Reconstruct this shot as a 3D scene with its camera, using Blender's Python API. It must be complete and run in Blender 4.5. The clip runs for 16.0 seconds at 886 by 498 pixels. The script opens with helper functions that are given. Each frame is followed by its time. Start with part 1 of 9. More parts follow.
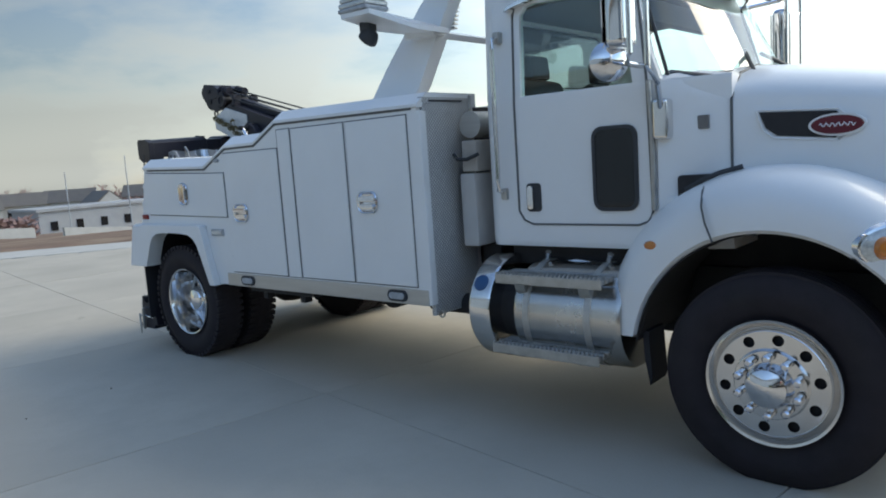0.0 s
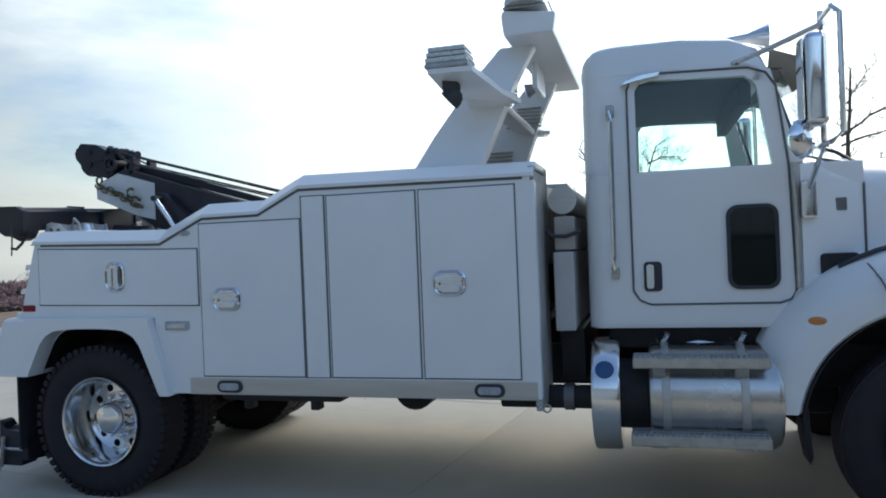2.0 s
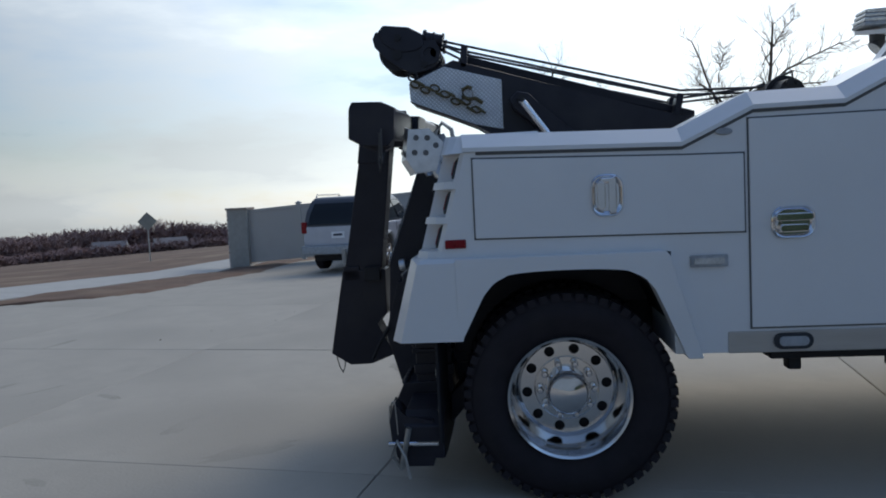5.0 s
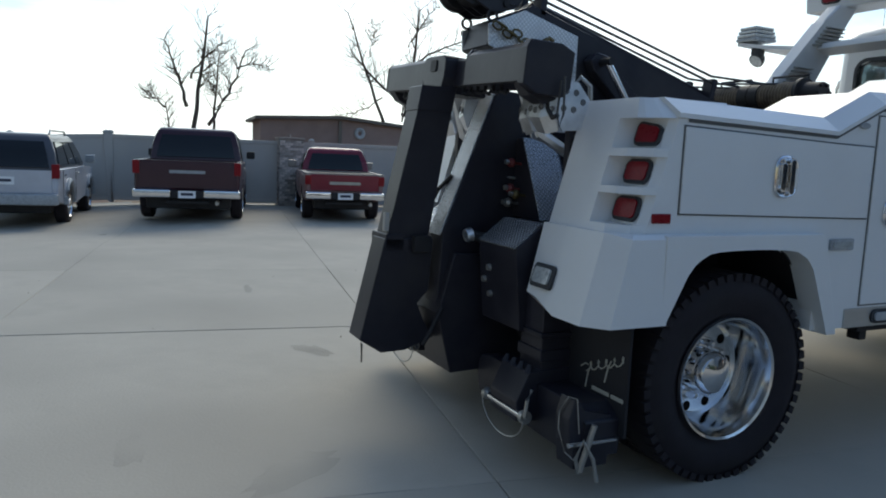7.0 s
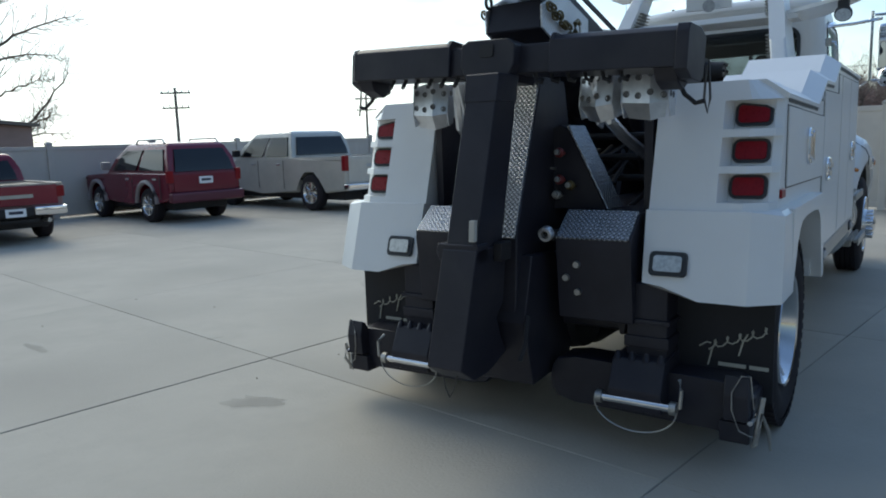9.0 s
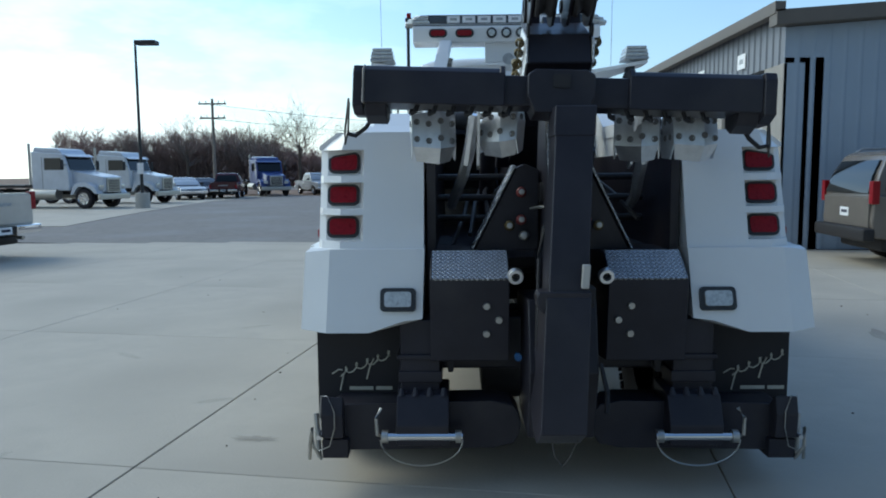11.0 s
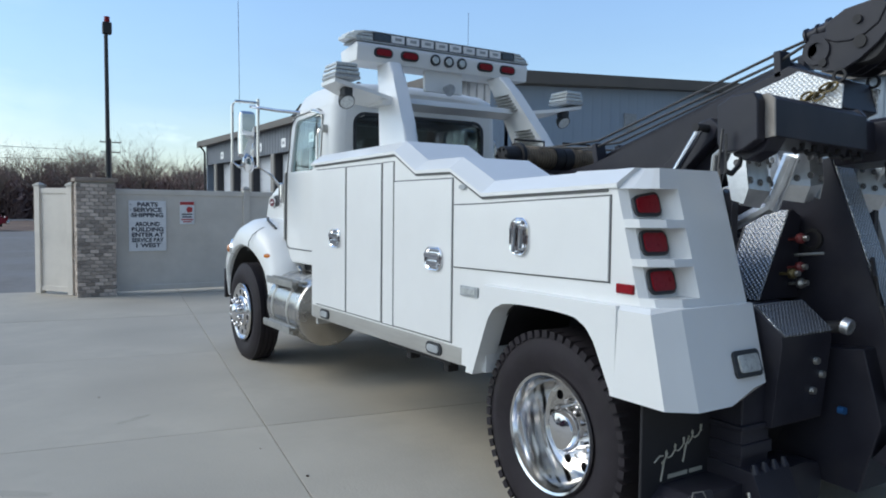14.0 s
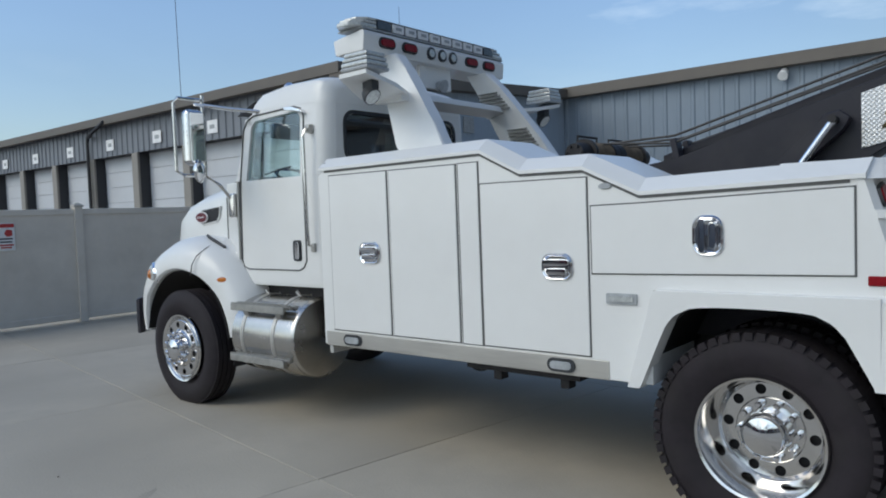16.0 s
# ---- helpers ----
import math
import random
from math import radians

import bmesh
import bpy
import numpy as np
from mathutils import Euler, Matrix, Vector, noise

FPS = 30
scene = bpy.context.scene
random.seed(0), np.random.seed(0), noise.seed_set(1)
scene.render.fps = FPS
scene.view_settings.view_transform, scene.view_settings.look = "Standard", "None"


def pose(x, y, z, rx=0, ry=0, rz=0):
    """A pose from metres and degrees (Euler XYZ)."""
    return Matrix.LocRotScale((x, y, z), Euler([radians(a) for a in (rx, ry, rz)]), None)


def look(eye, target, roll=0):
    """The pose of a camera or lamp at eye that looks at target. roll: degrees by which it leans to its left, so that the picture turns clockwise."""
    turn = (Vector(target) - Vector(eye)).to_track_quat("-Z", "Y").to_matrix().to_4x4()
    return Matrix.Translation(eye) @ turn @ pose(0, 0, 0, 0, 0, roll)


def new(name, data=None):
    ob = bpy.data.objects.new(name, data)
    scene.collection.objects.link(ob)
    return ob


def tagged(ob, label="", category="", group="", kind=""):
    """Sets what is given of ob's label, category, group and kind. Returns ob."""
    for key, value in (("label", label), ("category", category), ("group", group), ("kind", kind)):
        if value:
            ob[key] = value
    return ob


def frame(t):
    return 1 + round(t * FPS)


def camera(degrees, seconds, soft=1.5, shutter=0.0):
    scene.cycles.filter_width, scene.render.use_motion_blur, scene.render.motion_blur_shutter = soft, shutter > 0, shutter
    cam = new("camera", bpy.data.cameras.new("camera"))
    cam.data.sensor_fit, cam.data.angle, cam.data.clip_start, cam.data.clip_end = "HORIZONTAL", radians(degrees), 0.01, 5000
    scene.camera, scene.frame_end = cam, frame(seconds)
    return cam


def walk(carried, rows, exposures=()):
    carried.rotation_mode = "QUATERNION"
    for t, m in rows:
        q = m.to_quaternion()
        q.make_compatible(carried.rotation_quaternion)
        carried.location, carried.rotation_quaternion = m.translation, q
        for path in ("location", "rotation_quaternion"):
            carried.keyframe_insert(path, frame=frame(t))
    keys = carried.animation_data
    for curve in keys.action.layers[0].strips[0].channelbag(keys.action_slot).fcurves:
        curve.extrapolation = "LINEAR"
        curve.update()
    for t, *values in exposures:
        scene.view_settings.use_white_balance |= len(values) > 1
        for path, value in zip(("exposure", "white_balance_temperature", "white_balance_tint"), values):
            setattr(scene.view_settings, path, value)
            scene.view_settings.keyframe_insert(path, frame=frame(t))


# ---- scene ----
cam = camera(62.8, 16.0, soft=1.9)
PATH = [
    (0, (6.011, -4.592, 1.651), (4.72, -3.085, 1.398), -3.9),
    (0.5, (5.487, -4.904, 1.632), (4.449, -3.208, 1.415), -2.5),
    (1, (4.889, -5.057, 1.615), (4.058, -3.242, 1.5), -2.1),
    (1.5, (4.273, -5.208, 1.617), (3.707, -3.29, 1.608), -0.1),
    (2, (3.594, -5.238, 1.596), (3.05, -3.313, 1.586), -2.3),
    (2.5, (2.925, -5.236, 1.577), (2.513, -3.282, 1.473), -2.6),
    (3, (2.297, -5.119, 1.596), (1.997, -3.144, 1.508), -4.1),
    (3.5, (1.606, -5.038, 1.576), (1.372, -3.052, 1.58), -3.6),
    (4, (0.974, -4.912, 1.548), (0.812, -2.919, 1.581), -4.3),
    (4.5, (0.334, -4.781, 1.518), (0.039, -2.804, 1.449), -3.9),
    (5, (-0.235, -4.672, 1.509), (-0.431, -2.687, 1.364), -2.9),
    (5.2, (-0.474, -4.629, 1.547), (-0.686, -2.651, 1.347), -2.3),
    (6.25, (-1.814, -4.163, 1.526), (-1.392, -2.224, 1.279), -0.6),
    (7.3, (-3.002, -3.43, 1.504), (-1.99, -1.726, 1.237), 1.1),
    (7.5, (-3.182, -3.293, 1.546), (-2.055, -1.666, 1.262), -0.7),
    (8, (-3.608, -2.921, 1.561), (-2.265, -1.467, 1.275), -1.3),
    (8.5, (-3.871, -2.371, 1.545), (-2.398, -1.064, 1.201), -4.3),
    (9, (-4.159, -1.801, 1.571), (-2.526, -0.685, 1.274), -1.9),
    (9.2, (-4.215, -1.578, 1.568), (-2.499, -0.599, 1.255), -1.9),
    (10.35, (-4.449, -0.242, 1.578), (-2.514, 0.186, 1.311), -1.4),
    (11.5, (-4.153, 1.043, 1.587), (-2.169, 0.882, 1.391), -0.9),
    (12, (-3.897, 1.584, 1.608), (-1.923, 1.345, 1.392), -2.5),
    (12.5, (-3.722, 2.088, 1.615), (-1.828, 1.501, 1.351), -2),
    (13, (-3.403, 2.569, 1.636), (-1.598, 1.733, 1.433), -1.5),
    (13.5, (-3.105, 3.105, 1.645), (-1.382, 2.098, 1.526), 0.5),
    (14, (-2.714, 3.548, 1.605), (-1.03, 2.474, 1.499), 0.6),
    (14.5, (-2.375, 3.977, 1.627), (-0.786, 2.765, 1.541), -2.3),
    (15, (-1.969, 4.249, 1.608), (-0.512, 2.884, 1.499), -4.8),
    (15.5, (-1.514, 4.525, 1.623), (-0.118, 3.093, 1.559), -2.5),
    (16, (-1.022, 4.709, 1.626), (0.247, 3.167, 1.529), -2.1),
]
walk(cam, [(t, look(eye, target, roll)) for t, eye, target, roll in PATH],
     exposures=[(0, 1.50, 7800, 4), (0.7, 1.46, 7750, 4), (1.5, 1.42, 7600, 4), (2.5, 1.24, 7300, 5), (4, 0.94, 7150, 6), (5, 0.55, 7050, 8), (7.5, 0.95, 7400, 2), (9, 1.06, 7250, 1), (11.5, 1.08, 6600, -3), (12.2, 1.06, 6950, -1), (13, 1.14, 6980, 2), (14, 1.0, 6850, 4), (15, 0.78, 7050, 4), (16, 0.66, 7100, 5)])

# ---- sky, sun ----
SUN_AZ = radians(28)      # from +Y towards +X
SUN_EL = radians(38)
world = bpy.data.worlds.new("sky")
scene.world = world
world.use_nodes = True
wn, wl = world.node_tree.nodes, world.node_tree.links
wn.clear()
w_out = wn.new("ShaderNodeOutputWorld")
w_bg = wn.new("ShaderNodeBackground")
w_sky = wn.new("ShaderNodeTexSky")
w_sky.sky_type = "NISHITA"
w_sky.sun_disc = False
w_sky.sun_elevation, w_sky.sun_rotation = SUN_EL, SUN_AZ
w_sky.air_density, w_sky.dust_density, w_sky.ozone_density = 1.1, 0.15, 2.0
w_co = wn.new("ShaderNodeTexCoord")
w_map = wn.new("ShaderNodeMapping")
w_map.inputs["Scale"].default_value = (1.5, 2.4, 6.5)
w_map.inputs["Rotation"].default_value = (0, 0.1, 0.5)
w_no = wn.new("ShaderNodeTexNoise")
w_no.inputs["Scale"].default_value, w_no.inputs["Detail"].default_value, w_no.inputs["Roughness"].default_value = 1.6, 7, 0.55
w_ra = wn.new("ShaderNodeValToRGB")
w_ra.color_ramp.elements[0].position, w_ra.color_ramp.elements[1].position = 0.46, 0.86
w_ra.color_ramp.elements[0].color, w_ra.color_ramp.elements[1].color = (0.04, 0.04, 0.04, 1), (0.75, 0.75, 0.75, 1)
w_hsv = wn.new("ShaderNodeHueSaturation")
w_hsv.inputs["Saturation"].default_value, w_hsv.inputs["Value"].default_value = 0.0, 1.2
w_mix = wn.new("ShaderNodeMix")
w_mix.data_type = "RGBA"
wl.new(w_co.outputs["Generated"], w_map.inputs["Vector"])
wl.new(w_map.outputs["Vector"], w_no.inputs["Vector"])
w_sep, w_bank, w_add = wn.new("ShaderNodeSeparateXYZ"), wn.new("ShaderNodeMapRange"), wn.new("ShaderNodeMath")
w_bank.inputs["From Min"].default_value, w_bank.inputs["From Max"].default_value = -0.05, 0.9
w_bank.inputs["To Min"].default_value, w_bank.inputs["To Max"].default_value = -0.14, 0.23
wl.new(w_co.outputs["Generated"], w_sep.inputs["Vector"])
wl.new(w_sep.outputs["Y"], w_bank.inputs["Value"])
wl.new(w_no.outputs["Fac"], w_add.inputs[0])
wl.new(w_bank.outputs["Result"], w_add.inputs[1])
wl.new(w_add.outputs["Value"], w_ra.inputs["Fac"])      # thin cloud thickens towards the sun's side
w_haze = wn.new("ShaderNodeHueSaturation")      # thin haze over the blue
w_haze.inputs["Saturation"].default_value = 1.08
w_cool = wn.new("ShaderNodeMix")
w_cool.data_type, w_cool.blend_type = "RGBA", "MULTIPLY"
w_cool.inputs["Factor"].default_value, w_cool.inputs["B"].default_value = 1.0, (0.965, 0.99, 1.12, 1)
wl.new(w_sky.outputs["Color"], w_cool.inputs["A"])
wl.new(w_cool.outputs["Result"], w_haze.inputs["Color"])
wl.new(w_sky.outputs["Color"], w_hsv.inputs["Color"])
w_hor = wn.new("ShaderNodeMapRange")      # the clear sky stays an even blue down to the horizon
w_hor.inputs["From Min"].default_value, w_hor.inputs["From Max"].default_value = 0.0, 0.40
w_hor.inputs["To Min"].default_value, w_hor.inputs["To Max"].default_value = 0.38, 0.76
# a veil of thin cloud lies along the horizon
w_veil, w_max = wn.new("ShaderNodeMapRange"), wn.new("ShaderNodeMath")
w_max.operation = "MAXIMUM"
w_veil.inputs["From Min"].default_value, w_veil.inputs["From Max"].default_value = 0.02, 0.34
w_veil.inputs["To Min"].default_value, w_veil.inputs["To Max"].default_value = 0.92, 0.0
wl.new(w_sep.outputs["Z"], w_veil.inputs["Value"])
wl.new(w_sep.outputs["Z"], w_hor.inputs["Value"])
wl.new(w_hor.outputs["Result"], w_haze.inputs["Value"])
w_north, w_band = wn.new("ShaderNodeMapRange"), wn.new("ShaderNodeMath")
w_band.operation = "MULTIPLY"
w_north.inputs["From Min"].default_value, w_north.inputs["From Max"].default_value = -0.10, 0.40
w_north.inputs["To Min"].default_value, w_north.inputs["To Max"].default_value = 0.12, 1.0
wl.new(w_sep.outputs["Y"], w_north.inputs["Value"])
wl.new(w_veil.outputs["Result"], w_band.inputs[0])
w_streak, w_torn = wn.new("ShaderNodeMapRange"), wn.new("ShaderNodeMath")      # long gaps in the veil
w_torn.operation = "MULTIPLY"
w_streak.inputs["From Min"].default_value, w_streak.inputs["From Max"].default_value = 0.38, 0.56
w_streak.inputs["To Min"].default_value, w_streak.inputs["To Max"].default_value = 0.25, 1.0
wl.new(w_no.outputs["Fac"], w_streak.inputs["Value"])
wl.new(w_streak.outputs["Result"], w_torn.inputs[0])
wl.new(w_north.outputs["Result"], w_torn.inputs[1])
wl.new(w_torn.outputs["Value"], w_band.inputs[1])
wl.new(w_ra.outputs["Color"], w_max.inputs[0])
wl.new(w_band.outputs["Value"], w_max.inputs[1])
wl.new(w_max.outputs["Value"], w_mix.inputs["Factor"])
wl.new(w_haze.outputs["Color"], w_mix.inputs["A"])
w_grey = wn.new("ShaderNodeMix")      # the cloud itself is a cool grey
w_grey.data_type, w_grey.blend_type = "RGBA", "MULTIPLY"
w_grey.inputs["Factor"].default_value, w_grey.inputs["B"].default_value = 1.0, (0.89, 1.0, 1.13, 1)
wl.new(w_hsv.outputs["Color"], w_grey.inputs["A"])
wl.new(w_grey.outputs["Result"], w_mix.inputs["B"])
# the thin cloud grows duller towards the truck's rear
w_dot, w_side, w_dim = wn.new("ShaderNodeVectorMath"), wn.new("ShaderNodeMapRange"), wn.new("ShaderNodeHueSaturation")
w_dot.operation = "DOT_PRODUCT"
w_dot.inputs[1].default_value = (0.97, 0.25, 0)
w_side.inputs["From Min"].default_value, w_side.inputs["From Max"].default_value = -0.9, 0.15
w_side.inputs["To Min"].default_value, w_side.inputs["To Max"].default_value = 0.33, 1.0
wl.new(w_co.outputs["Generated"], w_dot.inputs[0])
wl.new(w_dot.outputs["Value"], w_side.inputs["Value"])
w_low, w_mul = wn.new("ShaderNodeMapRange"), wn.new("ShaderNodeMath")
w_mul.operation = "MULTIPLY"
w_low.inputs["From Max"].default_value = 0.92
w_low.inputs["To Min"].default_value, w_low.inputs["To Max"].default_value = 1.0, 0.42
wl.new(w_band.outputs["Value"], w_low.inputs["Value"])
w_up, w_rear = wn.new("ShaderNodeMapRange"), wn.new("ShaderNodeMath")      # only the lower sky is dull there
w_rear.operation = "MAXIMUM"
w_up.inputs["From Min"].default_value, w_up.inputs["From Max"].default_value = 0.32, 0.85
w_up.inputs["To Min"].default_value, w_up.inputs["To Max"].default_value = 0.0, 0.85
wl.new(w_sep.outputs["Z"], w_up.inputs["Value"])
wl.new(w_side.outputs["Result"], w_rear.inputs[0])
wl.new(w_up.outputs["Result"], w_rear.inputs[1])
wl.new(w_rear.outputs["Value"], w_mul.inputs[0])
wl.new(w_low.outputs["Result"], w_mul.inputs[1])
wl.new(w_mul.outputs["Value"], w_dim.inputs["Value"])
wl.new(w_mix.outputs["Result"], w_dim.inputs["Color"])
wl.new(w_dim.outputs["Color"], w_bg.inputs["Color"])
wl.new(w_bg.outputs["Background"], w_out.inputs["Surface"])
w_bg.inputs["Strength"].default_value = 0.15

sun = new("sun", bpy.data.lights.new("sun", "SUN"))
sun.data.energy, sun.data.angle, sun.data.color = 0.62, radians(32), (1.0, 0.95, 0.87)
sun.matrix_world = look((0, 0, 0), (-math.sin(SUN_AZ) * math.cos(SUN_EL), -math.cos(SUN_AZ) * math.cos(SUN_EL), -math.sin(SUN_EL)))


# ---- materials ----
def material(name, color, rough=0.5, metal=0.0, dark=None, scale=6.0, mix=0.5, bump=0.0, bump_scale=60.0, coat=0.0,
             stain=None, stain_scale=0.8, stain_amount=0.0, rough_var=0.1, stretch=(1, 1, 1), per_object=0.0):
    m = bpy.data.materials.new(name)
    m.use_nodes = True
    n, l = m.node_tree.nodes, m.node_tree.links
    b = n["Principled BSDF"]
    b.inputs["Roughness"].default_value, b.inputs["Metallic"].default_value = rough, metal
    b.inputs["Coat Weight"].default_value, b.inputs["Coat Roughness"].default_value = coat, 0.06
    co, mp, no = n.new("ShaderNodeTexCoord"), n.new("ShaderNodeMapping"), n.new("ShaderNodeTexNoise")
    mp.inputs["Scale"].default_value = stretch
    no.inputs["Scale"].default_value, no.inputs["Detail"].default_value, no.inputs["Roughness"].default_value = scale, 6, 0.6
    l.new(co.outputs["Object"], mp.inputs["Vector"])
    l.new(mp.outputs["Vector"], no.inputs["Vector"])
    ra = n.new("ShaderNodeValToRGB")
    ra.color_ramp.elements[0].position, ra.color_ramp.elements[1].position = 0.5 - 0.35 * (1 - mix) - 0.1, 0.62
    d = dark if dark else tuple(c * 0.82 for c in color)
    ra.color_ramp.elements[0].color, ra.color_ramp.elements[1].color = (*d, 1), (*color, 1)
    l.new(no.outputs["Fac"], ra.inputs["Fac"])
    last = ra.outputs["Color"]
    if stain:
        sn, sr, mx = n.new("ShaderNodeTexNoise"), n.new("ShaderNodeValToRGB"), n.new("ShaderNodeMix")
        sn.inputs["Scale"].default_value, sn.inputs["Detail"].default_value = stain_scale, 5
        l.new(mp.outputs["Vector"], sn.inputs["Vector"])
        sr.color_ramp.elements[0].position, sr.color_ramp.elements[1].position = 0.48, 0.72
        sr.color_ramp.elements[1].color = (stain_amount, stain_amount, stain_amount, 1)
        l.new(sn.outputs["Fac"], sr.inputs["Fac"])
        mx.data_type = "RGBA"
        l.new(sr.outputs["Color"], mx.inputs["Factor"])
        l.new(last, mx.inputs["A"])
        mx.inputs["B"].default_value = (*stain, 1)
        last = mx.outputs["Result"]
    if per_object:
        oi, mr, hs = n.new("ShaderNodeObjectInfo"), n.new("ShaderNodeMapRange"), n.new("ShaderNodeHueSaturation")
        mr.inputs["To Min"].default_value, mr.inputs["To Max"].default_value = 1 - per_object, 1 + per_object
        l.new(oi.outputs["Random"], mr.inputs["Value"])
        l.new(mr.outputs["Result"], hs.inputs["Value"])
        l.new(last, hs.inputs["Color"])
        last = hs.outputs["Color"]
    l.new(last, b.inputs["Base Color"])
    if rough_var:
        rr = n.new("ShaderNodeMapRange")
        rr.inputs["To Min"].default_value, rr.inputs["To Max"].default_value = max(rough - rough_var, 0.02), min(rough + rough_var, 1)
        l.new(no.outputs["Fac"], rr.inputs["Value"])
        l.new(rr.outputs["Result"], b.inputs["Roughness"])
    if bump:
        bn, bu = n.new("ShaderNodeTexNoise"), n.new("ShaderNodeBump")
        bn.inputs["Scale"].default_value, bn.inputs["Detail"].default_value = bump_scale, 4
        l.new(mp.outputs["Vector"], bn.inputs["Vector"])
        bu.inputs["Strength"].default_value, bu.inputs["Distance"].default_value = bump, 0.01
        l.new(bn.outputs["Fac"], bu.inputs["Height"])
        l.new(bu.outputs["Normal"], b.inputs["Normal"])
    return m


def tread_plate(name, color, rough):
    """Diamond tread plate: short raised bars, turned by a right angle from cell to cell."""
    m = material(name, color, rough, 1.0, dark=tuple(c * 0.72 for c in color), scale=14, rough_var=0.08)
    n, l = m.node_tree.nodes, m.node_tree.links
    b = n["Principled BSDF"]
    def op(kind, a, c=None):
        q = n.new("ShaderNodeMath")
        q.operation = kind
        for i, v in enumerate((a, c)):
            if v is None:
                continue
            if isinstance(v, (int, float)):
                q.inputs[i].default_value = v
            else:
                l.new(v, q.inputs[i])
        return q.outputs[0]
    co, ge, sp, sn = n.new("ShaderNodeTexCoord"), n.new("ShaderNodeNewGeometry"), n.new("ShaderNodeSeparateXYZ"), n.new("ShaderNodeSeparateXYZ")
    l.new(co.outputs["Object"], sp.inputs["Vector"])
    l.new(ge.outputs["True Normal"], sn.inputs["Vector"])
    # plane coordinates: across and along the plate, chosen by its facing
    side = op("GREATER_THAN", op("ABSOLUTE", sn.outputs["Y"]), 0.7)
    u = op("ADD", op("MULTIPLY", sp.outputs["X"], side), op("MULTIPLY", sp.outputs["Y"], op("SUBTRACT", 1.0, side)))
    def along(a, na):      # runs up the plate's slope
        return op("SUBTRACT", op("MULTIPLY", a, sn.outputs["Z"]), op("MULTIPLY", sp.outputs["Z"], na))
    v = op("ADD", op("MULTIPLY", along(sp.outputs["Y"], sn.outputs["Y"]), side), op("MULTIPLY", along(sp.outputs["X"], sn.outputs["X"]), op("SUBTRACT", 1.0, side)))
    f = 2 * math.pi / 0.036
    p, q = op("MULTIPLY", op("ADD", u, v), f * 0.7071), op("MULTIPLY", op("SUBTRACT", u, v), f * 0.7071)
    sp_, sq_ = op("SINE", p), op("SINE", q)
    even = op("GREATER_THAN", op("MULTIPLY", sp_, sq_), 0.0)
    ap, aq = op("ABSOLUTE", sp_), op("ABSOLUTE", sq_)
    one = op("MULTIPLY", op("MULTIPLY", op("POWER", ap, 4.0), op("POWER", aq, 0.5)), even)
    two = op("MULTIPLY", op("MULTIPLY", op("POWER", aq, 4.0), op("POWER", ap, 0.5)), op("SUBTRACT", 1.0, even))
    bars = op("MAXIMUM", one, two)
    # colour contrast of the bars: darker between them, full on their tops
    bar_tone, link = n.new("ShaderNodeMix"), b.inputs["Base Color"].links[0]
    bar_tone.data_type = "RGBA"
    l.new(op("MINIMUM", op("MULTIPLY", bars, 1.8), 1.0), bar_tone.inputs["Factor"])
    bar_tone.inputs["A"].default_value = (*(c * 0.38 for c in color), 1)
    l.new(link.from_socket, bar_tone.inputs["B"])
    l.new(bar_tone.outputs["Result"], b.inputs["Base Color"])
    bu = n.new("ShaderNodeBump")
    bu.inputs["Strength"].default_value, bu.inputs["Distance"].default_value = 0.75, 0.004
    l.new(bars, bu.inputs["Height"])
    l.new(bu.outputs["Normal"], b.inputs["Normal"])
    return m


def glass(name, color, rough=0.02, alpha=1.0):
    m = bpy.data.materials.new(name)
    m.use_nodes = True
    b = m.node_tree.nodes["Principled BSDF"]
    b.inputs["Base Color"].default_value = (*color, 1)
    b.inputs["Roughness"].default_value = rough
    b.inputs["Transmission Weight"].default_value = alpha
    b.inputs["IOR"].default_value = 1.45
    return m


def clear_pane(name, tint, see):
    """Thin pane: mostly see-through, with a mirror gloss by Fresnel."""
    m = bpy.data.materials.new(name)
    m.use_nodes = True
    n, l = m.node_tree.nodes, m.node_tree.links
    n.clear()
    out, mx = n.new("ShaderNodeOutputMaterial"), n.new("ShaderNodeMixShader")
    tr, gl, lw, mr = n.new("ShaderNodeBsdfTransparent"), n.new("ShaderNodeBsdfGlossy"), n.new("ShaderNodeLayerWeight"), n.new("ShaderNodeMapRange")
    tr.inputs["Color"].default_value = (*(t * see for t in tint), 1)
    gl.inputs["Roughness"].default_value = 0.01
    lw.inputs["Blend"].default_value = 0.22
    mr.inputs["To Min"].default_value, mr.inputs["To Max"].default_value = 0.02, 0.55
    l.new(lw.outputs["Facing"], mr.inputs["Value"])
    l.new(mr.outputs["Result"], mx.inputs["Fac"])
    l.new(tr.outputs["BSDF"], mx.inputs[1])
    l.new(gl.outputs["BSDF"], mx.inputs[2])
    l.new(mx.outputs["Shader"], out.inputs["Surface"])
    return m


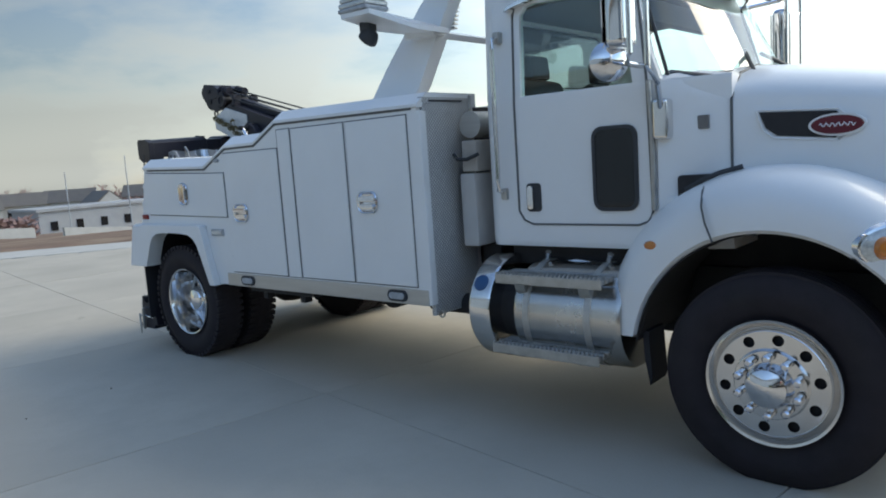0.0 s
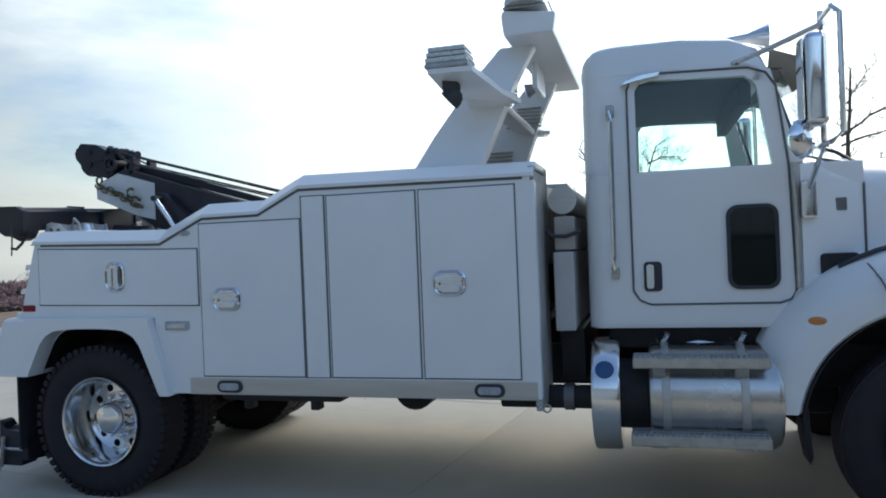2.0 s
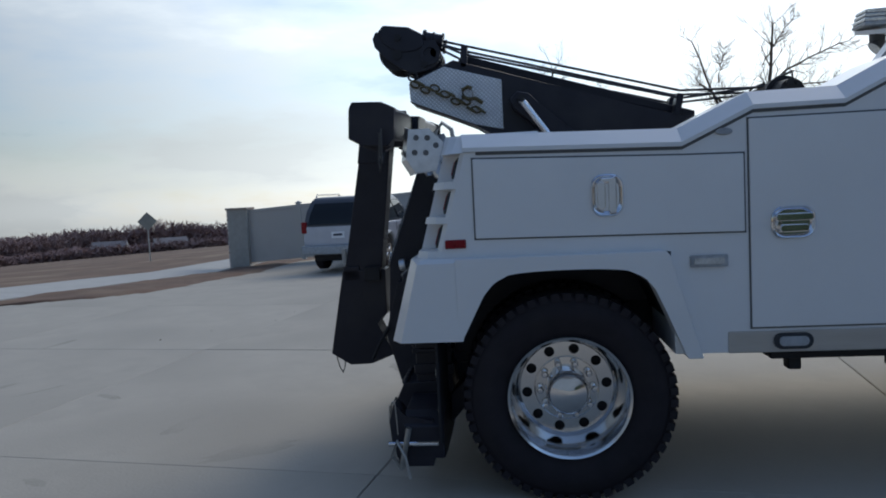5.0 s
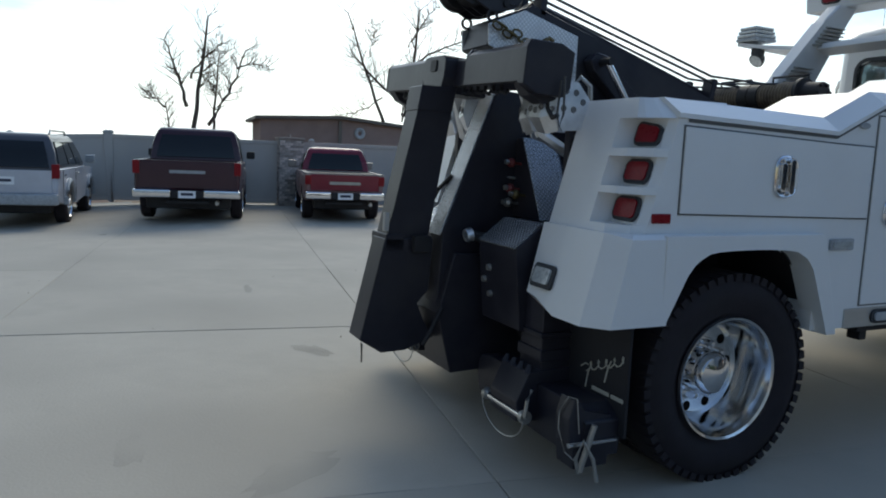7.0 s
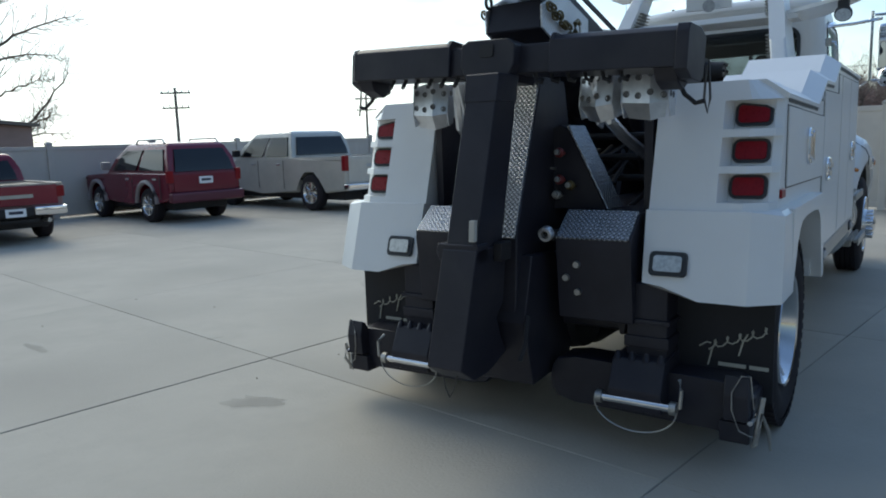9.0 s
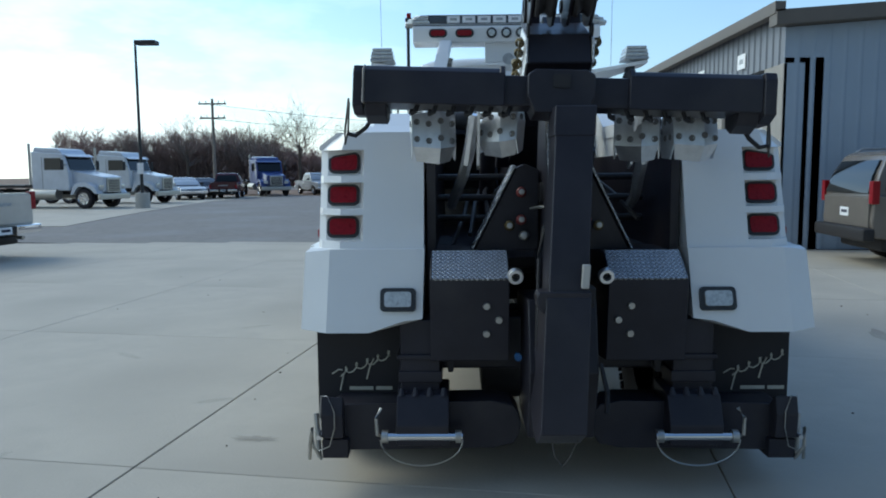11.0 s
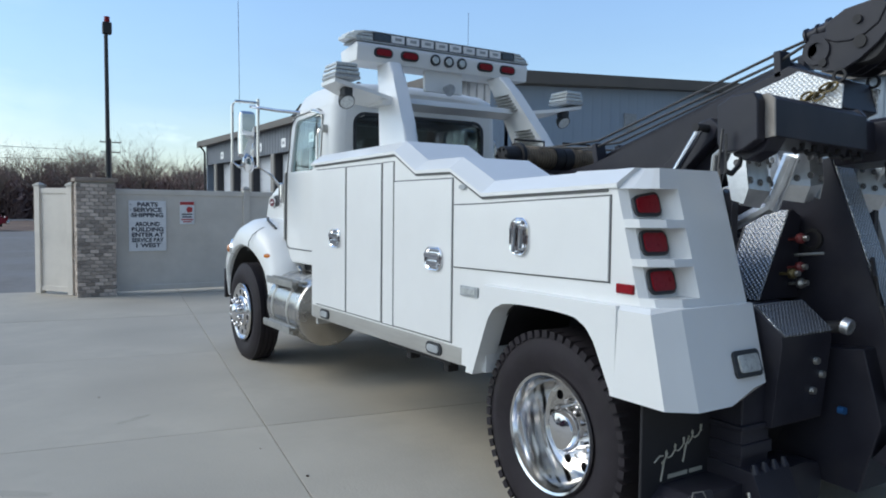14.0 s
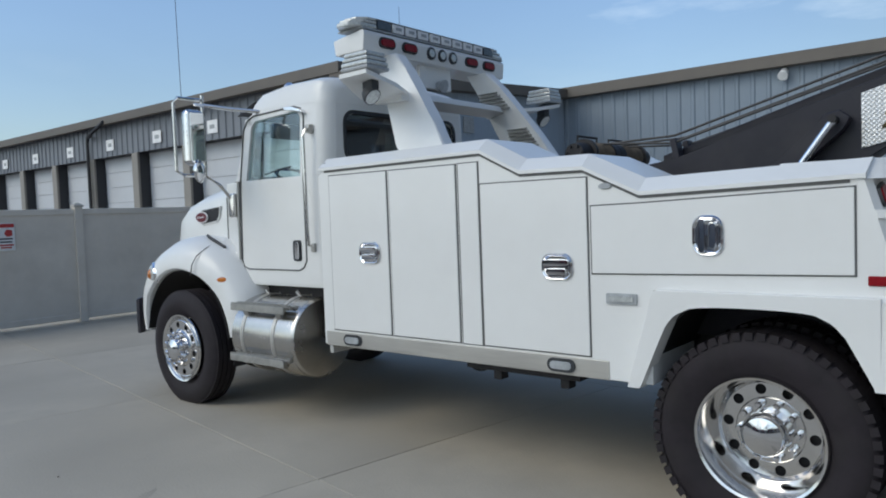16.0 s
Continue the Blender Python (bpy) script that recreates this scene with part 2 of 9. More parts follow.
def film(name, color, cover):
    """A patchy thin stain through which the surface shows."""
    m = bpy.data.materials.new(name)
    m.use_nodes = True
    n, l = m.node_tree.nodes, m.node_tree.links
    n.clear()
    out, mx = n.new("ShaderNodeOutputMaterial"), n.new("ShaderNodeMixShader")
    tr, df, no, mr = n.new("ShaderNodeBsdfTransparent"), n.new("ShaderNodeBsdfDiffuse"), n.new("ShaderNodeTexNoise"), n.new("ShaderNodeMapRange")
    df.inputs["Color"].default_value = (*color, 1)
    no.inputs["Scale"].default_value, no.inputs["Detail"].default_value = 7, 6
    mr.inputs["From Min"].default_value, mr.inputs["From Max"].default_value = 0.35, 0.7
    mr.inputs["To Min"].default_value, mr.inputs["To Max"].default_value = 0.0, cover
    l.new(no.outputs["Fac"], mr.inputs["Value"])
    l.new(mr.outputs["Result"], mx.inputs["Fac"])
    l.new(tr.outputs["BSDF"], mx.inputs[1])
    l.new(df.outputs["BSDF"], mx.inputs[2])
    l.new(mx.outputs["Shader"], out.inputs["Surface"])
    return m


WHITE = material("white_truck_paint", (0.80, 0.797, 0.775), 0.34, 0, dark=(0.765, 0.76, 0.738), scale=2.5, coat=0.22, bump=0.006, bump_scale=9, rough_var=0.06)
SEAL = material("grey_door_seal", (0.115, 0.115, 0.112), 0.6)
BADGE_RED = material("dark_red_badge", (0.13, 0.006, 0.016), 0.45)
RECESS = material("tan_cab_back", (0.44, 0.40, 0.35), 0.7, dark=(0.36, 0.32, 0.28))
GAP_PANEL = material("pale_grey_gap_panel", (0.52, 0.50, 0.47), 0.55, dark=(0.42, 0.40, 0.38), scale=4)
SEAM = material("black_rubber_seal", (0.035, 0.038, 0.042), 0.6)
CHROME = material("polished_chrome", (0.78, 0.78, 0.79), 0.07, 1.0, dark=(0.68, 0.68, 0.70), scale=8, rough_var=0.04)
ALLOY = material("polished_aluminium", (0.74, 0.73, 0.72), 0.13, 1.0, dark=(0.68, 0.67, 0.66), scale=10, rough_var=0.06)
TANK = material("satin_tank_aluminium", (0.58, 0.56, 0.53), 0.25, 1.0, dark=(0.46, 0.44, 0.41), scale=5, rough_var=0.10, bump=0.03, bump_scale=14)
CAST = material("bright_cast_metal", (0.80, 0.81, 0.82), 0.33, 0.85, dark=(0.62, 0.63, 0.64), scale=16, bump=0.08)
DULL_STEEL = material("dull_painted_steel", (0.20, 0.195, 0.19), 0.45, 0.4, dark=(0.15, 0.145, 0.14), scale=5)
STEEL = material("brushed_stainless", (0.56, 0.54, 0.50), 0.46, 0.75, dark=(0.46, 0.44, 0.41), scale=7, rough_var=0.1, stretch=(0.3, 1, 4))
GALV = material("grey_step_metal", (0.50, 0.49, 0.46), 0.42, 0.85, dark=(0.36, 0.35, 0.33), scale=18, bump=0.15)
TREAD = tread_plate("diamond_tread_plate", (0.66, 0.67, 0.69), 0.24)
TREAD_BRIGHT = tread_plate("bright_tread_plate", (0.90, 0.90, 0.89), 0.42)
TREAD_DULL = tread_plate("dull_tread_plate", (0.76, 0.75, 0.72), 0.5)
for _n in TREAD_DULL.node_tree.nodes:
    if _n.type == "BUMP":
        _n.inputs["Strength"].default_value = 0.5
    if _n.type == "BSDF_PRINCIPLED":
        _n.inputs["Metallic"].default_value = 0.25
for _n in TREAD.node_tree.nodes:
    if _n.type == "BSDF_PRINCIPLED":
        _n.inputs["Metallic"].default_value = 0.7
for _n in TREAD_BRIGHT.node_tree.nodes:
    if _n.type == "MIX" and not _n.inputs["A"].is_linked and not _n.inputs[6].is_linked:
        _n.inputs[6].default_value = (0.62, 0.62, 0.61, 1)      # paler tone between the bars
    if _n.type == "BSDF_PRINCIPLED":
        _n.inputs["Metallic"].default_value = 0.6
# pale grey standing in for light on the left sleeve's end face
LIT_END = material("lit_sleeve_end", (0.33, 0.30, 0.27), 0.6, 0.3, dark=(0.22, 0.20, 0.18), scale=9, bump=0.1)
BLACK = material("black_wrecker_paint", (0.029, 0.0275, 0.036), 0.38, 0, dark=(0.018, 0.0175, 0.024), scale=5, bump=0.05, bump_scale=20, stain=(0.055, 0.05, 0.05), stain_amount=0.5, stain_scale=3)
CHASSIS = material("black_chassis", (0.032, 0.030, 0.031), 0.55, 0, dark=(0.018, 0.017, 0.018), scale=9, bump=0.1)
RUBBER = material("tyre_rubber", (0.026, 0.021, 0.025), 0.72, 0, dark=(0.016, 0.013, 0.015), scale=12, bump=0.12, bump_scale=40, stain=(0.035, 0.032, 0.03), stain_amount=0.35, stain_scale=5)
FLAP = material("black_mud_flap", (0.028, 0.027, 0.030), 0.7, bump=0.1)
RED_LENS = material("red_lens", (0.27, 0.004, 0.011), 0.3, dark=(0.17, 0.003, 0.008), scale=60)
AMBER_LENS = material("amber_lens", (0.65, 0.20, 0.03), 0.15, coat=0.8, scale=50)
CLEAR_LENS = material("clear_lens", (0.62, 0.64, 0.62), 0.12, 0.2, dark=(0.34, 0.35, 0.34), scale=50, coat=1.0)
LAMP_GREY = material("grey_lamp_body", (0.42, 0.44, 0.45), 0.35, dark=(0.26, 0.27, 0.28), scale=20)
DARK_LENS = material("smoked_lens", (0.05, 0.06, 0.08), 0.08, coat=1.0, dark=(0.03, 0.04, 0.05), scale=30)
SMOKED_GLASS = clear_pane("smoked_rear_glass", (0.9, 0.96, 1.0), 0.42)
TINT_GLASS = clear_pane("cab_glass", (0.885, 0.985, 0.975), 0.99)
DARK_GLASS = material("dark_tinted_glass", (0.010, 0.012, 0.014), 0.05, rough_var=0)
INTERIOR = material("grey_cab_interior", (0.075, 0.075, 0.08), 0.85, bump=0.1)
SEAT = material("dark_seat_cloth", (0.035, 0.036, 0.04), 0.9, bump=0.2)
MIRROR = material("mirror_glass", (0.86, 0.87, 0.88), 0.02, 1.0, rough_var=0)
RUST = material("worn_winch_metal", (0.22, 0.165, 0.11), 0.65, 0.4, dark=(0.06, 0.05, 0.04), scale=12, bump=0.3)
CABLE = material("wire_rope", (0.10, 0.095, 0.09), 0.5, 0.7, scale=80, bump=0.4, bump_scale=200)
CHAIN = material("gold_chain_metal", (0.20, 0.15, 0.065), 0.5, 0.6, dark=(0.06, 0.05, 0.03), scale=20)
CONCRETE = material("broom_finished_concrete", (0.475, 0.425, 0.345), 0.85, dark=(0.405, 0.36, 0.292), scale=2.2, bump=0.25, bump_scale=55,
                    stain=(0.28, 0.248, 0.203), stain_scale=0.55, stain_amount=0.45, per_object=0.035)
STAIN = film("thin_oil_film", (0.12, 0.115, 0.105), 0.27)
JOINT = material("joint_filler", (0.25, 0.235, 0.20), 0.9)
ASPHALT = material("old_asphalt", (0.225, 0.204, 0.184), 0.9, dark=(0.16, 0.145, 0.132), scale=3, bump=0.3, bump_scale=80, stain=(0.27, 0.265, 0.26), stain_amount=0.5, stain_scale=0.3)
DRY_GRASS = material("dry_winter_grass", (0.20, 0.118, 0.075), 0.95, dark=(0.10, 0.056, 0.038), scale=0.9, bump=0.6, bump_scale=18, stain=(0.34, 0.25, 0.155), stain_amount=0.75, stain_scale=0.35)
SIDEWALK = material("pale_concrete", (0.48, 0.46, 0.415), 0.85, dark=(0.41, 0.39, 0.35), scale=2, bump=0.15)
FENCE = material("taupe_vinyl_fence", (0.76, 0.70, 0.62), 0.5, dark=(0.61, 0.56, 0.49), scale=1.5, stain=(0.55, 0.50, 0.43), stain_amount=0.35, stain_scale=0.7)
FENCE_GREY = material("grey_vinyl_fence", (0.56, 0.51, 0.455), 0.6, dark=(0.50, 0.455, 0.405), scale=1.2, stain=(0.31, 0.29, 0.28), stain_amount=0.4, stain_scale=0.6)
BRICK = material("mixed_brick", (0.62, 0.54, 0.47), 0.9, dark=(0.36, 0.29, 0.245), scale=8, bump=0.4, per_object=0.45)
MORTAR = material("pale_mortar", (0.42, 0.39, 0.34), 0.95, bump=0.3)
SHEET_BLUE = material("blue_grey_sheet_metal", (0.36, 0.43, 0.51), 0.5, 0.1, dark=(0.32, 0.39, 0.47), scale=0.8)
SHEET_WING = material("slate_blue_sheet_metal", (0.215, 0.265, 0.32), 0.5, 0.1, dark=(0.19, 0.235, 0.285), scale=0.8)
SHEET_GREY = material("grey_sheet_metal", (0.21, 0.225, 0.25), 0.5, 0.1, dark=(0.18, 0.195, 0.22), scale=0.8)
SHEET_TRIM = material("brown_fascia", (0.15, 0.13, 0.11), 0.6, dark=(0.12, 0.105, 0.09), scale=1.0)
DOOR_WHITE = material("white_roll_door", (0.60, 0.62, 0.65), 0.5, dark=(0.55, 0.57, 0.60), scale=1.5)
PIER_TAN = material("tan_pier_metal", (0.30, 0.275, 0.245), 0.55, dark=(0.26, 0.24, 0.21), scale=1.2)
# near-black that paints the shade inside the door recesses
DOOR_SHADE = material("shaded_door_recess", (0.05, 0.05, 0.055), 0.7)
SIGN_WHITE = material("white_sign_board", (0.90, 0.90, 0.90), 0.5, dark=(0.78, 0.78, 0.78))
SIGN_INK = material("dark_sign_ink", (0.03, 0.035, 0.06), 0.7)
SIGN_RED = material("red_sign_ink", (0.55, 0.05, 0.05), 0.5)
VISOR = material("smoked_visor", (0.085, 0.08, 0.075), 0.35, 0.3, dark=(0.05, 0.047, 0.045), scale=6)
KNOB = material("worn_red_knob", (0.17, 0.03, 0.03), 0.5)
SCRIPT = material("pale_flap_print", (0.50, 0.48, 0.40), 0.6)
SIGN_YELLOW = material("weathered_sign", (0.30, 0.29, 0.24), 0.5)
POLE_BLACK = material("black_pole_paint", (0.025, 0.026, 0.03), 0.5)
WOOD = material("weathered_pole_wood", (0.30, 0.26, 0.225), 0.9, dark=(0.20, 0.17, 0.145), scale=6, stretch=(6, 6, 0.5))
BARK = material("bare_bark", (0.13, 0.105, 0.085), 0.95, dark=(0.07, 0.055, 0.045), scale=10, bump=0.4)
FAR_BRUSH = material("far_winter_woods", (0.36, 0.25, 0.225), 0.95, dark=(0.24, 0.16, 0.145), scale=0.5, stain=(0.07, 0.07, 0.045), stain_amount=0.3, stain_scale=0.09)
DRY_TWIG = material("dry_twigs", (0.22, 0.13, 0.08), 0.95, dark=(0.12, 0.07, 0.04), scale=12)
MULCH = material("dark_mulch", (0.06, 0.035, 0.025), 0.95, dark=(0.03, 0.018, 0.014), scale=25, bump=0.6, bump_scale=40)
FAR_BARK = material("pale_winter_twigs", (0.235, 0.195, 0.17), 0.95, dark=(0.15, 0.12, 0.105), scale=2)
DARK_BRUSH = material("dark_winter_brush", (0.29, 0.18, 0.16), 0.95, dark=(0.19, 0.118, 0.105), scale=0.5, stain=(0.25, 0.19, 0.16), stain_amount=0.3, stain_scale=0.09)
GREY_BLOCK = material("grey_block_wall", (0.38, 0.38, 0.375), 0.85, dark=(0.31, 0.31, 0.31), scale=0.8)
PALE_ROOF = material("pale_shingle_roof", (0.30, 0.255, 0.235), 0.85, dark=(0.24, 0.20, 0.185), scale=1.0)
HUT_WALL = material("red_brown_block", (0.33, 0.235, 0.205), 0.9, dark=(0.27, 0.19, 0.165), scale=1.6, bump=0.2, stain=(0.40, 0.30, 0.27), stain_amount=0.4, stain_scale=0.5)
STONE = material("tan_wall_stone", (0.36, 0.30, 0.25), 0.9, dark=(0.25, 0.20, 0.17), scale=5, bump=0.3)
GREEN_BIN = material("green_bin_paint", (0.035, 0.075, 0.045), 0.6, dark=(0.025, 0.05, 0.03), scale=3, stain=(0.10, 0.06, 0.04), stain_amount=0.3, stain_scale=2)
YELLOW = material("yellow_bollard_paint", (0.62, 0.42, 0.04), 0.5)


def car_paint(name, color, rough=0.25, metal=0.1):
    return material(name, color, rough, metal, dark=tuple(c * 0.85 for c in color), scale=2, coat=0.25, rough_var=0.05,
                    stain=tuple(0.7 * c + 0.012 for c in color), stain_amount=0.25, stain_scale=1.5)


for _m in (RUBBER, BLACK, CHASSIS, FLAP, RED_LENS):      # matt, light-swallowing blacks
    _m.node_tree.nodes["Principled BSDF"].inputs["Specular IOR Level"].default_value = 0.28


# ---- shape helpers ----
def weighted(me, angle):
    """Corner normals weighted by face area, so that flat faces stay flat beside their rounded edges."""
    nf, nl = len(me.polygons), len(me.loops)
    nrm, area = np.empty(nf * 3), np.empty(nf)
    size, vert = np.empty(nf, dtype=np.int32), np.empty(nl, dtype=np.int32)
    me.polygons.foreach_get("normal", nrm)
    me.polygons.foreach_get("area", area)
    me.polygons.foreach_get("loop_total", size)
    me.loops.foreach_get("vertex_index", vert)
    face = np.repeat(np.arange(nf), size)
    order = np.argsort(vert, kind="stable")
    v, n = vert[order], nrm.reshape(-1, 3)[face[order]]
    w = n * area[face[order]][:, None]
    total = w.copy()
    for d in range(1, min(12, nl)):
        same = (v[d:] == v[:-d])
        if not same.any():
            break
        ok = (same & ((n[d:] * n[:-d]).sum(1) > math.cos(angle)))[:, None]
        total[d:] += w[:-d] * ok
        total[:-d] += w[d:] * ok
    length = np.linalg.norm(total, axis=1, keepdims=True)
    total = np.where(length > 1e-12, total / np.maximum(length, 1e-12), n)
    out = np.empty_like(total)
    out[order] = total
    me.normals_split_custom_set(out.tolist())


def mesh_of(bm, name, mat):
    bmesh.ops.recalc_face_normals(bm, faces=bm.faces)
    me = bpy.data.meshes.new(name)
    bm.to_mesh(me)
    bm.free()
    me.materials.append(mat)
    me.polygons.foreach_set("use_smooth", [True] * len(me.polygons))
    if len(me.polygons) < 6000:
        weighted(me, 0.6)
    return me


def part(name, bm, mat, parent=None, label=""):
    ob = new(name, mesh_of(bm, name, mat))
    if parent:
        ob.parent = parent
    return tagged(ob, label)


def crisp(ob, angle=0.2):
    """Keeps even shallow folds sharp."""
    weighted(ob.data, angle)
    return ob


def thing(name, label, category, group="", at=(0, 0, 0), rz=0.0):
    ob = new(name)
    ob.empty_display_size = 0.2
    ob.matrix_basis = pose(*at, 0, 0, rz)
    return tagged(ob, label, category, group)


def structure(name, bm, mat, label="", category=""):
    return tagged(part(name, bm, mat), label, category, kind="structure")


def B():
    return bmesh.new()


def bevel_new(bm, verts, w, seg=2):
    if w <= 0:
        return
    edges = list({e for v in verts for e in v.link_edges})
    bmesh.ops.bevel(bm, geom=edges, offset=w, segments=seg, affect="EDGES", profile=0.5, clamp_overlap=True)


def box(bm, x0, x1, y0, y1, z0, z1, bev=0.0, seg=2):
    r = bmesh.ops.create_cube(bm, size=1)
    for v in r["verts"]:
        v.co = Vector(((x0 + x1) / 2 + v.co.x * abs(x1 - x0), (y0 + y1) / 2 + v.co.y * abs(y1 - y0), (z0 + z1) / 2 + v.co.z * abs(z1 - z0)))
    bevel_new(bm, r["verts"], bev, seg)
    return bm


def prism(bm, pts, axis, a0, a1, bev=0.0, seg=2):
    """Extrudes a 2D outline along an axis; outline coordinates are the other two axes in order."""
    def at(p, a):
        return {"x": (a, p[0], p[1]), "y": (p[0], a, p[1]), "z": (p[0], p[1], a)}[axis]
    lo = [bm.verts.new(at(p, a0)) for p in pts]
    hi = [bm.verts.new(at(p, a1)) for p in pts]
    bm.faces.new(lo)
    bm.faces.new(hi[::-1])
    for i in range(len(pts)):
        j = (i + 1) % len(pts)
        bm.faces.new((lo[i], hi[i], hi[j], lo[j]))
    bevel_new(bm, lo + hi, bev, seg)
    return bm


def loft(bm, rings, close=True, caps=True):
    vs = [[bm.verts.new(p) for p in ring] for ring in rings]
    for a, b in zip(vs, vs[1:]):
        k = len(a)
        for i in range(k if close else k - 1):
            j = (i + 1) % k
            bm.faces.new((a[i], a[j], b[j], b[i]))
    if caps and close:
        bm.faces.new(vs[0][::-1])
        bm.faces.new(vs[-1])
    return bm


def frame_of(d):
    d = Vector(d).normalized()
    u = d.cross(Vector((0, 0, 1)) if abs(d.z) < 0.9 else Vector((1, 0, 0))).normalized()
    return d, u, d.cross(u).normalized()


def cyl(bm, p0, p1, r0, r1=None, seg=20):
    r1 = r0 if r1 is None else r1
    p0, p1 = Vector(p0), Vector(p1)
    d, u, w = frame_of(p1 - p0)
    ring = lambda p, r: [p + r * (math.cos(2 * math.pi * i / seg) * u + math.sin(2 * math.pi * i / seg) * w) for i in range(seg)]
    return loft(bm, [ring(p0, r0), ring(p1, r1)])


def tube(bm, pts, r, seg=8, taper=None):
    pts = [Vector(p) for p in pts]
    rings = []
    for i, p in enumerate(pts):
        d = pts[min(i + 1, len(pts) - 1)] - pts[max(i - 1, 0)]
        d, u, w = frame_of(d)
        rr = r if taper is None else r + (taper - r) * i / (len(pts) - 1)
        rings.append([p + rr * (math.cos(2 * math.pi * k / seg) * u + math.sin(2 * math.pi * k / seg) * w) for k in range(seg)])
    return loft(bm, rings)


def lathe(bm, profile, center, axis=(0, 1, 0), seg=48):
    """Closed ring section turned about an axis: profile of (radius, offset along the axis)."""
    c = Vector(center)
    d, u, w = frame_of(axis)
    rings = []
    for i in range(seg):
        a = 2 * math.pi * i / seg
        e = math.cos(a) * u + math.sin(a) * w
        rings.append([c + r * e + h * d for r, h in profile])
    vs = [[bm.verts.new(p) for p in ring] for ring in rings]
    for i in range(seg):
        a, b = vs[i], vs[(i + 1) % seg]
        for k in range(len(profile) - 1):
            bm.faces.new((a[k], a[k + 1], b[k + 1], b[k]))
    bmesh.ops.remove_doubles(bm, verts=[v for ring in vs for v in ring], dist=1e-5)
    return bm


def rounded(x0, x1, z0, z1, r, k=5):
    """Outline of a rectangle with round corners."""
    out = []
    for cx, cz, a0 in ((x1 - r, z1 - r, 0), (x0 + r, z1 - r, 90), (x0 + r, z0 + r, 180), (x1 - r, z0 + r, 270)):
        for i in range(k + 1):
            a = radians(a0 + 90 * i / k)
            out.append((cx + r * math.cos(a), cz + r * math.sin(a)))
    return out


def ring_outline(bm, outer, inner, axis, a0, a1):
    """A frame between two outlines of the same count, with thickness."""
    def at(p, a):
        return {"x": (a, p[0], p[1]), "y": (p[0], a, p[1]), "z": (p[0], p[1], a)}[axis]
    g = [[bm.verts.new(at(p, a)) for p in o] for o in (outer, inner) for a in (a0, a1)]
    k = len(outer)
    for i in range(k):
        j = (i + 1) % k
        bm.faces.new((g[0][i], g[0][j], g[2][j], g[2][i]))
        bm.faces.new((g[1][i], g[3][i], g[3][j], g[1][j]))
        bm.faces.new((g[0][i], g[1][i], g[1][j], g[0][j]))
        bm.faces.new((g[2][i], g[2][j], g[3][j], g[3][i]))
    return bm


def turned(bm, m):
    bmesh.ops.transform(bm, matrix=m, verts=bm.verts)
    return bm


def words(text, size, mat, m, name, parent, label="", width=None):
    cu = bpy.data.curves.new(name, "FONT")
    cu.body, cu.size, cu.extrude, cu.offset, cu.align_x, cu.align_y = text, size, 0.001, size * 0.035, "CENTER", "CENTER"
    ob = new(name, cu)
    me = bpy.data.meshes.new_from_object(ob.evaluated_get(bpy.context.evaluated_depsgraph_get()))
    bpy.data.objects.remove(ob)
    me.materials.clear()
    me.materials.append(mat)
    o = new(name, me)
    o.parent = parent
    if width:
        w = max(v.co.x for v in me.vertices) - min(v.co.x for v in me.vertices)
        m = m @ Matrix.Diagonal((width / w, 1, 1, 1))
    me.transform(m)
    return tagged(o, label)


# ---- ground ----
SITE = radians(-8.8)      # the yard's joints run at this angle to the truck
SU, SV = Vector((math.cos(SITE), math.sin(SITE))), Vector((-math.sin(SITE), math.cos(SITE)))


EDGE = [(-24.0, -14.0), (-12.7, 1.0), (-10.9, 3.4), (-9.6, 6.8), (-8.45, 7.36), (-7.53, 7.83), (-6.9, 8.4), (-6.95, 9.4), (-7.2, 11.0), (-7.4, 14.5), (-7.2, 18.4)]
WALK_NEAR = [(-24.0, -14.0), (-12.7, 1.0), (-10.9, 3.4), (-9.6, 6.8), (-9.75, 7.9), (-9.5, 9.8), (-9.5, 13.2), (-9.3, 16.7), (-9.3, 22.0)]
WALK_FAR = [(-26.2, -14.0), (-14.2, 2.0), (-12.35, 4.45), (-11.7, 7.2), (-11.5, 10.1), (-11.6, 13.1), (-11.4, 16.5), (-11.2, 22.0), (-11.2, 24.0)]


def edge_x(y):
    """Where the yard's concrete ends on the field side."""
    for (x0, y0), (x1, y1) in zip(EDGE, EDGE[1:]):
        if y <= y1:
            return x0 + (x1 - x0) * (y - y0) / (y1 - y0)
    return EDGE[-1][0]


def walk_x(line, y):
    for (x0, y0), (x1, y1) in zip(line, line[1:]):
        if y <= y1:
            return x0 + (x1 - x0) * (y - y0) / (y1 - y0)
    return line[-1][0]


def lie(x, y):
    """The yard falls gently towards its far field corner."""
    return -0.055 * max(0.0, min(y - 8.5, -x - 1.0))


def sheet(name, pts, z, thick, mat, label, category, bev=0.0):
    return structure(name, prism(B(), pts, "z", z - thick, z, bev), mat, label, category)


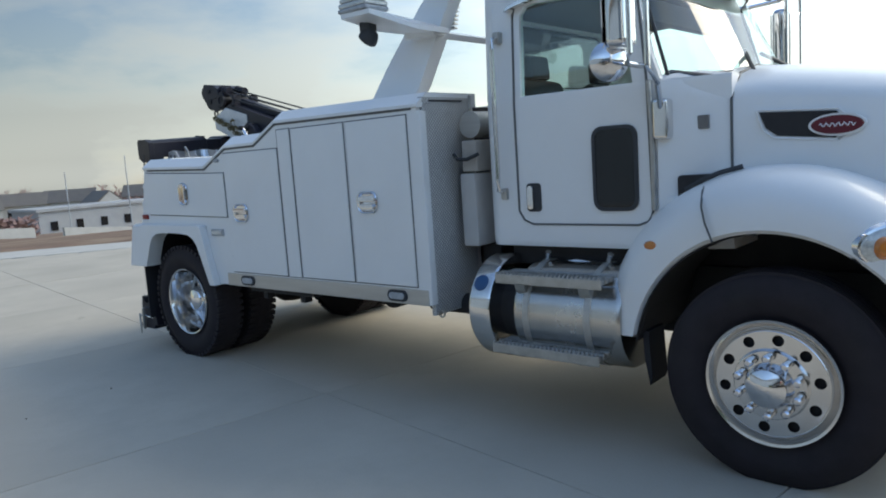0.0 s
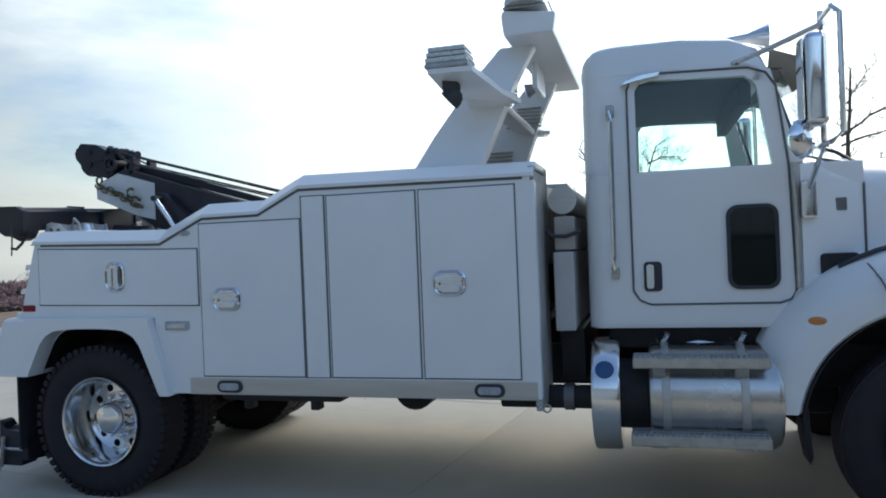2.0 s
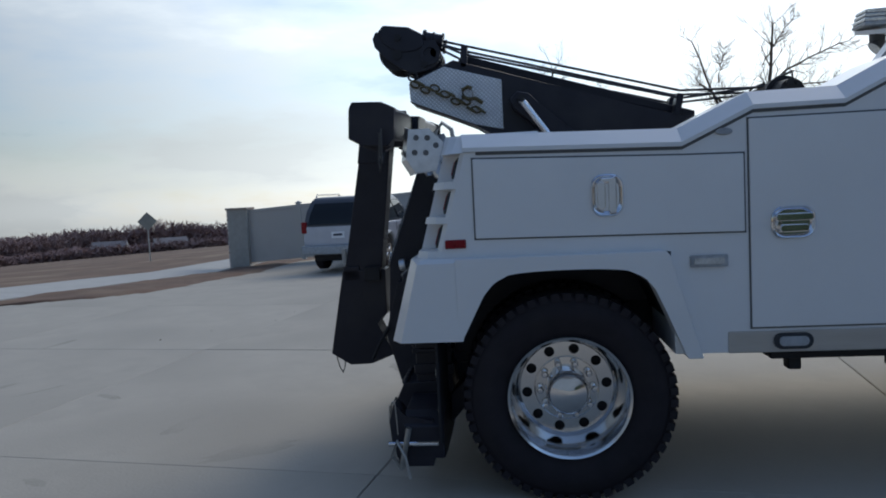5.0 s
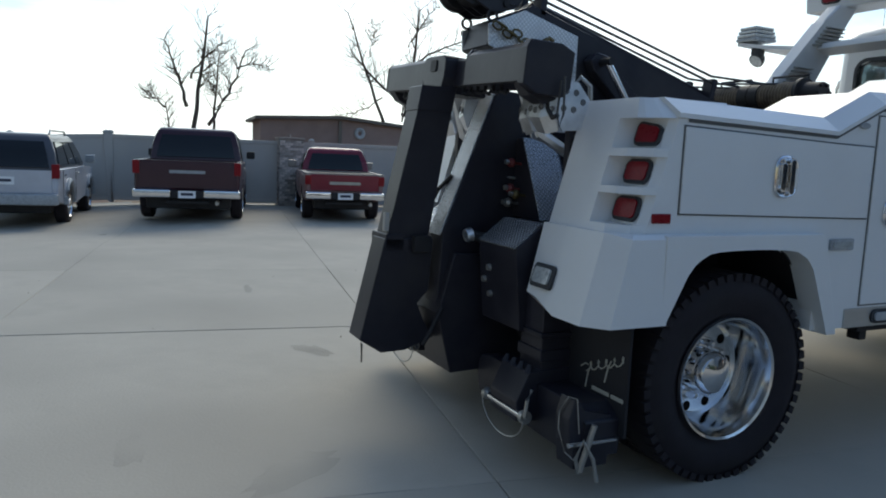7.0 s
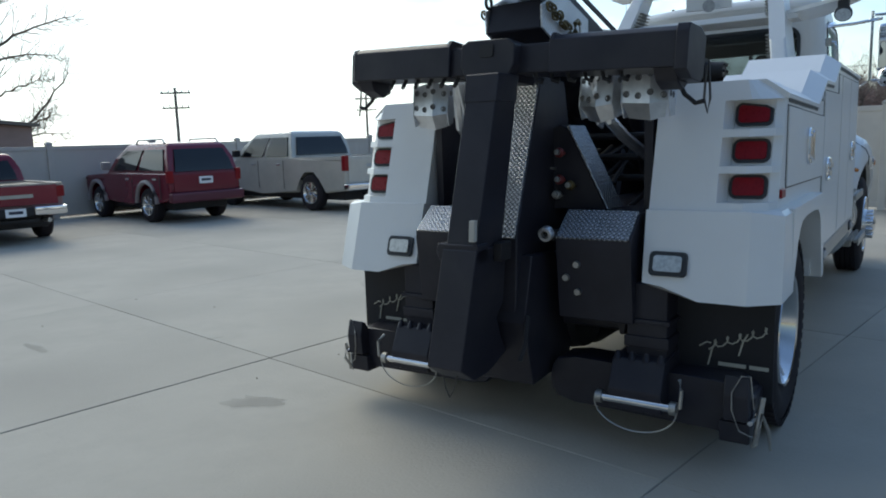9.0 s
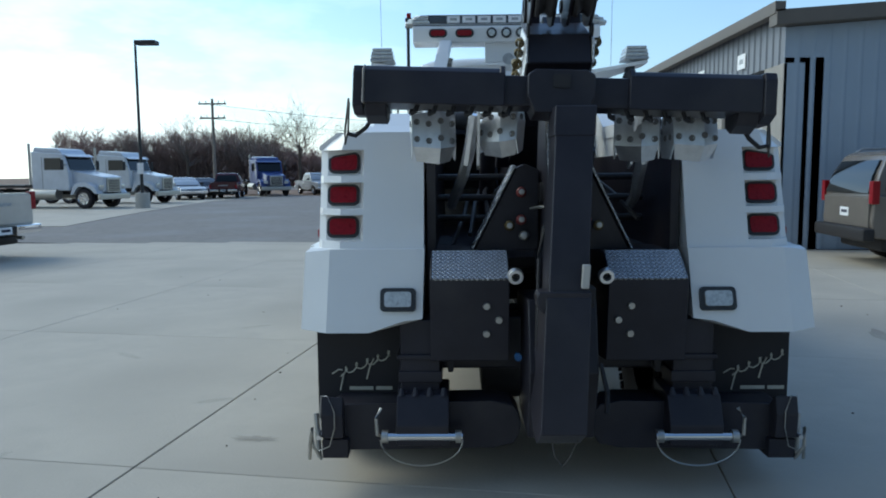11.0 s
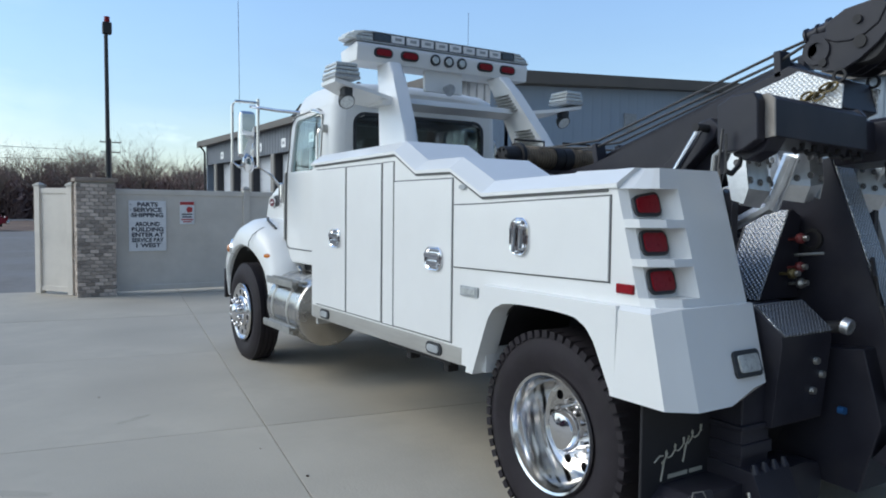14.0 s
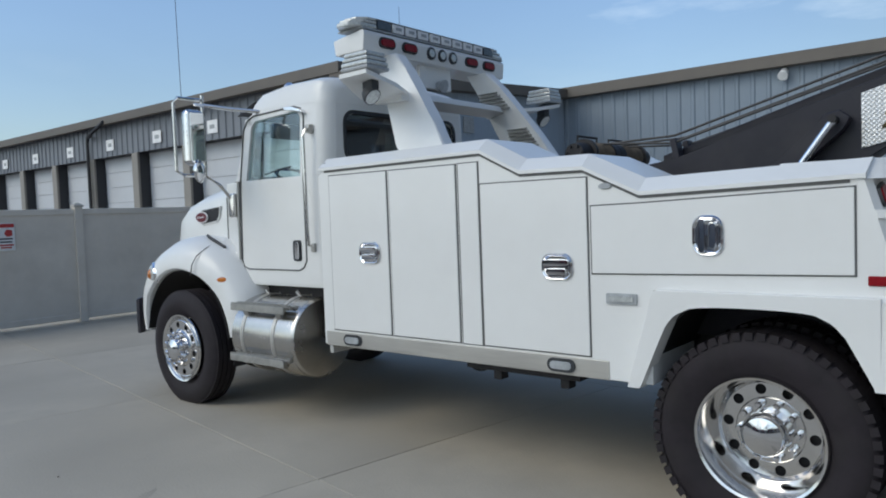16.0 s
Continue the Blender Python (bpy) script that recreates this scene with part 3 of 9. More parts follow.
def build_ground():
    bm = B()
    n, half = 120, 900.0
    vs = {}
    for i in range(n + 1):
        for j in range(n + 1):
            u, v = (2 * i / n - 1), (2 * j / n - 1)
            x, y = half * u * abs(u), half * v * abs(v)
            d = max(abs(x), abs(y))
            fall = (x + 6.8) * -0.84 + (y - 11.2) * 0.54 - 4.5      # the field drops away from the yard
            z = -0.09 + (noise.noise((x * 0.01, y * 0.01, 0)) * min((d - 40) * 0.01, 1.5) if d > 40 else 0) + min(lie(x, y), -0.055 * max(fall, 0))
            if edge_x(y) + 0.3 < x < 12 and -15 < y < 16.4 - 0.155 * x:
                z -= 0.5      # well below the yard's slabs
            vs[i, j] = bm.verts.new((x, y, z))
    for i in range(n):
        for j in range(n):
            bm.faces.new((vs[i, j], vs[i + 1, j], vs[i + 1, j + 1], vs[i, j + 1]))
    structure("ground", bm, DRY_GRASS, "dry brown winter grass field around the yard", "ground")
    # bed under the slabs, and the footpath beyond a strip of grass
    bm, st = B(), 1.0
    for i in range(-30, 13):
        for j in range(-16, 19):
            if i < max(edge_x(j), edge_x(j + 1)) or j > 16.6 - 0.155 * i or (i >= 10 and j < -6):
                continue
            bm.faces.new([bm.verts.new((i + dx, j + dy, lie(i + dx, j + dy) - 0.018)) for dx, dy in ((0, 0), (st, 0), (st, st), (0, st))])
    bmesh.ops.remove_doubles(bm, verts=bm.verts, dist=0.001)
    structure("pavement", bm, JOINT, "pale grey broom-finished concrete yard with sawn joints", "pavement")
    walkway = B()
    rows = []
    for (x0, y0), (x1, y1) in zip(WALK_NEAR, WALK_FAR):
        za, zb = lie(x0, y0) + 0.006, lie(x1, y1) + (0.006 if y1 < 5 else 0.08)
        rows.append([(x0, y0, za - 0.2), (x0, y0, za), (x1, y1, zb), (x1, y1, zb - 0.2)])
    loft(walkway, rows)
    structure("sidewalk", walkway, SIDEWALK, "pale concrete footpath along the dry grass", "sidewalk")
    # worn grass between the yard and the footpath, and its uneven margin beyond
    for name, label, side in (("grass_verge", "worn strip of dry brown grass between yard and footpath", 0), ("grass_margin", "dry brown grass bank beside the footpath", 1)):
        bm, rows = B(), []
        for k in range(61):
            y = 6.85 + 11.2 * k / 60 if side == 0 else -6 + 27.0 * k / 60
            row = []
            if side == 0:
                a, b = edge_x(y) - 0.01, walk_x(WALK_NEAR, y) + 0.01
            else:
                a = walk_x(WALK_FAR, y) + 0.01
                b = a - 4.0
            for m in range(9):
                x = a + (b - a) * m / 8
                rough = noise.noise((x * 1.7, y * 1.7, 3.1)) * 0.035 + noise.noise((x * 6, y * 6, 1.2)) * 0.012
                edge = 0 if m in (0, 8) else 1
                bank = (0.0 if side == 0 else (0.05 if y > 5 else 0.0) * (1 - m / 8) - 0.02 * m)
                row.append(bm.verts.new((x + 0.05 * noise.noise((y * 3, m, 0.7)) * (m in (0, 8)), y, lie(x, y) + bank - 0.02 + (0.045 + rough) * edge)))
            rows.append(row)
        for r0, r1 in zip(rows, rows[1:]):
            for m in range(8):
                bm.faces.new((r0[m], r0[m + 1], r1[m + 1], r1[m]))
        structure(name, bm, DRY_GRASS, label, "grass")
    sheet("road", [(12.75, -5.9), (13.0, 9.7), (14.6, 15.4), (34, 40), (120, 60), (120, -5.9)], -0.03, 0.15, ASPHALT, "worn grey asphalt lot beyond the gateway", "road")
    sheet("parking_strip", [(19.0, 13.2), (28, 14.6), (40, 15.8), (52, 15.2), (52, 24), (34, 36), (20, 24)], -0.014, 0.02, CONCRETE, "pale concrete parking strip under the parked trucks", "parking strip", 0.003)


def build_slabs():
    """Concrete slabs, cast in a grid that follows the yard."""
    yard = bpy.data.objects["pavement"]
    pu, pv, gap = 3.05, 3.14, 0.0055
    me = mesh_of(box(B(), -pu / 2 + gap / 2, pu / 2 - gap / 2, -pv / 2 + gap / 2, pv / 2 - gap / 2, -0.05, 0, 0.004, 1), "slab", CONCRETE)
    rng = random.Random(5)
    def flat(c):
        return all(lie(c.x + dx, c.y + dy) == 0 for dx in (-2.2, 2.2) for dy in (-2.2, 2.2))
    def in_yard(c, m):
        return c.x > edge_x(c.y) + m and c.y < 16.9 - 0.155 * c.x - m and c.x < 12.8 - m and c.y > -15.4 + m and (c.x < 10.3 - m or c.y > -6.2 + m)
    def inside(c):
        return flat(c) and c.x > -18 and all(in_yard(c + SU * (pu / 2 * a) + SV * (pv / 2 * b), 0.02) for a in (-1, 0, 1) for b in (-1, 0, 1))
    for i in range(-9, 6):
        for j in range(-6, 6):
            c = SU * (-0.9 + pu * (i + 0.5)) + SV * (2.15 + pv * (j + 0.5))
            if inside(c):
                ob = new("slab", me)
                ob.matrix_basis = pose(c.x, c.y, rng.uniform(-0.0015, 0.0015), rng.uniform(-0.02, 0.02), rng.uniform(-0.02, 0.02), math.degrees(SITE))
                ob.parent = yard
    rim, cut = B(), 10      # slabs at the yard's margin, trimmed to its line
    for i in range(-14, 9):
        for j in range(-8, 8):
            c = SU * (-0.9 + pu * (i + 0.5)) + SV * (2.15 + pv * (j + 0.5))
            if inside(c) or c.x < -26:
                continue
            net = {}
            def corner(a, b):
                if (a, b) not in net:
                    q = c + SU * ((pu - gap) * (a / cut - 0.5)) + SV * ((pv - gap) * (b / cut - 0.5))
                    x = max(q.x, edge_x(q.y))
                    net[a, b] = rim.verts.new((x, q.y, lie(x, q.y)))
                return net[a, b]
            for a in range(cut):
                for b in range(cut):
                    if in_yard(c + SU * (pu * ((a + 0.5) / cut - 0.5)) + SV * (pv * ((b + 0.5) / cut - 0.5)), 0.0):
                        rim.faces.new((corner(a, b), corner(a + 1, b), corner(a + 1, b + 1), corner(a, b + 1)))
    ob = part("outer_slabs", rim, CONCRETE, yard)
    tagged(ob, kind="stuff")


def build_stains():
    """Dark oil spots, scuffs and hairline cracks on the slabs, and a few pale scraps."""
    rng = random.Random(41)
    spots = [(-4.9, 1.2, 0.55, 0.10), (-3.6, 0.9, 0.30, 0.08), (-2.6, 0.1, 0.45, 0.12), (-2.2, 0.6, 0.16, 0.10), (-1.9, -0.4, 0.6, 0.22), (2.6, -3.6, 0.5, 0.14), (3.4, -3.1, 0.35, 0.10),
             (-3.0, -0.9, 0.22, 0.07), (-1.3, 4.2, 0.4, 0.08), (1.9, 3.4, 0.35, 0.07), (3.1, 2.6, 0.3, 0.06), (0.6, 2.2, 0.28, 0.07), (-0.4, 3.1, 0.14, 0.05), (-5.6, 3.2, 0.6, 0.10), (4.6, -2.6, 0.3, 0.1)]
    bm = B()
    for x, y, a, b in spots:
        a, b = a * 0.55, b * 0.6
        n, ang = 22, rng.uniform(0, 3)
        ring = []
        for k in range(n):
            t = 2 * math.pi * k / n
            f = rng.uniform(0.7, 1.15)
            u, v = a * f * math.cos(t), b * f * math.sin(t)
            ring.append(bm.verts.new((x + u * math.cos(ang) - v * math.sin(ang), y + u * math.sin(ang) + v * math.cos(ang), 0.0045)))
        bm.faces.new(ring)
    for x0, y0, x1, y1, w in ((-1.34, 1.84, -1.18, 1.36, 0.11), (-4.52, 0.90, -4.26, 1.32, 0.022), (-0.12, 1.88, -0.16, 1.56, 0.05)):      # longer smears
        a, b = Vector((x0, y0, 0.0048)), Vector((x1, y1, 0.0048))
        run = (b - a) / 2
        across = Vector((-run.y, run.x, 0)).normalized() * w
        ring = []
        for k in range(26):
            t = 2 * math.pi * k / 26
            f = rng.uniform(0.55, 1.2)
            ring.append(bm.verts.new((a + b) / 2 + run * (math.cos(t) * f) + across * (math.sin(t) * f)))
        bm.faces.new(ring)
    tagged(part("oil_stain", bm, STAIN, bpy.data.objects["pavement"]), "faint dark oil stains on the concrete", kind="stuff")
    bm = B()
    for k in range(45):      # small specks and pebbles
        x, y, r = rng.uniform(-7, 7), rng.choice((rng.uniform(-4.6, -1.6), rng.uniform(1.6, 5.5))), rng.uniform(0.004, 0.010)
        lathe(bm, [(0.0, r * 0.5), (r * 0.8, r * 0.3), (r, -0.004)], (x, y, 0.003), (0, 0, 1), 7)
    tagged(part("pebble", bm, MULCH, bpy.data.objects["pavement"]), "scattered dark specks of grit", kind="stuff")
    for x, y, rz in ((3.1, -2.75, 20), (5.0, -2.2, 80), (6.4, -7.9, 10)):
        bmq = prism(B(), [(-0.05, -0.012), (-0.02, -0.02), (0.045, -0.008), (0.05, 0.012), (-0.01, 0.018), (-0.045, 0.01)], "z", 0.001, 0.006)
        sc = thing("paper_scrap", "small pale scrap lying on the concrete", "litter", "scraps", (x, y, 0.002), rz)
        part("scrap", bmq, SIGN_WHITE, sc)


# ---- fences ----
def panel_fence(name, p0, p1, h, mat, label, panel=2.4):
    """Solid vinyl fence: posts with flat caps, rails and smooth infill panels."""
    p0, p1 = Vector((*p0, 0)), Vector((*p1, 0))
    run = p1 - p0
    ang = math.degrees(math.atan2(run.y, run.x))
    f = thing(name, label, "fence", at=tuple(p0), rz=ang)
    n = max(1, round(run.length / panel))
    step = run.length / n
    post = mesh_of(box(B(), -0.065, 0.065, -0.065, 0.065, 0, h, 0.008), "post", mat)
    cap = mesh_of(loft(B(), [[(s * x, s * y, z) for x, y in ((-1, -1), (1, -1), (1, 1), (-1, 1))] for s, z in ((0.08, h), (0.08, h + 0.03), (0.02, h + 0.075))]), "post_cap", SIDEWALK)
    bm = box(B(), 0.065, step - 0.065, -0.022, 0.022, 0.06, h - 0.10, 0.004)
    infill = mesh_of(bm, "panel", mat)
    rails = mesh_of(box(B(), 0.06, step - 0.06, -0.04, 0.04, h - 0.13, h - 0.03, 0.008), "top_rail", mat)
    low_rails = mesh_of(box(B(), 0.06, step - 0.06, -0.04, 0.04, 0.05, 0.15, 0.008), "bottom_rail", mat)
    for i in range(n + 1):
        o = new("post", post)
        o.parent, o.location = f, (i * step, 0, 0)
        c = new("post_cap", cap)
        c.parent = o
        if i < n:
            for nm, me in (("panel", infill), ("top_rail", rails), ("bottom_rail", low_rails)):
                q = new(nm, me)
                q.parent, q.location = f, (i * step, 0, 0)
    return f


def brick_column(x0, x1, y0, y1, h, name="brick_column", label="", facing=1):
    """A mortar core with bricks laid on the faces towards the yard; facing: the side of y that is seen."""
    col = thing(name, label, "column", at=((x0 + x1) / 2, (y0 + y1) / 2, 0))
    w, d = x1 - x0, y1 - y0
    part("mortar_core", box(B(), -w / 2 + 0.012, w / 2 - 0.012, -d / 2 + 0.012, d / 2 - 0.012, 0, h - 0.03), MORTAR, col)
    part("cap_stone", box(B(), -w / 2 - 0.03, w / 2 + 0.03, -d / 2 - 0.03, d / 2 + 0.03, h - 0.03, h + 0.04, 0.012), STONE, col)
    if name == "brick_column":
        part("lamp_stub", cyl(B(), (0, 0.02, h + 0.04), (0, 0.02, h + 0.13), 0.035), STONE, col)
    bh, bl, rng = 0.065, 0.145, random.Random(3)
    rows = int((h - 0.04) / bh)
    meshes = [mesh_of(box(B(), -bl / 2 + 0.006, bl / 2 - 0.006, -0.02, 0.02, 0.006, bh - 0.004, 0.003, 1), "brick", BRICK),
              mesh_of(box(B(), -bl / 4 + 0.006, bl / 4 - 0.006, -0.02, 0.02, 0.006, bh - 0.004, 0.003, 1), "brick", BRICK)]
    for r in range(rows):
        for face in range(2):      # the faces towards the yard and the gateway
            length = d if face == 0 else w
            u, off = -length / 2, (r % 2) * bl / 2
            while u < length / 2 - 0.02:
                half = (u == -length / 2 and off > 0) or length / 2 - u < bl * 0.75
                ln = bl / 2 if half else bl
                c = u + ln / 2
                o = new("brick", meshes[1 if half else 0])
                z = r * bh
                pr = rng.uniform(-0.004, 0.004)
                o.matrix_basis = pose(-w / 2 + 0.012 + pr, c, z, 0, 0, 90) if face == 0 else pose(c, (d / 2 - 0.012) * (1 if facing == 1 else -1) + pr, z)
                o.parent = col
                u += ln
    return col


# ---- buildings ----
def ribbed_wall(bm, u0, u1, z0, ztop, pitch=0.3, depth=0.03):
    """Sheet wall in its own plane (u, depth, z), top height as a function of u, with standing ribs."""
    n = max(1, round((u1 - u0) / pitch))
    prof = []
    for i in range(n):
        a = u0 + (u1 - u0) * i / n
        w = (u1 - u0) / n
        prof += [(a, 0), (a + 0.62 * w, 0), (a + 0.70 * w, depth), (a + 0.88 * w, depth), (a + 0.96 * w, 0)]
    prof.append((u1, 0))
    lo = [bm.verts.new((u, d, z0)) for u, d in prof]
    hi = [bm.verts.new((u, d, ztop(u))) for u, d in prof]
    for i in range(len(prof) - 1):
        bm.faces.new((lo[i], lo[i + 1], hi[i + 1], hi[i]))
    return bm


def build_workshop():
    """Metal workshop: a row of roll-up doors on one face, a plain gable face and a long wing."""
    w = thing("workshop_building", "blue-grey ribbed metal workshop with white roll-up doors and brown fascia", "building", at=(10.45, -6.05, 0))
    w.scale = (1.04, 1.04, 1.04)
    # door face, looking towards +y; local x runs along the face
    top, jamb, deep = 3.58, 4.5, -0.36
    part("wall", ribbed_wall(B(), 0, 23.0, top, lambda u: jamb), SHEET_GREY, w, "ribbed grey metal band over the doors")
    # lintel, back wall and jambs carry the openings' shade in their colour
    part("lintel", box(B(), 0, 23.0, deep - 0.03, -0.002, top, top + 0.10), DOOR_SHADE, w, "lintel coloured dark for the shade in the door openings")
    part("back_wall", box(B(), 0, 23.0, -0.75, deep - 0.03, 0, top + 0.1), DOOR_SHADE, w)
    for i in range(-1, 9):
        if i == -1:
            continue
        x0, x1 = (0.56 if i else 0.0) + 2.6 * i, 0.88 + 2.6 * i
        pr = part("pier", box(B(), x0, x1, -0.06, 0.012, 0, top, 0.008, 1), PIER_TAN, w, "tan sheet-metal pier between the doors")
        part("jamb", box(B(), x0 + 0.01, x1 - 0.01, deep - 0.03, -0.06, 0, top), DOOR_SHADE, pr, "door jamb coloured dark for the recess shade")
        if i < 8:
            x2 = 0.56 + 2.6 * (i + 1)
            if x2 - x1 > 0.6:
                door = part("roll_up_door", box(B(), x1, x2, deep - 0.028, deep - 0.01, 0, top), DOOR_WHITE, w, "white sectional roll-up door")
                for k in range(8):
                    part("door_panel", box(B(), x1 + 0.01, x2 - 0.01, deep - 0.009, deep + 0.02, 0.45 * k, min(0.45 * k + 0.442, top), 0.008, 1), DOOR_WHITE, door)
                c = (x1 + x2) / 2
                bp = part("bay_plate", box(B(), c - 0.22, c + 0.22, 0.032, 0.045, 3.74, 4.06, 0.004, 1), SIGN_WHITE, w, "small white bay plate")
                part("plate_mark", box(B(), c - 0.10, c + 0.10, 0.044, 0.048, 3.85, 3.95), LAMP_GREY, bp)
    part("downpipe", tube(B(), [(9.55, 0.34, 4.52), (10.3, 0.30, 4.30), (11.0, 0.12, 4.22), (11.12, 0.09, 4.05), (11.12, 0.09, 0.1)], 0.05), POLE_BLACK, w, "dark downpipe")
    part("downpipe", tube(B(), [(22.9, 0.34, 4.5), (22.9, 0.12, 4.2), (22.9, 0.09, 0.1)], 0.05), POLE_BLACK, w, "dark downpipe")
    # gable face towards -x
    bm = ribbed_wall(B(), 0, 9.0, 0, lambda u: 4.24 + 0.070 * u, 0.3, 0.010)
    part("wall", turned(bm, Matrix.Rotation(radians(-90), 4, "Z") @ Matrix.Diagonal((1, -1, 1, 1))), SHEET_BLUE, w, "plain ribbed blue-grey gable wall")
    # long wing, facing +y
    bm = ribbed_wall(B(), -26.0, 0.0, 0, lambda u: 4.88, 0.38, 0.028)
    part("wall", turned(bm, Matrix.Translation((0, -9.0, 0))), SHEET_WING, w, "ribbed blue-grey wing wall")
    part("wall_vent", box(B(), -0.06, -0.02, -4.4, -4.0, 3.55, 3.95, 0.01), LAMP_GREY, w, "small wall vent")
    part("wall_lamp", cyl(B(), (-6.2, -8.95, 4.75), (-6.2, -8.75, 4.6), 0.09, 0.12), SIGN_WHITE, w, "small white wall lamp")
    # roof with overhanging fascia
    bm = B()
    prism(bm, [(-0.25, 4.45), (23.6, 4.45), (23.6, 4.68), (-0.25, 4.68)], "y", 0.12, 0.32, 0.01)
    part("fascia", bm, SHEET_TRIM, w, "brown fascia and gutter")
    bm = B()
    loft(bm, [[(-0.3, 0.3, 4.24), (0.05, 0.3, 4.24), (0.05, 0.3, 4.48), (-0.3, 0.3, 4.48)], [(-0.3, -9.0, 4.86), (0.05, -9.0, 4.86), (0.05, -9.0, 5.10), (-0.3, -9.0, 5.10)]])
    part("fascia", bm, SHEET_TRIM, w, "brown gable trim")
    bm = B()
    prism(bm, [(-26, 4.84), (0.0, 4.84), (0.0, 5.10), (-26, 5.10)], "y", -9.0, -8.7, 0.01)
    part("fascia", bm, SHEET_TRIM, w, "brown wing fascia")
    bm = B()
    loft(bm, [[(-0.25, 0.3, 4.47), (23.6, 0.3, 4.7), (23.6, 0.3, 4.74), (-0.25, 0.3, 4.52)], [(-0.25, -16, 5.52), (23.6, -16, 5.72), (23.6, -16, 5.76), (-0.25, -16, 5.56)]])
    loft(bm, [[(-26, -8.7, 5.10), (0.0, -8.7, 5.10), (0.0, -8.7, 5.14), (-26, -8.7, 5.14)], [(-26, -22, 5.5), (0, -22, 5.5), (0, -22, 5.54), (-26, -22, 5.54)]])
    part("roof", bm, SHEET_TRIM, w, "shallow brown metal roof")
    part("end_wall", box(B(), 22.9, 23.0, -16, 0, 0, 4.5), SHEET_BLUE, w)
    return w


def build_far_hut():
    """Low tan brick building behind the yard's rear fence."""
    h = thing("low_brick_building", "low red-brown block building with a shallow brown roof", "building", at=(6.8, 27.6, 0))
    foot = [(-3.2, 1.3), (0, 0), (4.25, 0.75), (4.6, 6.5), (-2.6, 6.5)]
    tops = [2.80, 2.93, 2.62, 2.62, 2.80]
    part("wall", loft(B(), [[(x, y, 0) for x, y in foot], [(x, y, z) for (x, y), z in zip(foot, tops)]]), HUT_WALL, h, "red-brown block wall")
    over = [(-3.45, 1.2), (0, -0.28), (4.5, 0.55), (4.9, 6.8), (-2.9, 6.8)]
    part("roof", loft(B(), [[(x, y, z) for (x, y), z in zip(over, tops)], [(x, y, z + 0.14) for (x, y), z in zip(over, tops)]]), SHEET_TRIM, h, "shallow brown roof edge")
    part("corner_trim", box(B(), -0.07, 0.07, -0.07, 0.07, 0, 2.85), SHEET_TRIM, h)
    part("wall_fan", lathe(B(), [(0.10, 0.0), (0.26, 0.0), (0.26, 0.06), (0.20, 0.08), (0.10, 0.05), (0.10, 0.0)], (0.95, 0.14, 2.35), (0.17, -0.98, 0), 20), LAMP_GREY, h, "pale round wall fan")


def build_far_town():
    """A few pale houses and a low commercial block beyond the field."""
    rng = random.Random(11)
    for k in range(18):
        a = radians(60 + k * 2.6 + rng.uniform(-0.5, 0.5)) if k < 16 else radians((29.0, 33.0)[k - 16])
        d = rng.uniform(128, 142) if k < 16 else 114
        x, y = 6 - d * math.sin(a), -4.6 + d * math.cos(a)
        hs = thing("house", "distant pale house with a dark pitched roof", "house", "far houses", (x, y, -4.4 if k < 16 else -7.4), math.degrees(a) + rng.choice((0, 90)) + rng.uniform(-20, 20))
        w, dd, hh = rng.uniform(5, 8), rng.uniform(3.6, 4.6), rng.uniform(2.2, 3.0)
        if k >= 16:
            w, dd, hh = 4.0, 3.6, 3.0
        part("wall", box(B(), -w / 2, w / 2, -dd / 2, dd / 2, 0, hh), SIDEWALK, hs)
        part("roof", prism(B(), [(-dd / 2 - 0.4, hh), (dd / 2 + 0.4, hh), (0, hh + 2.0)], "x", -w / 2 - 0.3, w / 2 + 0.3), SHEET_TRIM if k < 16 else PALE_ROOF, hs)
        part("gable", prism(B(), [(-dd / 2, hh), (dd / 2, hh), (0, hh + 1.8)], "x", -w / 2 - 0.34, -w / 2 - 0.31), SIDEWALK, hs)
        part("gable", prism(B(), [(-dd / 2, hh), (dd / 2, hh), (0, hh + 1.8)], "x", w / 2 + 0.31, w / 2 + 0.34), SIDEWALK, hs)
        for q in (-0.28, 0.05, 0.3):
            part("window", box(B(), q * w - 0.5, q * w + 0.5, -dd / 2 - 0.06, -dd / 2 + 0.05, 0.9, 2.1), DARK_GLASS, hs)
    blk = thing("commercial_block", "long low grey commercial block beyond the field", "building", at=(-64, 26, -3.4), rz=90)
    part("wall", box(B(), -5.5, 6.5, -3, 3, 0, 2.6), GREY_BLOCK, blk)
    part("roof", box(B(), -5.7, 6.7, -3.2, 3.2, 2.6, 2.85), GREY_BLOCK, blk)
    for q in range(5):
        part("window", box(B(), -4.6 + q * 2.2, -4.0 + q * 2.2, -3.06, -2.95, 0.9, 1.7), DARK_GLASS, blk)
    for y0, y1, z0, z1 in ((1.0, 8.6, 0.30, -0.34), (9.9, 14.5, -0.48, -0.95)):
        bm = loft(B(), [[(-30.1, y, z - 0.45), (-29.8, y, z - 0.45), (-29.85, y, z), (-30.05, y, z)] for y, z in ((y0, z0), (y1, z1))])
        w = thing("roadside_barrier", "low pale concrete barrier along the falling road", "barrier", "roadside barriers")
        part("wall", bm, SIDEWALK, w)
    for x, y, top in ((-60, 22.7, 2.5), (-60, 28.2, 3.7)):
        m = thing("light_mast", "thin grey light mast beyond the field", "street lamp", "light masts", (x, y, -3.2))
        part("pole", cyl(B(), (0, 0, 0), (0, 0, top + 3.2), 0.065, 0.04, 8), LAMP_GREY, m)


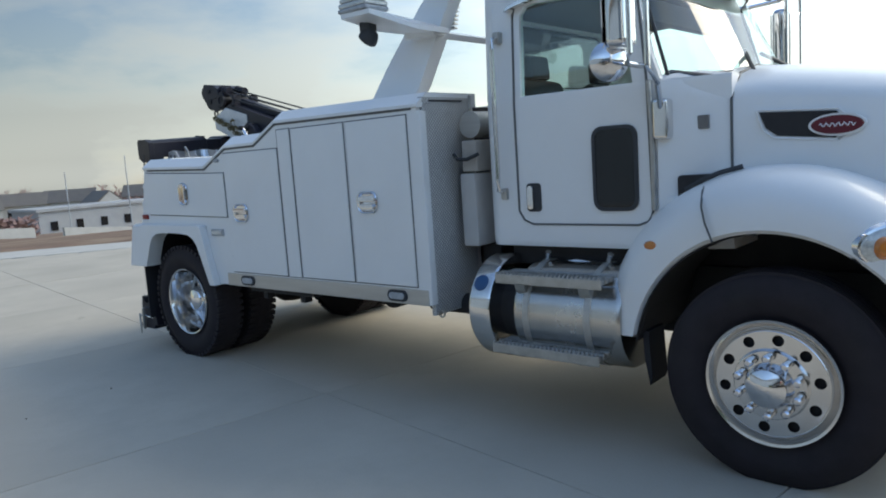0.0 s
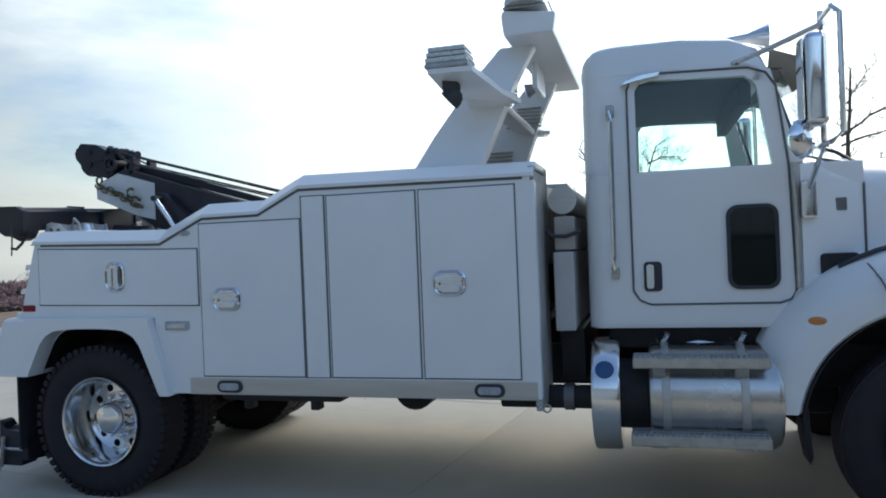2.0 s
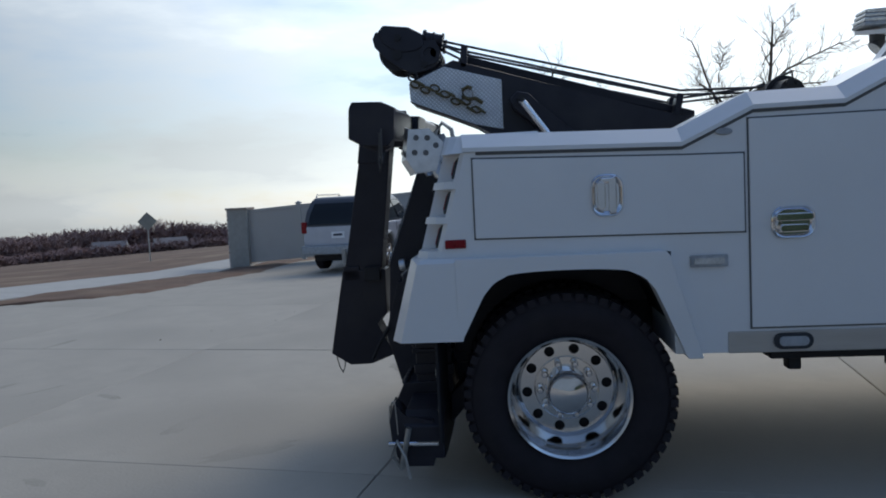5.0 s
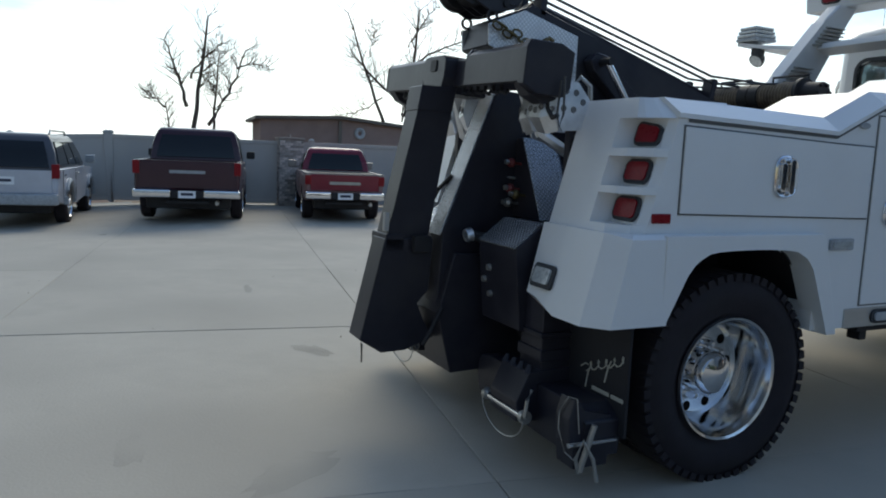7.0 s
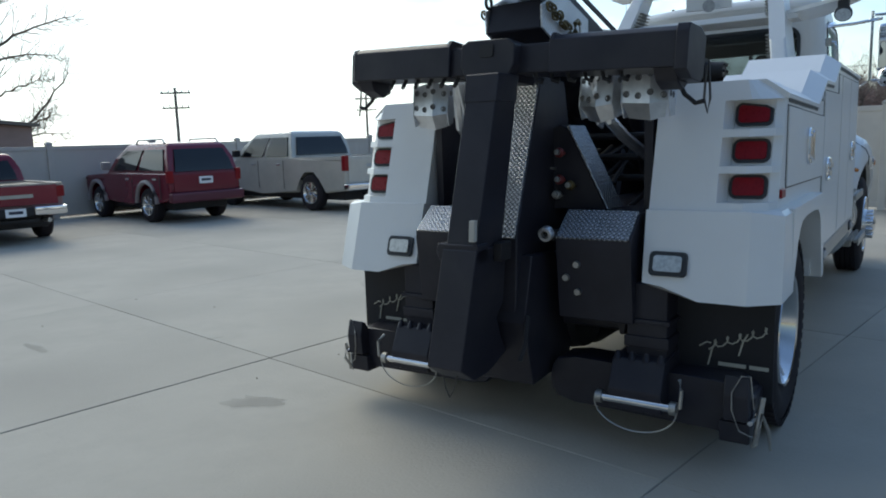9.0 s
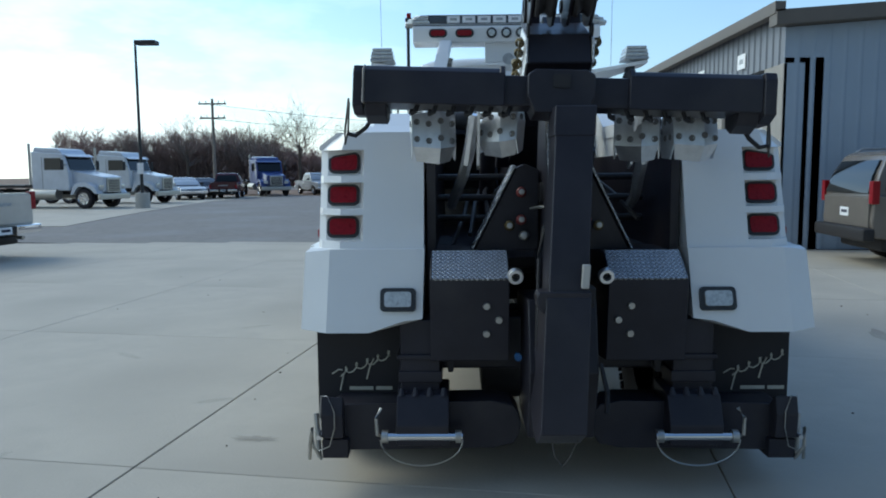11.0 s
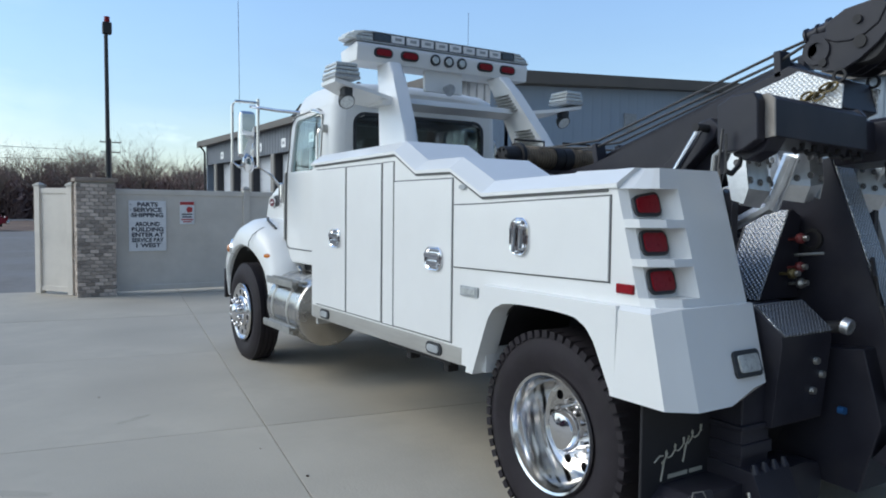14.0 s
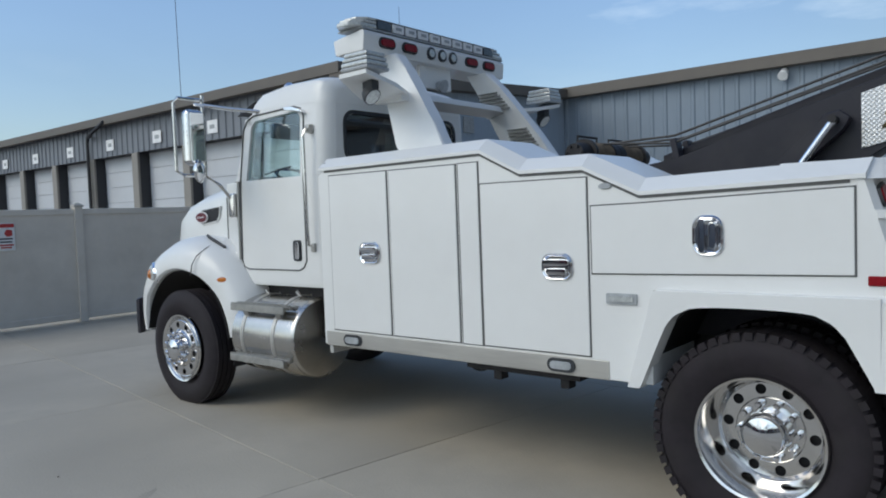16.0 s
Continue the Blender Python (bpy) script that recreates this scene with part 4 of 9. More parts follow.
# ---- poles, signs ----
def build_poles():
    p = thing("gate_pole", "tall thin black pole with a small red-topped camera head", "pole", at=(12.15, 1.50, 0))
    part("shaft", cyl(B(), (0, 0, 0), (0, 0.02, 4.95), 0.045, 0.035), POLE_BLACK, p)
    part("camera_head", box(B(), -0.06, 0.06, -0.08, 0.08, 4.80, 5.02, 0.02), POLE_BLACK, p)
    part("beacon", cyl(B(), (0, 0, 5.02), (0, 0, 5.12), 0.05), RED_LENS, p)
    l = thing("lot_lamp", "tall dark lamp pole with box head on concrete base", "street lamp", at=(32.2, 16.3, 0))
    part("base", cyl(B(), (0, 0, -0.05), (0, 0, 0.75), 0.35), SIDEWALK, l, "round concrete base")
    part("pole", cyl(B(), (0, 0, 0.7), (0, 0, 8.1), 0.085, 0.06), POLE_BLACK, l)
    part("lamp_head", box(B(), -0.3, 0.3, -1.1, -0.05, 8.05, 8.25, 0.03), POLE_BLACK, l)
    part("notice", box(B(), -0.1, -0.09, -0.16, 0.16, 1.7, 2.25, 0.003), SIGN_WHITE, l)
    for x, y, h, s in ((58, 21.1, 8.6, 0), (33.7, 50, 7.0, 40), (57.8, 50, 7.2, 40), (94, -10, 10.4, 0)):
        u = thing("utility_pole", "weathered wooden utility pole with crossarms", "utility pole", "utility poles", (x, y, -0.5), s)
        part("pole", cyl(B(), (0, 0, 0), (0, 0, h), 0.16, 0.11, 10), WOOD, u)
        for z, w in ((h - 0.5, 1.2), (h - 1.7, 1.1)):
            part("crossarm", box(B(), -0.06, 0.06, -w, w, z, z + 0.13), WOOD, u)
            for q in (-0.9, -0.45, 0.45, 0.9):
                part("insulator", cyl(B(), (0, q * w, z + 0.13), (0, q * w, z + 0.34), 0.05, 0.035, 8), LAMP_GREY, u)
    bm = B()
    for a, b in (((33.7, 50, 6.2), (57.8, 50, 6.4)), ((58, 21.1, 7.6), (80, -4, 7.4)), ((58, 21.1, 6.4), (80, -4, 6.4))):
        a, b = Vector(a), Vector(b)
        tube(bm, [a.lerp(b, k / 8) - Vector((0, 0, 0.6 * math.sin(math.pi * k / 8))) for k in range(9)], 0.02, 5)
    tagged(part("power_line", bm, POLE_BLACK), "thin dark power lines strung between wooden poles", "cable", kind="stuff")
    d = thing("diamond_sign", "weathered diamond road sign on a thin post, seen from behind", "road sign", at=(-18.4, 30, -1.0), rz=20)
    part("post", box(B(), -0.03, 0.03, -0.02, 0.02, 0, 2.1), GALV, d)
    part("plate", turned(box(B(), -0.33, 0.33, -0.006, 0.006, -0.33, 0.33, 0.004, 1), pose(0, -0.03, 2.0, 0, 45, 0)), SIGN_YELLOW, d)


def build_signs():
    s = thing("parts_sign", "white notice with dark block lettering fixed to the taupe fence", "sign", at=(11.71, 0.91, 1.26))
    part("board", box(B(), -0.010, 0.004, -0.33, 0.33, -0.47, 0.47, 0.003, 1), SIGN_WHITE, s)
    lines = ["PARTS", "SERVICE", "SHIPPING", "", "AROUND", "BUILDING", "ENTER AT", "SERVICE BAY", "1 WEST"]
    for i, t in enumerate(lines):
        if t:
            words(t, 0.105, SIGN_INK, pose(-0.0125, 0, 0.395 - i * 0.099 + (0.03 if i > 3 else 0), 90, 0, -90), "lettering", s, width=min(0.56, 0.072 * len(t)))
    for z in (0.395, 0.296, 0.197):
        part("bullet", box(B(), -0.013, -0.011, 0.285, 0.305, z - 0.006, z + 0.006), SIGN_INK, s)
    r = thing("warning_notice", "small white and red warning notice fixed to the taupe fence", "sign", at=(11.71, 0.195, 1.51))
    part("board", box(B(), -0.010, 0.004, -0.135, 0.135, -0.22, 0.22, 0.003, 1), SIGN_WHITE, r)
    part("red_band", box(B(), -0.013, -0.010, -0.13, 0.13, 0.15, 0.21), SIGN_RED, r)
    part("red_mark", prism(B(), [(-0.10, 0.02), (-0.02, 0.0), (0.02, 0.06), (-0.02, 0.12), (-0.10, 0.10)], "x", -0.013, -0.0105), SIGN_RED, r)
    for z, w in ((-0.03, 0.10), (-0.08, 0.09), (-0.13, 0.11), (-0.17, 0.08)):
        part("text_bar", box(B(), -0.0125, -0.0105, -w, w, z - 0.012, z + 0.012), SIGN_RED if z < -0.12 else SIGN_INK, r)


# ---- trees ----
def branch(bm, p, d, length, r, depth, rng, spread, up=0.12):
    k = 4 if depth > 1 else 3
    pts, q, v = [Vector(p)], Vector(p), Vector(d).normalized()
    for i in range(k):
        v = (v + Vector((rng.uniform(-1, 1), rng.uniform(-1, 1), rng.uniform(-0.5, 1) * 0.6 + up)) * 0.16).normalized()
        q = q + v * length / k
        pts.append(q.copy())
    tube(bm, pts, r, 6 if depth > 2 else 4 if depth > 0 else 3, r * 0.5)
    if depth <= 0:
        return
    for i in range(rng.choice((2, 3, 3)) if depth > 1 else rng.choice((2, 3))):
        f = rng.uniform(0.4, 1.0) if i else 1.0
        a = pts[min(k, max(1, int(f * k)))]
        side = Vector((rng.uniform(-1, 1), rng.uniform(-1, 1), rng.uniform(-0.2, 0.7))).normalized()
        nd = (v * (1 - spread) + side * spread + Vector((0, 0, up))).normalized()
        branch(bm, a, nd, length * rng.uniform(0.55, 0.8), r * 0.52, depth - 1, rng, spread, up)


def limbed_tree(x, y, base, trunks, limbs, seed, label="bare leafless tree with long spreading limbs", group="bare trees"):
    """A bare tree. trunks: (foot, top, radius); limbs: (start, tip, bend, radius), with places as (across, height) and bend the bow of the limb."""
    rng = random.Random(seed)
    t = thing("bare_tree", label, "tree", group, (x, y, base))

    def bow(a, b, bend, n, wob):
        a, b = Vector((a[0], 0, a[1])), Vector((b[0], rng.uniform(-1.2, 1.2), b[1]))
        side = Vector((-(b - a).z, 0, (b - a).x)).normalized()
        mid = (a + b) / 2 + side * bend
        pts = []
        for i in range(n + 1):
            f = i / n
            q = a * (1 - f) ** 2 + mid * 2 * f * (1 - f) + b * f * f
            pts.append(q + Vector((rng.uniform(-1, 1), rng.uniform(-1, 1), rng.uniform(-1, 1))) * wob * (0 < i < n))
        return pts

    def twigs(bm, pts, r0, r1, reach, first):
        n = len(pts) - 1
        for i in range(first, n + 1):
            for q in range(3):
                v = (pts[min(i + 1, n)] - pts[i - 1]).normalized()
                turn = rng.choice((-1, 1)) * rng.uniform(0.5, 1.1)
                d = Matrix.Rotation(turn, 3, "Y") @ v
                d = (d + Vector((0, rng.uniform(-0.6, 0.6), 0.10))).normalized()
                ln = max(0.45, reach * rng.uniform(0.11, 0.24) * (1.2 - 0.4 * i / n))
                r = max(0.020, (r0 + (r1 - r0) * i / n) * 0.45)
                branch(bm, pts[i], d, ln, r, 3, rng, 0.55, 0.03)

    for foot, top, r in trunks:
        pts = bow(foot, top, rng.uniform(-0.15, 0.15), 9, 0.05)
        bm = tube(B(), pts, r, 8, r * 0.28)
        twigs(bm, pts, r * 0.5, r * 0.28, (pts[-1] - pts[0]).length * 0.7, 5)
        part("trunk", bm, BARK, t)
    for a, b, bend, r in limbs:
        pts = bow(a, b, bend, 9, 0.07)
        bm = tube(B(), pts, r * 1.15, 6, r * 0.40)
        twigs(bm, pts, r, r * 0.30, (pts[-1] - pts[0]).length, 3)
        part("limb", bm, BARK, t)
    return t


def twig_shrub(x, y, h, seed):
    rng = random.Random(seed)
    t = thing("dry_shrub", "dry twiggy shrub against the metal wall", "shrub", at=(x, y, 0))
    for k in range(9):
        a = rng.uniform(0, 6.3)
        b = B()
        branch(b, (0.05 * math.cos(a), 0.05 * math.sin(a), 0.0), (0.45 * math.cos(a), 0.45 * math.sin(a), 1), h * 0.55, 0.014, 3, rng, 0.45)
        part("stem", b, DRY_TWIG, t)
    return t


def woods(name, pts, width, h0, h1, count, seed, label, base_z=-1.2, clumps=6000, low=0.45, high=0.88, mat=None):
    """A far belt of winter woods: slim stems with sprays of twigs over a ragged low thicket."""
    rng = random.Random(seed)
    verts, faces = [], []
    segs = [(Vector(a), Vector(b)) for a, b in zip(pts, pts[1:])]
    total = sum((b - a).length for a, b in segs)

    def sliver(x, y, z, dx, dy, dz, r):
        q = len(verts)
        verts.extend(((x - r, y - r, z), (x + r, y - r, z), (x, y + r, z), (x + dx, y + dy, z + dz)))
        faces.extend(((q, q + 1, q + 3), (q + 1, q + 2, q + 3), (q + 2, q, q + 3)))

    for i in range(count):
        s = rng.uniform(0, total)
        for a, b in segs:
            if s <= (b - a).length:
                break
            s -= (b - a).length
        run = (b - a).normalized()
        p = a + run * s + Vector((-run.y, run.x)) * rng.uniform(-width, width)
        h = rng.uniform(h0, h1) * (0.8 + 0.5 * noise.noise((p.x * 0.06, p.y * 0.06, seed)))
        evergreen = rng.random() < 0.12
        sliver(p.x, p.y, base_z, rng.uniform(-0.4, 0.4), rng.uniform(-0.4, 0.4), h, 0.12)
        for m in range(70):      # twigs that leave the stem and fan upwards
            f = rng.uniform(0.08, 0.95) ** 0.8
            ang, l = rng.uniform(0, 6.283), h * rng.uniform(0.10, 0.26) * (1.15 - f * 0.6) * (0.55 if evergreen else 1)
            lean = rng.uniform(0.5, 1.3) if not evergreen else rng.uniform(-0.2, 0.4)
            off = rng.uniform(0, 0.10) * h * (1 - 0.5 * f)
            sliver(p.x + off * math.cos(ang), p.y + off * math.sin(ang), base_z + h * f, l * math.cos(ang), l * math.sin(ang), l * lean, rng.uniform(0.02, 0.06) * (1.8 if f < 0.6 or evergreen else 1))
    # undergrowth: small ragged clumps close together
    for i in range(clumps):
        s = rng.uniform(0, total)
        for a, b in segs:
            if s <= (b - a).length:
                break
            s -= (b - a).length
        run = (b - a).normalized()
        p = a + run * s + Vector((-run.y, run.x)) * rng.uniform(-width, width)
        h = rng.uniform(low, high) * h0 * (0.85 + 0.4 * noise.noise((p.x * 0.08, p.y * 0.08, seed + 3)))
        for m in range(14):      # short twigs in all directions, thinning towards the top
            ang, r, f = rng.uniform(0, 6.283), rng.uniform(0, 0.8), rng.uniform(0.0, 0.92)
            sliver(p.x + r * math.cos(ang), p.y + r * math.sin(ang), base_z + h * f, rng.uniform(-0.8, 0.8), rng.uniform(-0.8, 0.8), h * rng.uniform(0.02, 0.20), rng.uniform(0.12, 0.34) * (1.15 - 0.6 * f))
    me = bpy.data.meshes.new(name)
    me.from_pydata(verts, [], faces)
    me.materials.append(mat or FAR_BRUSH)
    return tagged(new(name, me), label, "woods", kind="stuff")


# ---- vehicles ----
def car_wheel(parent, x, y, r, w, s):
    wh = part("wheel", lathe(B(), [(r * 0.62, -w / 2), (r * 0.9, -w / 2), (r, -w / 2 + 0.04), (r, w / 2 - 0.04), (r * 0.9, w / 2), (r * 0.62, w / 2)], (0, 0, 0), seg=28), RUBBER, parent, "black tyre")
    wh.location = (x, y, r)
    bm = lathe(B(), [(0.0, s * (w / 2 - 0.04)), (r * 0.2, s * (w / 2 - 0.03)), (r * 0.3, s * (w / 2 - 0.08)), (r * 0.55, s * (w / 2 - 0.07)), (r * 0.63, s * (w / 2 + 0.005)), (r * 0.6, -s * w / 2)], (0, 0, 0), seg=28)
    for k in range(6):
        a = 2 * math.pi * k / 6
        box(bm, -0.04, 0.04, s * (w / 2 - 0.05), s * (w / 2 - 0.01), r * 0.1, r * 0.58, 0.01, 1)
        bmesh.ops.rotate(bm, verts=bm.verts, cent=(0, 0, 0), matrix=Matrix.Rotation(2 * math.pi / 6, 3, "Y"))
    part("rim", bm, ALLOY, wh)


def vehicle(name, label, category, at, heading, paint, L, Wd, H, kind, cab=(0.0, 1.0), wheel_r=0.37, tail_low=0.85, tail_high=1.15, belt=1.1, accent=None, group="parked vehicles", chrome_bumper=True, rails=False, cab_paint=None, gate_paint=None, bumper_paint=None):
    """A parked car, built along local +x (nose) from x = 0 at the tail; heading in degrees."""
    v = thing(name, label, category, group, at, heading)
    hw = Wd / 2
    fw, rw = L - 0.95, 0.22 * L if kind != "semi" else 0.2 * L
    # lower body with wheel arches, in cross sections along the length
    def arch(c):
        return [(c - wheel_r * 1.22, 0.42), (c - wheel_r * 1.0, wheel_r + 0.36), (c - wheel_r * 0.45, 2 * wheel_r + 0.12), (c + wheel_r * 0.45, 2 * wheel_r + 0.12), (c + wheel_r * 1.0, wheel_r + 0.36), (c + wheel_r * 1.22, 0.42)]
    hood = belt - 0.02
    nose = hood - 0.16
    low = [(0.04, 0.5)] + arch(rw) + [(fw - 1.6, 0.36)] + arch(fw) + [(L - 0.05, 0.45), (L, 0.7), (L - 0.02, nose), (L - 0.35, hood - 0.05)]
    if kind == "pickup":
        a, b = cab
        up = [(b + 0.15, hood), (b - 0.1, hood + 0.02), (a, hood + 0.02), (0.02, hood), (0.0, 0.75)]
    else:
        a, b = cab
        up = [(b + 0.2, hood), (a + 0.1, hood + 0.02), (0.03, hood), (0.0, 0.75)]
    bm = prism(B(), low + up, "y", -hw, hw, 0.06, 3)
    for vt in bm.verts:      # tumblehome and tapered ends
        f = 1.0 - 0.10 * max(0, (vt.co.x - (L - 0.7)) / 0.7) ** 2 - 0.05 * max(0, (0.5 - vt.co.x) / 0.5) ** 2 - 0.05 * max(0, (0.75 - vt.co.z) / 0.4) ** 2
        vt.co.y *= f
    part("body", bm, paint, v)
    part("underbody", box(B(), 0.25, L - 0.25, -hw + 0.22, hw - 0.22, 0.26, 0.6, 0.05), CHASSIS, v)
    # cabin: glass block with painted pillars and roof
    zb, zt = hood, H
    rear_slope = 0.30 if kind == "suv" else 0.22
    base = lambda y, z, dx0, dx1: [(a + dx0, -y, z), (b + dx1, -y, z), (b + dx1, y, z), (a + dx0, y, z)]
    upper = cab_paint or paint
    hb, ht = hw - 0.05, hw - 0.20
    bm = loft(B(), [base(hb, zb - 0.03, 0.0, 0.44), base((hb + ht) / 2 + 0.02, (zb + zt) / 2, rear_slope * 0.40, 0.02), base(ht, zt - 0.08, rear_slope * 0.9, -0.40), base(ht - 0.05, zt - 0.02, rear_slope + 0.06, -0.50), base(ht - 0.18, zt, rear_slope + 0.2, -0.66)])
    bevel_new(bm, list(bm.verts), 0.03)
    part("cabin_shell", bm, upper, v, "painted roof and pillars")
    span = b - a
    def along(u, f):      # x at fraction u of the cabin's length and fraction f of its height
        x0, x1 = a + rear_slope * (0.8 * f * f + 0.1 * f), b + 0.44 - 0.84 * f
        return x0 + (x1 - x0) * u
    def out(f):           # half width at fraction f of the height
        return hb + (ht - hb) * f + 0.016 * math.sin(math.pi * min(f, 1))
    def at_z(f):
        return zb - 0.03 + (zt - 0.05 - zb) * f
    spans = [(0.05, 0.33), (0.37, 0.62), (0.66, 0.93)] if kind == "suv" and span > 2.6 else [(0.07, 0.46), (0.51, 0.92)]
    if kind == "pickup" and span < 1.9:
        spans = [(0.14, 0.90)]
    for s in (-1, 1):
        for u0, u1 in spans:
            rings = []
            for f in (0.16, 0.5, 0.88):
                rings.append([(along(u0, f), s * (out(f) + 0.035), at_z(f)), (along(u1, f), s * (out(f) + 0.035), at_z(f)), (along(u1, f), s * (out(f) - 0.02), at_z(f)), (along(u0, f), s * (out(f) - 0.02), at_z(f))])
            part("side_window", loft(B(), rings), DARK_GLASS, v, "dark side window glass")
    for name, u, d, inset in (("rear_window", 0.0, -0.024, 0.13), ("windscreen", 1.0, 0.03, 0.08)):
        rings = []
        for f in (0.20 if kind == "pickup" else 0.10, 0.5, 0.88):
            x, y = along(u, f), out(f) - inset
            rings.append([(x + d, -y, at_z(f)), (x + d, y, at_z(f)), (x - d * 2, y, at_z(f)), (x - d * 2, -y, at_z(f))])
        part(name, loft(B(), rings), DARK_GLASS, v, "dark glass")
    if kind == "pickup":
        bm = B()
        box(bm, 0.06, a - 0.04, -hw + 0.08, hw - 0.08, 0.72, 0.78)
        part("bed_floor", bm, CHASSIS, v)
        bm = B()
        box(bm, 0.10, a - 0.05, -hw + 0.12, hw - 0.12, hood + 0.012, hood + 0.026)
        part("bed_opening", bm, CHASSIS, v, "dark open load bed")
        bm = ring_outline(B(), rounded(0.0, a, -hw + 0.02, hw - 0.02, 0.03), rounded(0.1, a - 0.06, -hw + 0.13, hw - 0.13, 0.02), "z", hood - 0.02, hood + 0.05)
        part("bed_rail", bm, accent or paint, v)
        part("tailgate", box(B(), -0.02, 0.03, -hw + 0.13, hw - 0.13, 0.68, hood + 0.02, 0.012), gate_paint or paint, v)
        part("gate_mark", box(B(), -0.026, -0.019, -0.33, 0.33, hood - 0.19, hood - 0.13), gate_paint and SCRIPT or LAMP_GREY, v, "plain pale bar across the tailgate")
    else:
        part("tailgate", box(B(), -0.02, 0.03, -hw + 0.14, hw - 0.14, 0.66, hood - 0.02, 0.015), paint, v)
    bump = bumper_paint or (CHROME if chrome_bumper else (accent or CHASSIS))
    if kind == "pickup":      # split bumper with a dark middle behind the plate
        for s in (-1, 1):
            part("rear_bumper", box(B(), -0.14, 0.06, s * 0.30, s * (hw - 0.02), 0.50, 0.66, 0.035), bump, v)
        part("bumper_step", box(B(), -0.125, 0.05, -0.30, 0.30, 0.50, 0.64, 0.01), CHASSIS, v, "dark bumper step")
        part("tail_pipe", cyl(B(), (-0.05, -0.55, 0.40), (0.5, -0.55, 0.42), 0.04, seg=12), GALV, v)
        part("tow_bar", box(B(), -0.02, 0.1, -0.4, 0.4, 0.38, 0.44, 0.01), CHASSIS, v)
    else:
        part("rear_bumper", box(B(), -0.14, 0.06, -hw + 0.02, hw - 0.02, 0.44, 0.66, 0.05), bump, v)
    part("front_bumper", box(B(), L - 0.06, L + 0.1, -hw + 0.05, hw - 0.05, 0.42, 0.64, 0.035), bump, v)
    part("grille", box(B(), L - 0.03, L + 0.012, -hw * 0.55, hw * 0.55, 0.66, nose - 0.04, 0.015), CHASSIS if kind != "semi" else CHROME, v)
    for s in (-1, 1):
        part("tail_light", box(B(), -0.025, 0.09, s * (hw - 0.015), s * (hw - 0.145), tail_low, tail_high, 0.012), RED_LENS, v)
        part("headlight", box(B(), L - 0.12, L + 0.006, s * (hw - 0.12), s * (hw * 0.56), 0.72, nose - 0.02, 0.015), CLEAR_LENS, v)
        part("door_mirror", box(B(), b - 0.02, b + 0.1, s * (hw + 0.02), s * (hw + 0.22), hood + 0.08, hood + 0.26, 0.03), CHASSIS if not accent else accent, v)
        for dx in ((a + 0.35,) if span < 1.9 else (a + 0.45, a + 0.5 + span * 0.48)):
            part("door_handle", box(B(), dx, dx + 0.17, s * (hw - 0.004), s * (hw + 0.018), hood - 0.14, hood - 0.10, 0.006), CHROME, v)
            part("door_seam", box(B(), dx - 0.12, dx - 0.108, s * (hw - 0.006), s * (hw + 0.002), 0.5, hood - 0.02), SEAM, v)
        for x in (rw, fw):
            car_wheel(v, x, s * (hw - 0.13), wheel_r, 0.24, s)
    part("plate", box(B(), -0.155 if kind == "pickup" else -0.03, -0.14 if kind == "pickup" else -0.018, -0.16, 0.16, 0.5 if kind == "pickup" else 0.82, 0.64 if kind == "pickup" else 0.97), SIGN_WHITE, v, "pale plate with unreadable marks")
    part("plate_mark", box(B(), -0.158 if kind == "pickup" else -0.033, -0.154 if kind == "pickup" else -0.029, -0.11, 0.11, 0.55 if kind == "pickup" else 0.875, 0.60 if kind == "pickup" else 0.925), SIGN_INK, v)
    if accent and kind == "suv":
        for s in (-1, 1):
            for x in (rw, fw):
                bm = B()
                tube(bm, [(x + wheel_r * 1.25 * math.cos(q), s * (hw - 0.0), wheel_r + 0.05 + wheel_r * 1.25 * math.sin(q)) for q in [math.pi * k / 10 for k in range(11)]], 0.05, 6)
                part("arch_flare", bm, accent, v)
    if rails:
        for s in (-1, 1):
            part("roof_rail", tube(B(), [(a + 0.45, s * (hw - 0.25), zt - 0.02), (a + 0.55, s * (hw - 0.25), zt + 0.06), (b - 0.9, s * (hw - 0.25), zt + 0.06), (b - 0.8, s * (hw - 0.25), zt - 0.02)], 0.022, 6), GALV, v)
    return v


